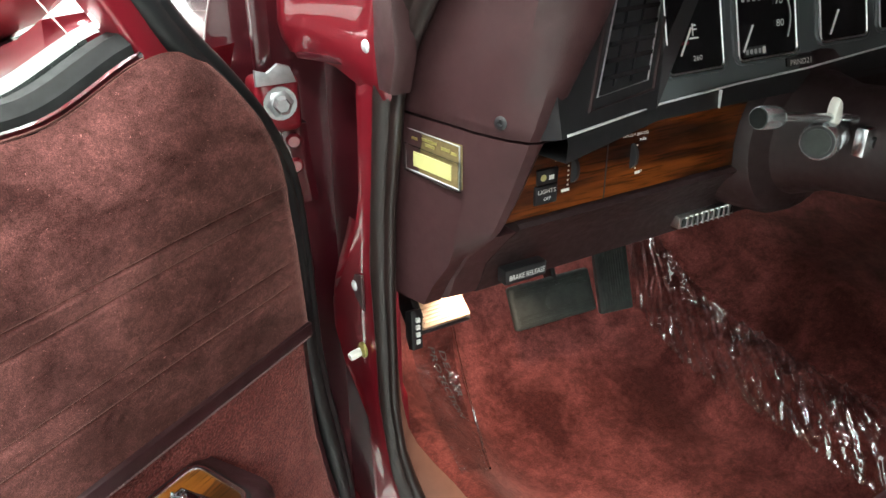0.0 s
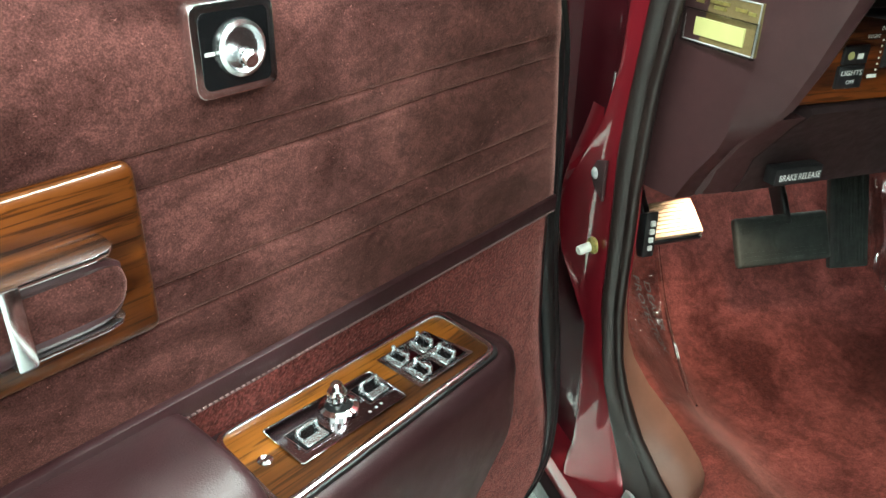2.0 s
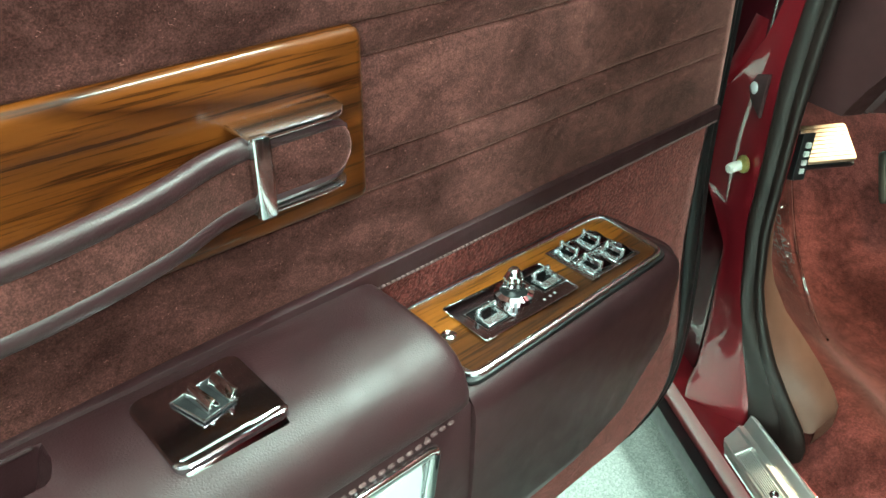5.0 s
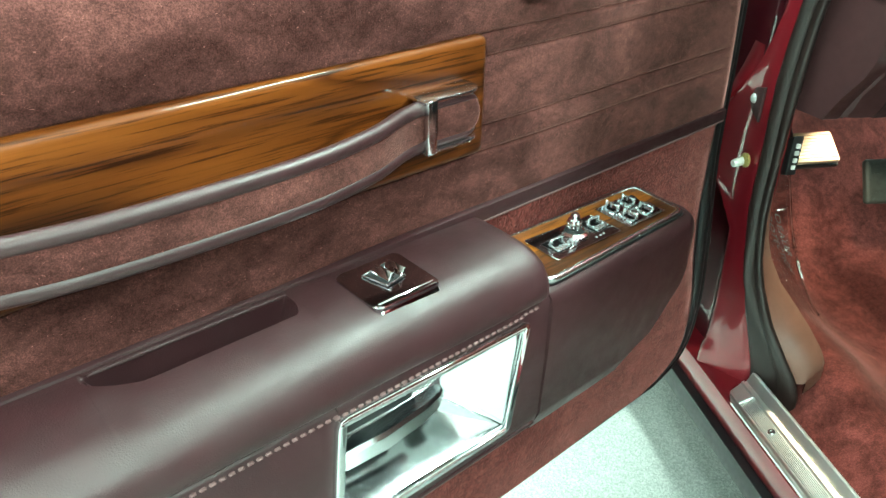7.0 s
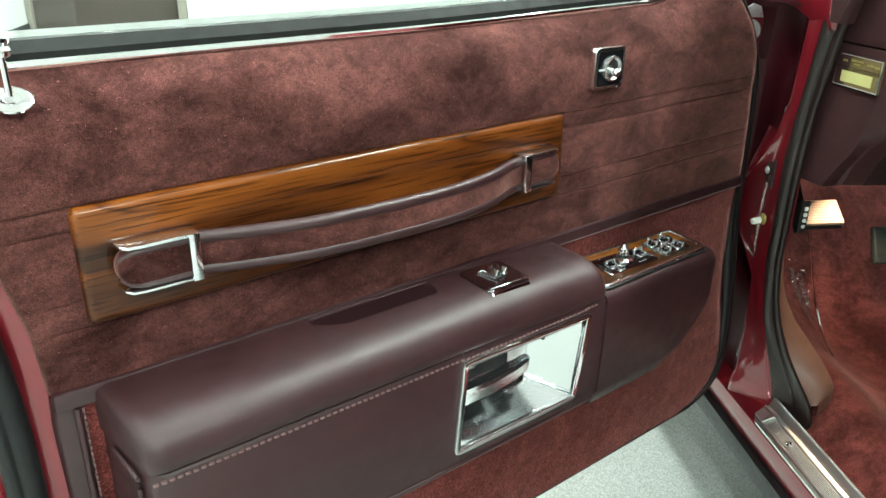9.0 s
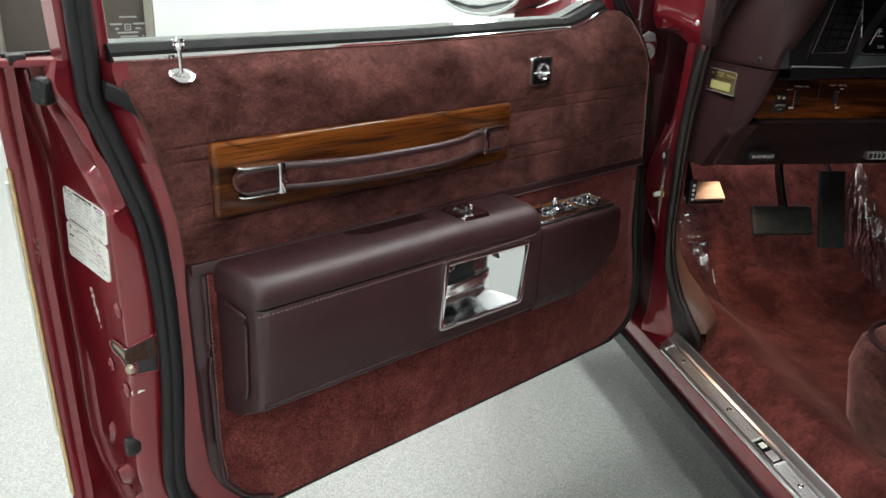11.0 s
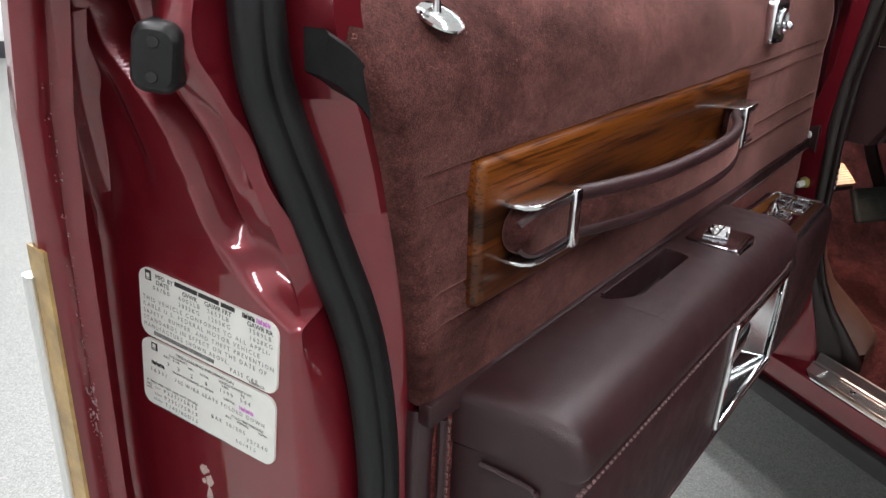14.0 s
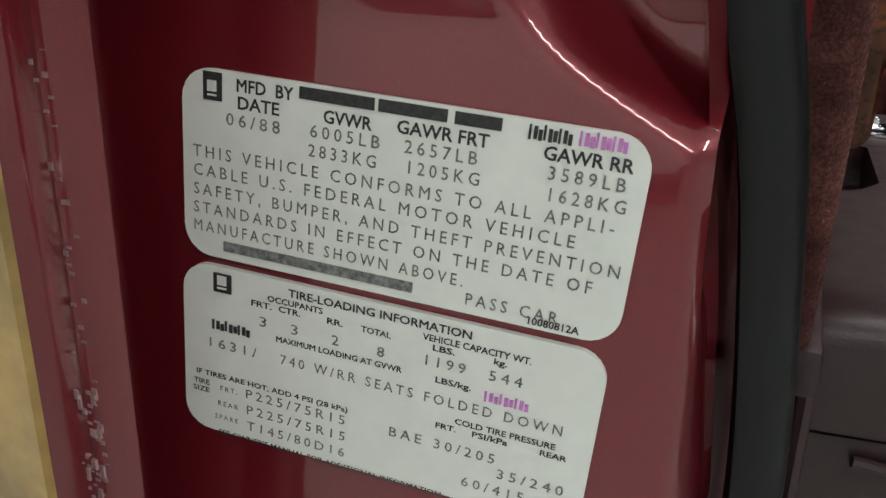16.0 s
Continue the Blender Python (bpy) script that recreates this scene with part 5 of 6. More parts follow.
typed("P225/75R15", 0.1344, 0.1073, 0.7650, B3, tires)
typed("P225/75R15", 0.1341, 0.1070, 0.7604, B3, tires)
typed("T145/80D16", 0.1338, 0.1067, 0.7557, B3, tires)
typed("COLD TIRE PRESSURE", 0.0798, 0.0562, 0.7734, 0.0016, tires, INK)
typed("FRT.", 0.0844, 0.0794, 0.7712, 0.0015, tires, INK)
typed("PSI/kPa", 0.0755, 0.0670, 0.7712, 0.0016, tires, INK)
typed("REAR", 0.0595, 0.0534, 0.7711, 0.0015, tires, INK)
typed("BAE 30/205", 0.0957, 0.0696, 0.7655, B3, tires)
typed("35/240", 0.0685, 0.0529, 0.7619, B3, tires)
typed("60/415", 0.0766, 0.0615, 0.7572, B3, tires)
typed("SEE OWNER'S MANUAL FOR ADDITIONAL INFORMATION", 0.1420, 0.0811, 0.7522, 0.0014, tires, INK)
# the labels lie on the leaning shut face, a little out of level
LEAN = Matrix.Translation((-0.1225, 0.1, 0.8)) @ Matrix.Rotation(0.12, 4, "Z") @ Matrix.Rotation(0.088, 4, "X") @ Matrix.Scale(1.016, 4) @ Matrix.Translation((0.1225, -0.1, -0.8))
BASE = Matrix.Translation(OFF[door.name])
for sheet in (cert, tires):
    sheet.matrix_basis = BASE.inverted() @ LEAN @ BASE

# ---- the car body round the opening ----
car = thing("car", (0.0, 0.0, 0.26), "maroon car with hinge pillar, sill plate and footwell", "car", BODY)
PL = [(1.25, 0.150), (1.05, 0.165), (0.978, 0.172), (0.912, 0.186), (0.809, 0.189), (0.70, 0.207), (0.66, 0.207), (0.623, 0.186), (0.595, 0.150), (0.57, 0.123), (0.449, 0.114), (0.365, 0.116)]
zs = [0.350 + (1.25 - 0.350) * i / 90 for i in range(91)]
RIDGE = [(1.25, 0.05), (0.985, 0.098), (0.866, 0.105), (0.804, 0.125), (0.75, 0.160), (0.70, 0.196), (0.66, 0.200), (0.61, 0.178), (0.575, 0.116), (0.45, 0.106), (0.345, 0.108)]


def pillar_row(z):
    l, m = interp(PL, z), interp(RIDGE, z)
    r, w = interp(PILLAR_R, z), interp(INWARD, z) + 0.0015
    deep = 0.020 * smooth(0.70, 0.82, z)
    rail = max(m + 0.016, l - 0.030)
    pts = [(0.06, l + 0.004), (deep + 0.012, l + 0.001), (deep + 0.004, l - 0.001), (deep + 0.001, l - 0.006)]
    if deep > 0.003:
        pts += [(deep + 0.001, rail), (deep + 0.006, rail - 0.006)]
    else:
        pts += [(deep + 0.0005, l - 0.007), (deep + 0.0003, l - 0.008)]
    m2 = min(m, l - 0.010)
    pts += [(deep * 0.8 + 0.001, m2 + 0.002), (-0.002, m2 - 0.001), (-0.0045, m2 - 0.005), (-0.0035, m2 - 0.010), (-0.003 + w * 0.25, (m2 + r) / 2), (-0.0025 + w * 0.85, r + 0.006), (-0.0005 + w, r), (0.012 + w, r - 0.003), (0.03 + w, r - 0.004)]
    toe = 0.007 * (1 - smooth(0.366, 0.40, z))
    return [Vector((a - (toe if a < 0.002 else 0), b, z)) for a, b in pts]


PILLAR_R = [(1.25, -0.055), (1.06, 0.045), (0.976, 0.067), (0.916, 0.074), (0.834, 0.086), (0.78, 0.091), (0.70, 0.086), (0.62, 0.086), (0.55, 0.069), (0.50, 0.052), (0.46, 0.047), (0.42, 0.041), (0.35, 0.031)]
INWARD = [(1.25, -0.0015), (0.52, -0.0015), (0.49, 0.004), (0.45, 0.014), (0.42, 0.021), (0.385, 0.029), (0.35, 0.031)]
part("hinge_pillar", loft([pillar_row(z) for z in zs]), PAINT, car, "glossy maroon painted hinge pillar", 45)
# web and inner wing take the shade of the gap in their colour
part("pillar_web", box((0.020, 0.14, 0.34), (0.044, 0.34, 1.0), 0.004), SHADEPAINT, car)
part("fender_inner", prism([(-0.045, 0.225), (-0.045, 0.9), (0.2, 0.9), (0.06, 0.225)], "z", 0.34, 0.99, 0.006), SHADEPAINT, car)
part("fender_edge", prism([(-0.095, 0.24), (-0.08, 0.225), (-0.05, 0.23), (-0.05, 0.9), (-0.11, 0.9)], "z", 0.30, 0.97, 0.006), PAINT, car, "maroon front wing edge")

# hinge
hg = part("upper_hinge", box((-0.086, 0.150, 0.926), (-0.038, 0.190, 0.984), 0.009, 3), PAINT, car, "painted door hinge block")
part("hinge_bolt", lathe([(0.0145, 0), (0.0140, 0.002), (0.0125, 0.003), (0.0090, 0.0035), (0.0086, 0.010), (0.007, 0.012)], (-0.062, 0.150, 0.958), (-0.1, -1, 0), 6), ZINC, hg, "zinc hinge bolt")
part("hinge_washer", lathe([(0.0175, 0), (0.0170, 0.0025)], (-0.062, 0.1505, 0.958), (-0.1, -1, 0), 20), ZINC, hg)
part("hinge_tab", prism([(-0.086, 0.978), (-0.086, 0.994), (-0.074, 0.990), (-0.062, 0.998), (-0.050, 0.994), (-0.044, 0.978)], "y", 0.146, 0.152, 0.001), ZINC, hg, "zinc plated tab")
# strap and plate painted dark for the shade behind the hinge
part("hinge_strap", box((-0.080, 0.160, 0.99), (-0.062, 0.172, 1.075), 0.002), SHADEPAINT, hg)
part("hinge_plate", prism([(-0.060, 0.93), (-0.030, 0.93), (-0.022, 0.84), (-0.045, 0.84)], "y", 0.165, 0.185, 0.003), SHADEPAINT, hg)
for z in (0.913, 0.886):
    part("hinge_bolt", lathe([(0.0085, 0), (0.0085, 0.004), (0.006, 0.007)], (-0.046, 0.165, z), (-0.3, -1, 0), 8), PAINT, hg)
CORNER = [(0.012, 0.050), (0.002, 0.051), (-0.006, 0.056), (-0.012, 0.080), (-0.028, 0.112), (-0.044, 0.138), (-0.052, 0.152), (-0.054, 0.162), (-0.048, 0.176), (-0.02, 0.20), (0.03, 0.22)]
rows = []
for k in range(17):
    t = k / 16
    row = []
    for a, b in CORNER:
        outer = smooth(0.0, -0.04, -abs(a)) if a < 0 else 0.0
        z0 = 0.972 + 0.033 * smooth(0.06, 0.14, b)
        tuck = 0.012 * (1 - smooth(0.0, 0.10, t))
        row.append(Vector((a + tuck + 0.10 * t * t * 0.3, b - 0.10 * t * t, z0 + (1.26 - z0) * t)))
    rows.append(row)
part("pillar_corner", loft(rows), PAINT, car, "rounded windscreen pillar base", 70)
# dark backing panels: the shade under the pillar base is in their colour
part("cowl_side", prism([(-0.135, 0.90), (0.02, 0.90), (0.02, 1.10), (-0.085, 1.10), (-0.105, 1.03)], "y", 0.225, 0.232, 0.002), SHADEPAINT, car, "inner wing panel with shade in its dark maroon")
part("corner_underside", prism([(-0.040, 0.150), (-0.010, 0.085), (0.02, 0.085), (0.02, 0.20), (-0.03, 0.19)], "z", 1.000, 1.008, 0.002), SHADEPAINT, car)
for b, z in ((0.118, 0.750), (0.062, 1.023)):
    part("trim_screw", lathe([(0.0065, 0), (0.0065, 0.0012), (0.005, 0.003), (0.002, 0.004)], (-0.0062, b, z), (-1, 0, 0), 12), DULLZINC, car, "bright trim screw")
part("screw_tab", prism([(0.128, 0.748), (0.118, 0.764), (0.100, 0.770), (0.100, 0.725), (0.118, 0.735)], "x", -0.0075, -0.0035, 0.001), DASH, car)
pin = part("courtesy_switch", lathe([(0.0095, 0), (0.0095, 0.003), (0.006, 0.006)], (-0.006, 0.105, 0.672), (-1, 0, 0), 12), BRASSY, car, "door courtesy light plunger")
part("plunger", lathe([(0.0052, 0.004), (0.0056, 0.016), (0.0045, 0.020)], (-0.006, 0.105, 0.672), (-1, -0.1, -0.15), 12), NYLON, pin, "white nylon plunger")

# rocker and sill plate
part("rocker", loft([[Vector((a, b, z)) for a, z in ((0.05, 0.362), (0.0, 0.3545), (-0.010, 0.3525), (-0.0135, 0.350), (-0.0145, 0.343), (-0.0130, 0.315), (-0.006, 0.300))] for b in (0.55, 0.2, 0.0, -0.5, -1.3)]), PAINT, car, "maroon painted sill")
# black lip along the lower edge of the sill
part("sill_lip", box((-0.021, -1.3, 0.266), (0.0, 0.55, 0.2995), 0.003), BLACK, car, "black lip under the sill")
part("underbody", box((0.0, -1.3, 0.26), (1.5, 0.9, 0.30), 0.004), BLACK, car, "black underbody")
SILL = [(-0.0125, 0.3525), (-0.0125, 0.3555), (-0.0085, 0.3575), (-0.0065, 0.3605), (-0.0045, 0.3600), (0.0130, 0.3665), (0.0145, 0.3695), (0.0170, 0.3700), (0.0190, 0.3675), (0.0225, 0.3680), (0.0260, 0.3750), (0.0290, 0.3815), (0.0315, 0.3828), (0.0345, 0.3805), (0.0375, 0.3700), (0.0390, 0.3580)]


def sill_front(a):
    return 0.021 + 0.14 * (a + 0.0125) - 0.020 * (1 - min(1.0, (a + 0.0126) / 0.014)) ** 2


sill = part("sill_plate", loft([[Vector((a, sill_front(a) + b if b > -0.03 else b, z)) for a, z in SILL] for b in (0.0, -0.004, -0.4, -0.8, -1.28)]), STEEL, car, "ribbed aluminium sill plate", 25)
SLOPE = pose(-0.0045, 0, 0.3600, 0, -20.4, 0)
for k in range(8):
    for b0, b1 in ((-0.008, -0.340), (-0.414, -1.0)):
        x = 0.0018 + 0.0021 * k
        part("rib", loft([[SLOPE @ Vector((x - 0.0008, b, 0.0001)), SLOPE @ Vector((x, b, 0.0012)), SLOPE @ Vector((x + 0.0008, b, 0.0001))] for b in (b0, b1)]), STEEL, sill)
badge = part("sill_badge", box((0.001, -0.408, 0.0003), (0.0180, -0.346, 0.0012), 0.0004, m=SLOPE), GLOSSBLACK, sill, "black and silver maker's badge")
part("badge_mark", box((0.005, -0.368, 0.0012), (0.0145, -0.354, 0.0016), m=SLOPE), WHITEPRINT, badge)
part("badge_mark", box((0.003, -0.404, 0.0012), (0.0165, -0.378, 0.0016), m=SLOPE), STEEL, badge)
for b in (-0.070, -0.250, -0.470):
    part("sill_screw", lathe([(0.0052, 0), (0.0048, 0.0015), (0.003, 0.0022), (0.001, 0.0014)], SLOPE @ Vector((0.0095, b, 0.0006)), (-0.35, 0, 1), 12), CHROME, sill)
for b in (-0.006, -0.343, -0.411):
    part("badge_end", box((-0.001, b - 0.0022, 0), (0.0195, b + 0.0022, 0.0030), 0.0008, m=SLOPE), STEEL, sill)

# windlace and kick panel cap
WL = [(1.25, -0.06), (1.15, -0.01), (1.06, 0.040), (1.01, 0.055), (0.976, 0.063), (0.916, 0.071), (0.834, 0.083), (0.78, 0.089), (0.745, 0.087), (0.68, 0.083), (0.611, 0.082), (0.55, 0.066), (0.503, 0.050), (0.469, 0.047), (0.445, 0.042), (0.42, 0.038), (0.40, 0.034), (0.350, 0.028)]
WR = [(1.25, -0.14), (1.15, -0.08), (1.077, -0.02), (1.035, 0.014), (0.993, 0.041), (0.932, 0.053), (0.855, 0.066), (0.80, 0.068), (0.742, 0.069), (0.663, 0.066), (0.62, 0.064), (0.55, 0.054), (0.512, 0.045), (0.467, 0.021), (0.427, -0.009), (0.399, -0.023), (0.380, -0.030)]
WA = [(1.25, 0.03), (0.60, 0.015), (0.55, 0.018), (0.512, 0.025), (0.467, 0.034), (0.427, 0.047), (0.399, 0.060), (0.380, 0.064)]
rows = []
for z in [0.352 + 0.898 * i / 72 for i in range(73)]:
    l, r = Vector((interp(INWARD, z), interp(WL, z) + 0.001, z)), Vector((interp(WA, z), interp(WR, z), z))
    d = r - l
    n = Vector((d.y, -d.x, 0)).normalized()
    rows.append([l + Vector((0.03, 0.01, 0)), l + Vector((0.003, 0.002, 0)), l, l + d * 0.08 + n * 0.0022, l + d * 0.50 + n * 0.0020, l + d * 0.56 + n * 0.0008, l + d * 0.62 + n * 0.0030, l + d * 0.74 + n * 0.0062, l + d * 0.88 + n * 0.0060, l + d * 0.98 + n * 0.0030, r, r + Vector((0.003, 0.006, 0)), r + Vector((0.003, 0.022, 0))])
part("windlace", loft(rows), WINDLACE, car, "dark brown vinyl windlace strip", 60)
part("pillar_trim", prism([(0.055, 1.03), (0.075, 1.12), (0.02, 1.12), (0.012, 1.02), (0.024, 0.985), (0.048, 0.985)], "x", -0.004, 0.02, 0.004), DASH, car)
CAPS = [(0.66, 0.004, -0.004), (0.62, 0.008, -0.005), (0.58, 0.013, -0.006), (0.55, 0.024, -0.006), (0.512, 0.040, -0.006), (0.485, 0.053, -0.004), (0.462, 0.060, -0.002), (0.440, 0.060, 0.000), (0.424, 0.055, 0.004), (0.412, 0.046, 0.007), (0.403, 0.032, 0.008), (0.397, 0.016, 0.006)]
rows = []
for z, w, dz in CAPS:
    a0, b0 = interp(WA, z) - 0.001, interp(WR, z) + 0.003
    row = [Vector((a0 + 0.90 * w * u, b0 + (0.30 - 0.50 * (1 - smooth(0.43, 0.52, z))) * w * u - 0.006 * (1 - smooth(0.42, 0.48, z)) * math.sin(math.pi * u), z + dz * u + 0.10 * w * math.sin(math.pi * u))) for u in [i / 8 for i in range(9)]]
    rows.append([row[0] + Vector((0.002, 0.01, -0.01))] + row + [row[-1] + Vector((0.002, 0.002, -0.03)), row[-1] + Vector((0.002, 0.012, -0.06))])
part("kick_panel_cap", loft(rows), TAN, car, "brown plastic kick panel cap", 60)

# floor carpet: sill hump, footwell, toe board and tunnel
def carpet_z(a, b):
    z = 0.335
    z += (0.060 + 0.030 * smooth(-0.12, 0.04, b)) * math.exp(-((a - 0.118) / (0.052 if a < 0.118 else 0.100)) ** 2) * (1 - 0.3 * smooth(0.1, 0.4, b))
    z += 0.30 * smooth(0.10, 0.85, b) + 0.12 * smooth(0.30, 0.60, b)
    z += 0.115 * smooth(0.605, 0.70, a) + 0.08 * smooth(0.70, 0.90, a)
    z += 0.003 * noise.noise((a * 9, b * 9, 1.3)) + 0.0018 * noise.noise((a * 31, b * 31, 0.4))
    return z


n = 90
part("floor_carpet", loft([[Vector((0.036 + 1.366 * i / n, 0.95 - 2.2 * j / n, carpet_z(0.036 + 1.366 * i / n, 0.95 - 2.2 * j / n))) for i in range(n + 1)] for j in range(n + 1)]), FLOORCARPET, car, "red cut-pile floor carpet", 80)
part("firewall", box((0.05, 0.93, 0.33), (1.45, 0.97, 1.2), 0.004), BLACK, car)
part("kick_panel", loft([[Vector((0.046 + 0.03 * smooth(0.15, 0.4, b), b, z)) for b in (0.13, 0.2, 0.3, 0.6, 0.93)] for z in (0.36, 0.5, 0.65, 0.8)]), FLOORCARPET, car, "carpeted kick panel", 80)
# unseen boxes added to keep room light off the footwell and dash
part("unseen_roof", box((-0.01, -1.3, 1.33), (1.5, 0.15, 1.45), 0.03), PAINT, car)
part("unseen_far_side", box((1.43, -1.3, 0.3), (1.47, 0.95, 1.33), 0.01), DASH, car)
part("unseen_rear_closure", box((0.1, -1.32, 0.3), (1.45, -1.27, 1.33), 0.01), VELOUR, car)

# clear protective sheets on the carpet
def film(outline, dz, name, label, seed, crease=1.0):
    (a0, b0), (a1, b1), (a2, b2), (a3, b3) = outline
    k, m = 260, 30
    rows = []
    for j in range(m + 1):
        v = j / m
        row = []
        for i in range(k + 1):
            u = i / k
            a = (a0 * (1 - u) + a1 * u) * (1 - v) + (a3 * (1 - u) + a2 * u) * v
            b = (b0 * (1 - u) + b1 * u) * (1 - v) + (b3 * (1 - u) + b2 * u) * v
            s = u + 0.16 * v
            w = 0.009 * (1 - abs(noise.noise((s * 30 + seed, v * 2.0 + s * 4, seed)))) ** 4 + 0.0045 * (1 - abs(noise.noise((s * 62 - v * 7, v * 3.0 + u * 9, seed + 3)))) ** 5 + 0.004 * (1 - abs(noise.noise((u * 9, v * 5 + u * 6, seed + 9)))) ** 6 + 0.0012 * noise.noise((u * 120, v * 12, seed + 7))
            row.append(Vector((a, b, carpet_z(a, b) + dz + w * crease)))
        rows.append(row)
    return part(name, loft(rows), PLASTICFILM, None, label, 80, BODY, "", "plastic sheet")



# ---- dashboard ----
dash = thing("dashboard", (0.5, 0.3, 0.745), "dark maroon dashboard with walnut trim strip", "dashboard", BODY)
PROF = [(0.40, 0.745), (0.055, 0.745), (0.035, 0.750), (0.026, 0.765), (0.016, 0.792), (-0.022, 0.835), (-0.036, 0.848), (-0.040, 0.853), (-0.036, 0.857), (-0.029, 0.858), (-0.029, 0.936), (-0.040, 0.940), (-0.060, 0.944), (-0.060, 0.952), (-0.030, 0.958), (0.0, 1.08), (-0.08, 1.10), (-0.10, 1.13), (-0.05, 1.16), (0.40, 1.14)]
part("dash_body", loft([[Vector((a, b, z)) for b, z in PROF] for a in (0.10, 0.5, 1.42)], True, True), DASHDARK, dash, "dark maroon moulded dashboard", 30)
KNEE = [(0.30, 0.7455), (0.056, 0.7455), (0.036, 0.7505), (0.027, 0.765), (0.017, 0.792), (-0.021, 0.835), (-0.034, 0.848), (0.30, 0.850)]
part("knee_panel", loft([[Vector((a, b + d, z)) for b, z in KNEE] for a, d in ((0.058, 0.012), (0.066, 0.003), (0.08, 0.0005), (0.16, 0.0005))], True, True), DASH, dash, "maroon lower dash panel", 30)
# wrapped end panel
ENDB = [(1.22, -0.150), (1.08, -0.125), (0.97, -0.095), (0.90, -0.066), (0.855, -0.044), (0.830, -0.018), (0.815, -0.001), (0.80, 0.009), (0.778, 0.026), (0.745, 0.045)]
ENDR = [(1.22, -0.130), (1.0, -0.056), (0.958, -0.043), (0.898, -0.024), (0.827, -0.004), (0.809, 0.004), (0.778, 0.027), (0.745, 0.046)]


def end_row(z, grow=0.0):
    """Side face, sharp ridge, chamfer and rounded inner edge of the end panel."""
    e, r = interp(ENDB, z), interp(ENDR, z)
    w = interp([(1.22, 0.115), (1.06, 0.076), (0.955, 0.034), (0.90, 0.027), (0.866, 0.022), (0.84, 0.014), (0.815, 0.010), (0.74, 0.010)], z)
    ra = 0.0405 - (r - 0.02) * 0.14
    side = [(0.020 + (ra - 0.020) * u, 0.115 + (r + 0.004 - 0.115) * u) for u in (0.0, 0.2, 0.6, 0.9, 1.0)]
    turn = [(ra + 0.0015, r - 0.0005), (0.060, e + 0.45 * (r - e)), (0.060 + w * 0.3, e + 0.003), (0.060 + w * 0.62, e + 0.0005), (0.060 + w * 0.80, e + 0.004), (0.060 + w, e + 0.018), (0.062 + w, e + 0.06), (0.062 + w, 0.12)]
    return [Vector((a - grow, b, z)) for a, b in side + turn]


zl = [0.7475, 0.753] + [0.76 + 0.01 * i for i in range(20)]
part("dash_end_lower", loft([end_row(z) for z in zl if z < 0.953] + [end_row(0.9560)], True, True), DASH, dash, "maroon end panel", 40)
part("dash_end_upper", loft([end_row(0.9585)] + [end_row(0.9600, 0.0012)] + [end_row(0.97 + 0.02 * i, 0.0015) for i in range(13)], True, True), DASH, dash, "maroon upper end panel", 40)
part("dash_screw", lathe([(0.0062, -0.002), (0.0062, 0.0016), (0.0045, 0.0026), (0.0025, 0.0026), (0.0015, 0.0010)], (0.0560, -0.0650, 0.9728), (-0.90, -0.43, 0.05), 14), BLACK, dash, "dark screw")
# instruction card in a clear holder
def side_pt(b, z, out=0.0):
    return Vector((0.0405 - (b - 0.02) * 0.14 - out, b, z))


def side_slab(b0, b1, z0, z1, o0, o1):
    return loft([[side_pt(b0, z0, o), side_pt(b1, z0, o), side_pt(b1, z1, o), side_pt(b0, z1, o)] for o in (o0, o1)], True, True)


holder = part("card_holder", side_slab(0.060, -0.020, 0.899, 0.942, -0.003, 0.003), HOLDER, dash, "clear card holder with gilt print")
part("yellow_card", side_slab(0.048, -0.008, 0.905, 0.920, 0.003, 0.0042), YELLOW, holder, "yellow card")
bm = sweep([side_pt(b, z, 0.004) for b, z in ((0.061, 0.926), (-0.021, 0.926), (-0.021, 0.898), (0.061, 0.898))], rrect(0.0012, 0.0045, 0.0004, 1), (1, 0, 0), closed=True)
part("holder_frame", bm, GLASS, holder, "clear plastic frame")
bm = bmesh.new()
for b, w, z in ((0.052, 0.010, 0.932), (0.035, 0.022, 0.934), (0.030, 0.014, 0.9295), (0.006, 0.012, 0.932), (-0.008, 0.008, 0.931)):
    side = [side_pt(b, z, 0.0032), side_pt(b - w, z, 0.0032), side_pt(b - w, z + 0.0028, 0.0032), side_pt(b, z + 0.0028, 0.0032)]
    loft([side, [q + Vector((-0.0006, 0, 0)) for q in side]], True, True, bm)
part("worn_print", bm, BRASSY, holder)
bm = sweep([side_pt(b, z, 0.0034) for b, z in ((0.060, 0.9415), (-0.020, 0.9415), (-0.020, 0.8995), (0.060, 0.8995))], rrect(0.0010, 0.0016, 0.0003, 1), (1, 0, 0), closed=True)
part("holder_edge", bm, LEGEND, holder, "pale clear-plastic edge")
# walnut strip
ws = part("wood_strip", box((0.085, -0.0345, 0.860), (0.55, -0.028, 0.935), 0.001), WOODDARK, dash, "walnut veneer strip")
part("strip_joint", box((0.2100, -0.0352, 0.860), (0.2112, -0.030, 0.935)), BLACK, ws)
part("chrome_line", sweep([(0.090, -0.1125, 0.9680), (0.2480, -0.0605, 0.9600), (0.362, -0.0575, 0.9645), (0.483, -0.0570, 0.9672), (0.620, -0.0550, 0.9745), (0.80, -0.0530, 0.983)], circle(0.0013, 8)), DULLZINC, dash, "thin bright line")
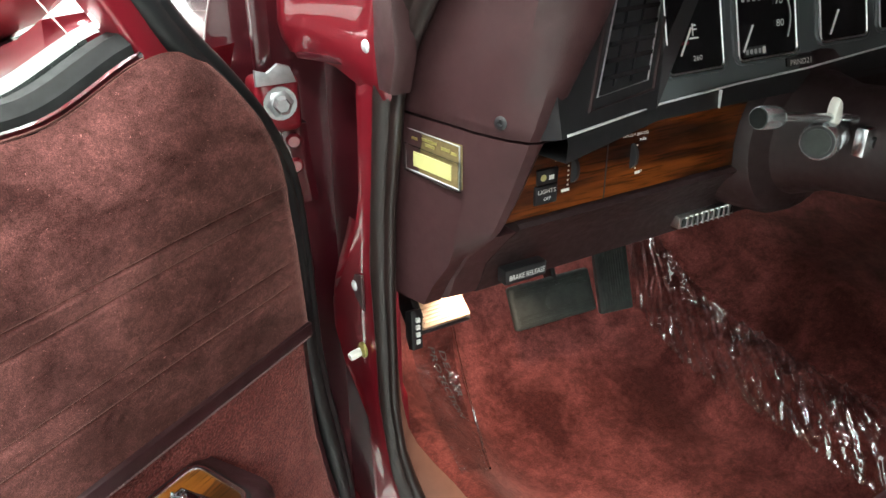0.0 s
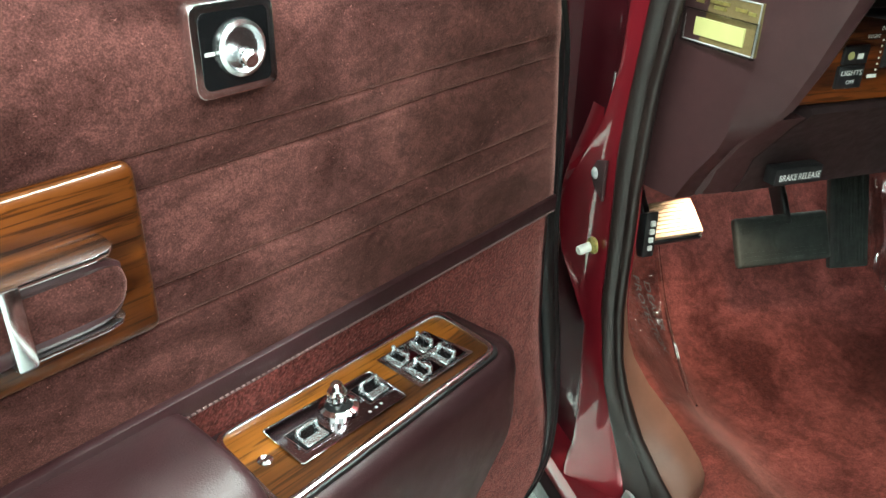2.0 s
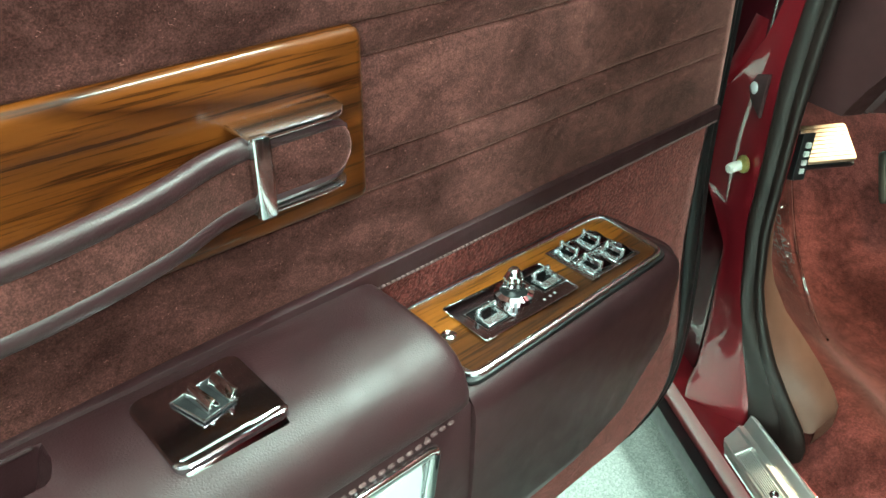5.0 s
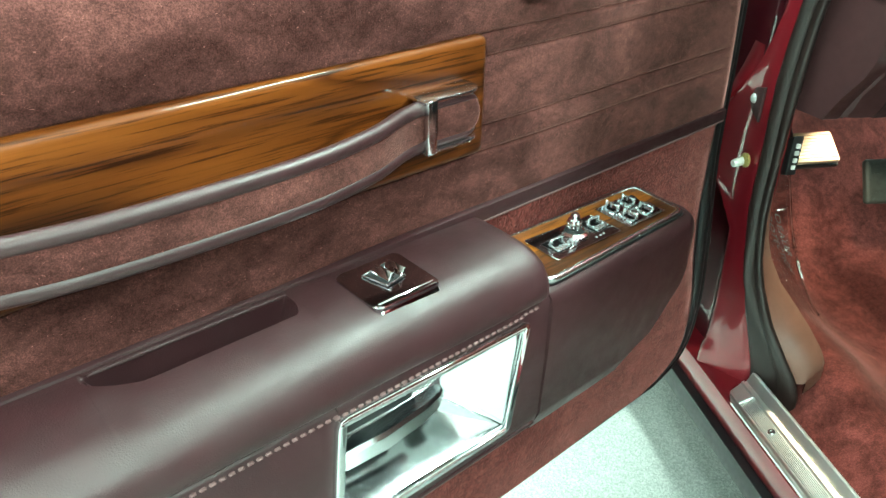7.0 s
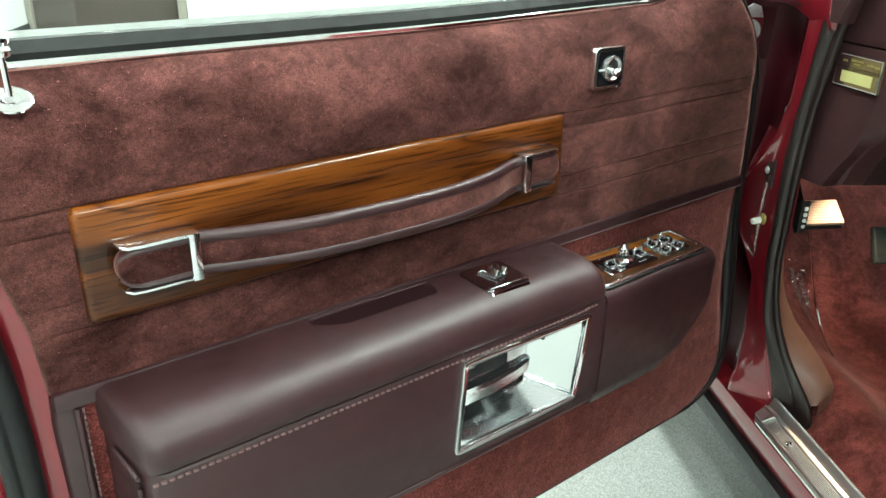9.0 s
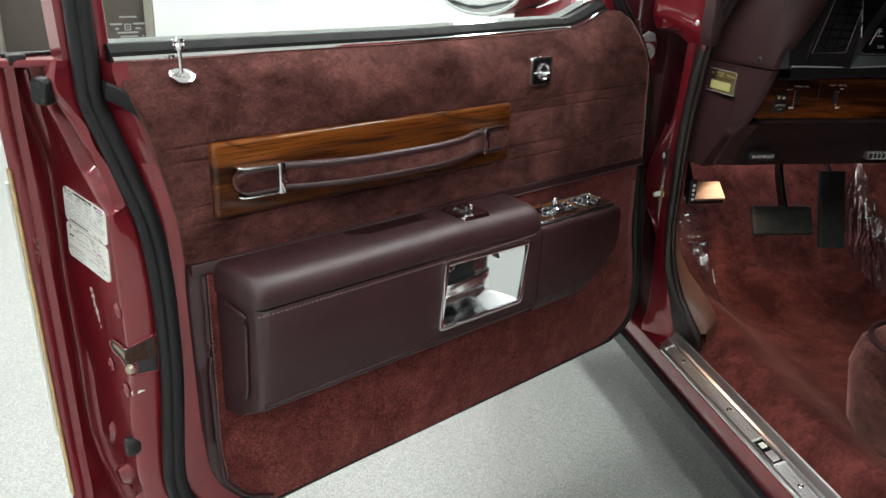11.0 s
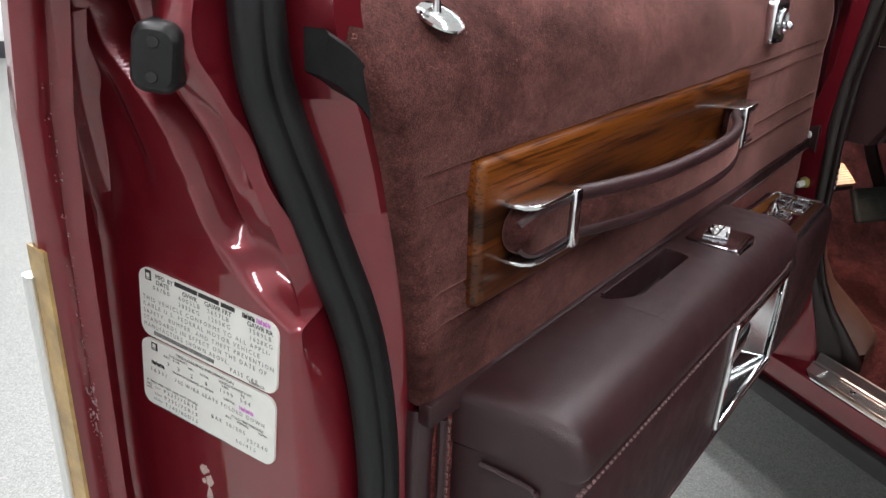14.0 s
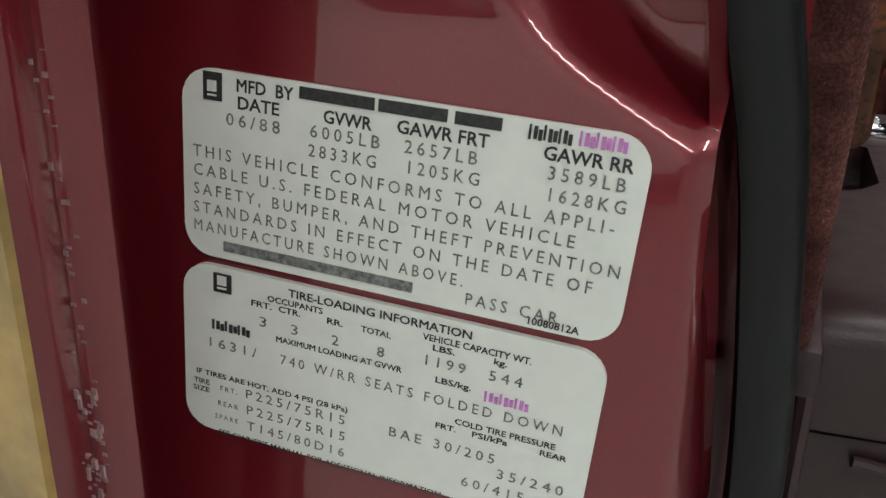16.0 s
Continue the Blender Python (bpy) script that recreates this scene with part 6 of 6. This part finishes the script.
part("cluster_skirt", loft([[Vector((a, b + 0.0012, z - 0.0008)), Vector((a, b - 0.0015, z - 0.006)), Vector((a, min(b, -0.0600) - 0.0012, 0.9440)), Vector((a, -0.040, 0.9385))] for a, b, z in ((0.090, -0.1115, 0.9680), (0.2480, -0.0605, 0.9600), (0.362, -0.0575, 0.9645), (0.483, -0.0570, 0.9672), (0.620, -0.0550, 0.9745), (0.80, -0.0530, 0.983))]), BLACK, dash, "black strip under the gauges")
part("line_tick", box((0.3347, -0.0636, 0.9440), (0.3357, -0.0600, 0.9630)), DULLZINC, dash)
lsw = part("light_switch", box((0.119, -0.0375, 0.872), (0.146, -0.033, 0.8915), 0.001), BLACK, ws, "black headlamp switch")
def BODY_TEXT(a, z, b):
    return Matrix.Translation((a, b, z)) @ Matrix.Rotation(math.pi / 2, 4, "X")


def dash_text(text, a, z, b, size, width, parent, mat=WHITEPRINT):
    ob = lettering(text, size, mat, parent, BODY_TEXT(a, z, b), width=width)
    return ob


dash_text("LIGHTS", 0.1215, 0.8835, -0.0378, 0.006, 0.0215, lsw)
dash_text("OFF", 0.1285, 0.8760, -0.0378, 0.005, 0.009, lsw)
park = part("park_switch", box((0.121, -0.0375, 0.8925), (0.146, -0.033, 0.9080), 0.001), BLACK, ws, "black parking light switch")
part("park_symbol", lathe([(0.0035, 0), (0.0035, 0.0004)], (0.1275, -0.0376, 0.900), (0, -1, 0), 10), YELLOW, park)
part("park_symbol", box((0.1345, -0.0379, 0.897), (0.1405, -0.0375, 0.9015)), WHITEPRINT, park)
for a, title in ((0.167, "INTERIOR LIGHTS"), (0.246, "TWILIGHT SENTINEL")):
    wheel = part("thumbwheel", lathe([(0.014, -0.003), (0.0155, -0.002), (0.0155, 0.002), (0.014, 0.003)], (a, -0.027, 0.900), (1, 0, 0), 20), BLACK, ws, "black ribbed thumbwheel")
    bm = bmesh.new()
    for k in range(6):
        box((a + (0.005 if a > 0.2 else -0.007), -0.0350, 0.885 + 0.005 * k), (a + (0.0065 if a > 0.2 else -0.0055), -0.0346, 0.8865 + 0.005 * k), 0, bm=bm)
    box((a + (0.006 if a > 0.2 else -0.014), -0.0350, 0.879), (a + (0.013 if a > 0.2 else -0.004), -0.0346, 0.882), 0, bm=bm)
    part("scale_marks", bm, WHITEPRINT, wheel)
dash_text("INTERIOR LIGHTS", 0.1560, 0.9190, -0.0348, 0.0046, 0.031, ws)
for text, a, z, size, width in (("TWILIGHT SENTINEL", 0.2300, 0.9215, 0.0042, 0.036), ("MAX", 0.2545, 0.9150, 0.0040, 0.0085), ("OFF", 0.2545, 0.8795, 0.0040, 0.0075), ("BRIGHT", 0.1430, 0.9130, 0.0040, 0.0130)):
    dash_text(text, a, z, -0.0348, size, width, ws)

# gauge cluster, with the air vent on a wing turned towards the driver
cl = part("instrument_panel", prism([(-0.0562, 0.9570), (-0.048, 0.951), (0.02, 1.12), (-0.0120, 1.12)], "x", 0.242, 1.1, 0.002), CLUSTER, dash, "dark gauge panel with grey reflection in its colour")


def panel_pt(a, h, out=0.0):
    """A point on the leaning gauge panel, h up from its foot."""
    return Vector((a, -0.0585 + 0.26 * h - out, 0.951 + 0.966 * h - out * 0.26))


def panel_quad(a0, h0, a1, h1, out, r=0.006):
    return [panel_pt((a0 + a1) / 2 + p, (h0 + h1) / 2 + q, out) for p, q in rrect(a1 - a0, h1 - h0, r, 3)]


WING0, WINGU = Vector((0.085, -0.1105, 0.9670)), Vector((0.959, 0.281, -0.040))
WINGN = Vector((0.282, -0.926, 0.249))


def wing_pt(k, h, out=0.0):
    """A point on the turned wing: k along from its outer end, h up the lean."""
    return WING0 + WINGU * k + Vector((0, 0.26, 0.966)) * h + WINGN * out


def wing_quad(pts, out):
    return [wing_pt(k, h, out) for k, h in pts]


face = ((0.0, -0.002), (0.164, -0.002), (0.228, 0.145), (0.0, 0.145))
vent = part("side_vent", loft([wing_quad(face, o) for o in (-0.030, 0.0)], True, True), BLACK, dash, "black turned air vent panel")
turned = [wing_pt(0.162, -0.002, 0.0005), panel_pt(0.338, 0.145, 0.007), wing_pt(0.226, 0.145, 0.0005)]
part("vent_return", loft([[q - WINGN * 0.02 for q in turned], turned], True, True), BLACK, vent)
rim = ((0.0580, 0.0240), (0.1480, 0.0270), (0.2050, 0.1350), (0.1230, 0.1350))
part("vent_frame", sweep(wing_quad(rim, 0.0008), rrect(0.0018, 0.0018, 0.0005, 1), (0, -1, 0.3), closed=True), STEEL, vent, "thin bright vent frame")
part("vent_bezel", sweep(wing_quad(((0.044, 0.014), (0.157, 0.017), (0.222, 0.145), (0.114, 0.145)), 0.0), rrect(0.004, 0.005, 0.001, 1), (0, -1, 0.3), closed=True), DASHDARK, vent)
for k in range(7):
    h = 0.036 + 0.014 * k
    left, right = 0.062 + (h - 0.024) * 0.586, 0.146 + (h - 0.027) * 0.528
    part("vent_slat", loft([[wing_pt(u, v, o) for u, v in ((left, h), (right, h), (right + 0.002, h + 0.004), (left + 0.002, h + 0.004))] for o in (0.0, 0.0022)], True, True), GLOSSBLACK, vent)
for k in (0.085, 0.115):
    part("vent_vane", loft([[wing_pt(u, v, o) for u, v in ((k, 0.030), (k + 0.002, 0.030), (k + 0.058, 0.130), (k + 0.056, 0.130))] for o in (0.0, 0.0016)], True, True), GLOSSBLACK, vent)
for a0, a1, h0, na, nh in ((0.267, 0.346, 0.035, 0.285, 0.052), (0.370, 0.464, 0.037, 0.377, 0.046), (0.507, 0.594, 0.043, 0.524, 0.050), (0.620, 0.70, 0.046, 0.640, 0.055)):
    g = part("gauge", loft([panel_quad(a0, h0, a1, 0.150, o) for o in (0.0, 0.0022)], True, True), GLOSSBLACK, cl, "black gauge window")
    part("gauge_rim", sweep(panel_quad(a0, h0, a1, 0.150, 0.0028), rrect(0.0020, 0.0016, 0.0005, 1), closed=True), STEEL, g, "thin bright rim")
    part("gauge_surround", sweep(panel_quad(a0 - 0.004, h0 - 0.004, a1 + 0.004, 0.154, 0.0008, 0.009), rrect(0.0060, 0.0034, 0.0014, 2), closed=True), CLUSTER, g)
    part("needle", sweep([panel_pt(na, nh, 0.0032), panel_pt(na + 0.016, nh + 0.026, 0.0032)], circle(0.0011, 6)), WHITEPRINT, g, "white needle")
bm = bmesh.new()
for k in range(5):
    loft([panel_quad(0.378 + 0.0085 * k, 0.096, 0.382 + 0.0085 * k, 0.112, o, 0.0008) for o in (0.0022, 0.0030)], True, True, bm)
part("speed_marks", bm, LEGEND, cl)
part("speed_arc", sweep([panel_pt(0.449 + 0.006 * math.sin(k / 9 * math.pi), 0.055 + 0.045 * k / 9, 0.0032) for k in range(10)], circle(0.0007, 6)), LEGEND, cl)
bm = bmesh.new()
for a, h, w, t in ((0.2985, 0.0665, 0.0130, 0.0016), (0.3030, 0.0695, 0.0016, 0.0120), (0.3045, 0.0750, 0.0050, 0.0014), (0.3045, 0.0790, 0.0040, 0.0014)):
    loft([panel_quad(a, h, a + w, h + t, o, 0.0003) for o in (0.0022, 0.0028)], True, True, bm)
part("temperature_symbol", bm, WHITEPRINT, cl)
part("hot_mark", loft([panel_quad(0.285, 0.062, 0.297, 0.0645, o, 0.0005) for o in (0.0022, 0.0028)], True, True), PAINT, cl, "red hot mark")


def panel_text(text, a, h, size, width, parent):
    lean = math.atan2(0.966, 0.26)
    return lettering(text, size, WHITEPRINT, parent, Matrix.Translation(panel_pt(a, h, 0.0045)) @ Matrix.Rotation(lean, 4, "X"), width=width)


panel_text("80", 0.429, 0.068, 0.0105, 0.0125, cl)
panel_text("70", 0.428, 0.091, 0.0105, 0.0125, cl)
panel_text("260", 0.300, 0.046, 0.0075, 0.0130, cl)
od = part("odometer", loft([panel_quad(0.378, 0.040, 0.413, 0.0495, o, 0.001) for o in (0.0022, 0.0030)], True, True), BLACK, cl, "odometer window")
bm = bmesh.new()
for k in range(4):
    loft([panel_quad(0.3805 + 0.0066 * k, 0.0425, 0.3845 + 0.0066 * k, 0.0475, o, 0.0008) for o in (0.0030, 0.0034)], True, True, bm)
part("odometer_digits", bm, LEGEND, od)
part("tenths_wheel", loft([panel_quad(0.4068, 0.0415, 0.4115, 0.0485, o, 0.0006) for o in (0.0030, 0.0034)], True, True), NYLON, od)
shift = part("shift_indicator", loft([panel_quad(0.447, 0.0215, 0.492, 0.0325, o, 0.001) for o in (0.0, 0.0022)], True, True), BLACK, cl)
panel_text("PRND21", 0.4495, 0.0240, 0.0085, 0.036, shift)

# lower air slot, column and stalk
slot = part("lower_vent", box((0.388, 0.012, 0.764), (0.487, 0.030, 0.780), 0.001), STEEL, dash, "bright lower air slot")
part("slot_dark", box((0.391, 0.0105, 0.767), (0.484, 0.0125, 0.777)), BLACK, slot)
for k in range(9):
    part("slot_bar", box((0.3985 + 0.0095 * k, 0.0085, 0.765), (0.4000 + 0.0095 * k, 0.0120, 0.779)), STEEL, slot)
col = thing("steering_column", (0.47, 0.0, 0.80), "dark maroon steering column with chrome stalk", "steering column", BODY)
rows = []
for b, r in ((0.05, 0.105), (-0.035, 0.105), (-0.05, 0.098), (-0.06, 0.075), (-0.10, 0.062), (-0.22, 0.060), (-0.26, 0.055)):
    rows.append([Vector((0.51 + r * math.cos(t), b, 0.880 - 0.12 * b + r * math.sin(t))) for t in [2 * math.pi * i / 28 for i in range(28)]])
part("column_shroud", loft(rows, True, True), DASHDARK, col, "dark maroon column shroud")
st = part("turn_stalk", sweep([(0.452, -0.142, 0.9340), (0.420, -0.145, 0.9410), (0.300, -0.147, 0.9600)], circle(0.0046, 10)), SWITCHCHROME, col, "chrome turn signal stalk")
part("stalk_knob", lathe([(0.0060, -0.006), (0.0100, -0.002), (0.0112, 0.004), (0.0114, 0.022), (0.0106, 0.0255)], (0.312, -0.147, 0.9585), (-0.985, 0.02, 0.10), 20), SWITCHCHROME, st, "chrome stalk end")
part("stalk_cap", lathe([(0.0098, 0.0255), (0.0094, 0.0266), (0.005, 0.0270)], (0.312, -0.147, 0.9585), (-0.985, 0.02, 0.10), 20), BELTRUBBER, st, "dark rubber cap")
KA, KD = Vector((0.404, -0.140, 0.9190)), Vector((-0.93, -0.30, 0.08))
kn = part("tilt_knob", lathe([(0.0125, -0.050), (0.0165, -0.042), (0.0165, -0.020), (0.0150, -0.016), (0.0150, -0.010), (0.0195, -0.006), (0.0200, 0.004), (0.0190, 0.014), (0.0170, 0.0165)], KA, KD, 24), SWITCHCHROME, col, "chrome column knob with dark face")
part("knob_ring", lathe([(0.0168, 0.0160), (0.0165, 0.0178), (0.0140, 0.0178)], KA, KD, 24), BLACK, kn)
part("knob_face", lathe([(0.0138, 0.0165), (0.0134, 0.0190), (0.006, 0.0196)], KA, KD, 24), PEDAL, kn, "grey-green knob face")
for k in range(5):
    part("knob_mark", box((-0.0018, -0.0006, 0.0160), (0.0018, 0.0006, 0.0172), m=Matrix.Translation(KA - KD * (0.024 + 0.0035 * (k % 2))) @ Matrix.Rotation(1.1 + 0.42 * k, 4, KD) @ pose(0, 0, 0, 0, 12, 0)), WHITEPRINT, kn)
part("tilt_lever", prism([(0.3985, 0.940), (0.4085, 0.936), (0.4125, 0.943), (0.4090, 0.958), (0.4035, 0.964), (0.4000, 0.957)], "y", -0.152, -0.140, 0.003), NYLON, col, "white plastic lever")
part("key_lock", box((0.440, -0.165, 0.898), (0.474, -0.150, 0.930), 0.004), SATIN, col, "dull metal lock housing")
part("key_slot", lathe([(0.0085, 0), (0.0080, 0.004), (0.004, 0.005)], (0.457, -0.165, 0.913), (-0.2, -1, 0.1), 16), BLACK, col)

# brake release handle, pedals
rel = thing("brake_release", (0.14, 0.01, 0.762), "black parking brake release handle lettered in white", "handle", BODY)
part("handle", box((0.113, -0.002, 0.769), (0.168, 0.014, 0.7865), 0.002), BLACK, rel)
lettering("BRAKE RELEASE", 0.0090, WHITEPRINT, rel, BODY_TEXT(0.1175, 0.7740, -0.0024), width=0.047)
part("bracket", box((0.126, 0.012, 0.762), (0.150, 0.10, 0.782), 0.002), BLACK, rel)
pb = thing("parking_brake_pedal", (0.13, 0.16, 0.60), "black parking brake pedal with cream ribbed pad", "pedal", BODY)
PADM = pose(0.128, 0.172, 0.652, 38, 0, 0)
part("pad", box((-0.030, -0.024, -0.004), (0.044, 0.024, 0.006), 0.004, 2, m=PADM), WARMPAD, pb, "cream ribbed rubber pad")
for k in range(8):
    part("pad_rib", box((-0.026, -0.018 + 0.005 * k, 0.0055), (0.040, -0.0155 + 0.005 * k, 0.0075), 0, m=PADM), WARMPAD, pb)
part("pad_back", box((-0.033, -0.026, -0.012), (0.046, 0.026, -0.004), 0.002, m=PADM), BLACK, pb)
part("arm", sweep(curve([(0.098, 0.170, 0.64), (0.090, 0.20, 0.70), (0.085, 0.26, 0.80)], 4), rrect(0.012, 0.03, 0.003)), BLACK, pb)
hr = part("hood_release", prism([(0.112, 0.698), (0.128, 0.690), (0.128, 0.655), (0.120, 0.640), (0.110, 0.644)], "x", 0.060, 0.075, 0.002), BLACK, pb, "black release lever")
for k in range(4):
    part("lever_mark", box((0.0655, 0.1085, 0.652 + 0.010 * k), (0.0705, 0.1125, 0.6575 + 0.010 * k)), WHITEPRINT, hr)
bp = thing("brake_pedal", (0.40, 0.26, 0.50), "black rubber brake pedal with worn ribs", "pedal", BODY)
BPM = pose(0.398, 0.256, 0.546, 62, 0, -4)
part("pad", box((-0.078, -0.036, -0.007), (0.078, 0.036, 0.007), 0.006, 3, m=BPM), PEDAL, bp)
for k in range(3):
    part("rib", box((-0.070, 0.013 + 0.006 * k, 0.006), (0.070, 0.0155 + 0.006 * k, 0.0085), 0, m=BPM), PEDAL, bp)
    part("rib", box((-0.070, -0.029 + 0.006 * k, 0.006), (0.070, -0.0265 + 0.006 * k, 0.0085), 0, m=BPM), PEDAL, bp)
part("boss", lathe([(0.017, 0), (0.017, 0.002), (0.012, 0.003), (0.006, 0.0015)], BPM @ Vector((0, -0.002, 0.0065)), BPM.to_3x3() @ Vector((0, 0, 1)), 20), PEDAL, bp)
part("arm", sweep(curve([(0.41, 0.27, 0.56), (0.42, 0.34, 0.66), (0.43, 0.38, 0.80)], 4), rrect(0.010, 0.03, 0.003)), BLACK, bp)
gp = thing("accelerator_pedal", (0.59, 0.29, 0.42), "long ribbed black rubber accelerator pedal", "pedal", BODY)
GPM = pose(0.578, 0.318, 0.548, 68, 0, -10)
part("pad", box((-0.034, -0.098, -0.006), (0.034, 0.10, 0.006), 0.004, 2, m=GPM), PEDAL, gp)
for k in range(11):
    part("rib", box((-0.026 + 0.005 * k, -0.09, 0.0055), (-0.0235 + 0.005 * k, 0.095, 0.0075), 0, m=GPM), PEDAL, gp)
part("arm", sweep([(0.59, 0.34, 0.60), (0.60, 0.48, 0.74)], circle(0.006, 8)), BLACK, gp)

# protective films and lettering
strip = film(((0.215, 0.45), (0.125, 0.10), (0.180, 0.11), (0.305, 0.44)), 0.004, "clear_protective_sheet", "crinkled clear plastic sheet on the carpet edge", 1.7, 0.15)
film(((0.642, 0.36), (0.632, -0.50), (0.684, -0.50), (0.730, 0.44)), 0.004, "clear_protective_sheet", "crinkled clear plastic sheet over the tunnel side", 5.1, 1.1)

# print along the sill-side sheet
for text, a, b, z, w in (("DEALER", 0.239, 0.349, 0.395, 0.078), ("PROTECTION", 0.221, 0.354, 0.395, 0.130)):
    m = Matrix.Translation((a, b, z)) @ Matrix.Rotation(radians(-98), 4, "Z")
    word = lettering(text, 0.0155, INK, strip, m, "print", w)
    for v in word.data.vertices:
        v.co.z = carpet_z(v.co.x, v.co.y) + 0.0160
edge = [Vector((a, b, carpet_z(a, b) + 0.009)) for a, b, _ in curve([(0.305, 0.44, 0), (0.275, 0.34, 0), (0.243, 0.245, 0), (0.208, 0.168, 0), (0.180, 0.11, 0)], 6)]
part("sheet_edge", sweep(curve(edge, 2), circle(0.0016, 6)), GLASS, strip, "folded clear edge")

# front seat
seat = thing("front_seat", (0.55, -0.63, 0.34), "burgundy velour front seat cushion", "seat", BODY)
rows = []
for z, g in ((0.36, -0.02), (0.40, 0.0), (0.50, 0.012), (0.545, 0.006), (0.565, -0.012), (0.572, -0.04)):
    rows.append([Vector((0.525 + p, -0.650 + q, z - 0.015)) for p, q in rrect(0.70 + 2 * g, 0.74 + 2 * g, 0.09, 6)])
part("cushion", loft(rows, True, True), VELOUR, seat, "rounded velour cushion", 60)
part("cushion_piping", sweep([Vector((0.525 + p, -0.650 + q, 0.548)) for p, q in rrect(0.70 - 0.010, 0.74 - 0.010, 0.085, 6)], circle(0.005, 8), closed=True), LEATHER, seat)
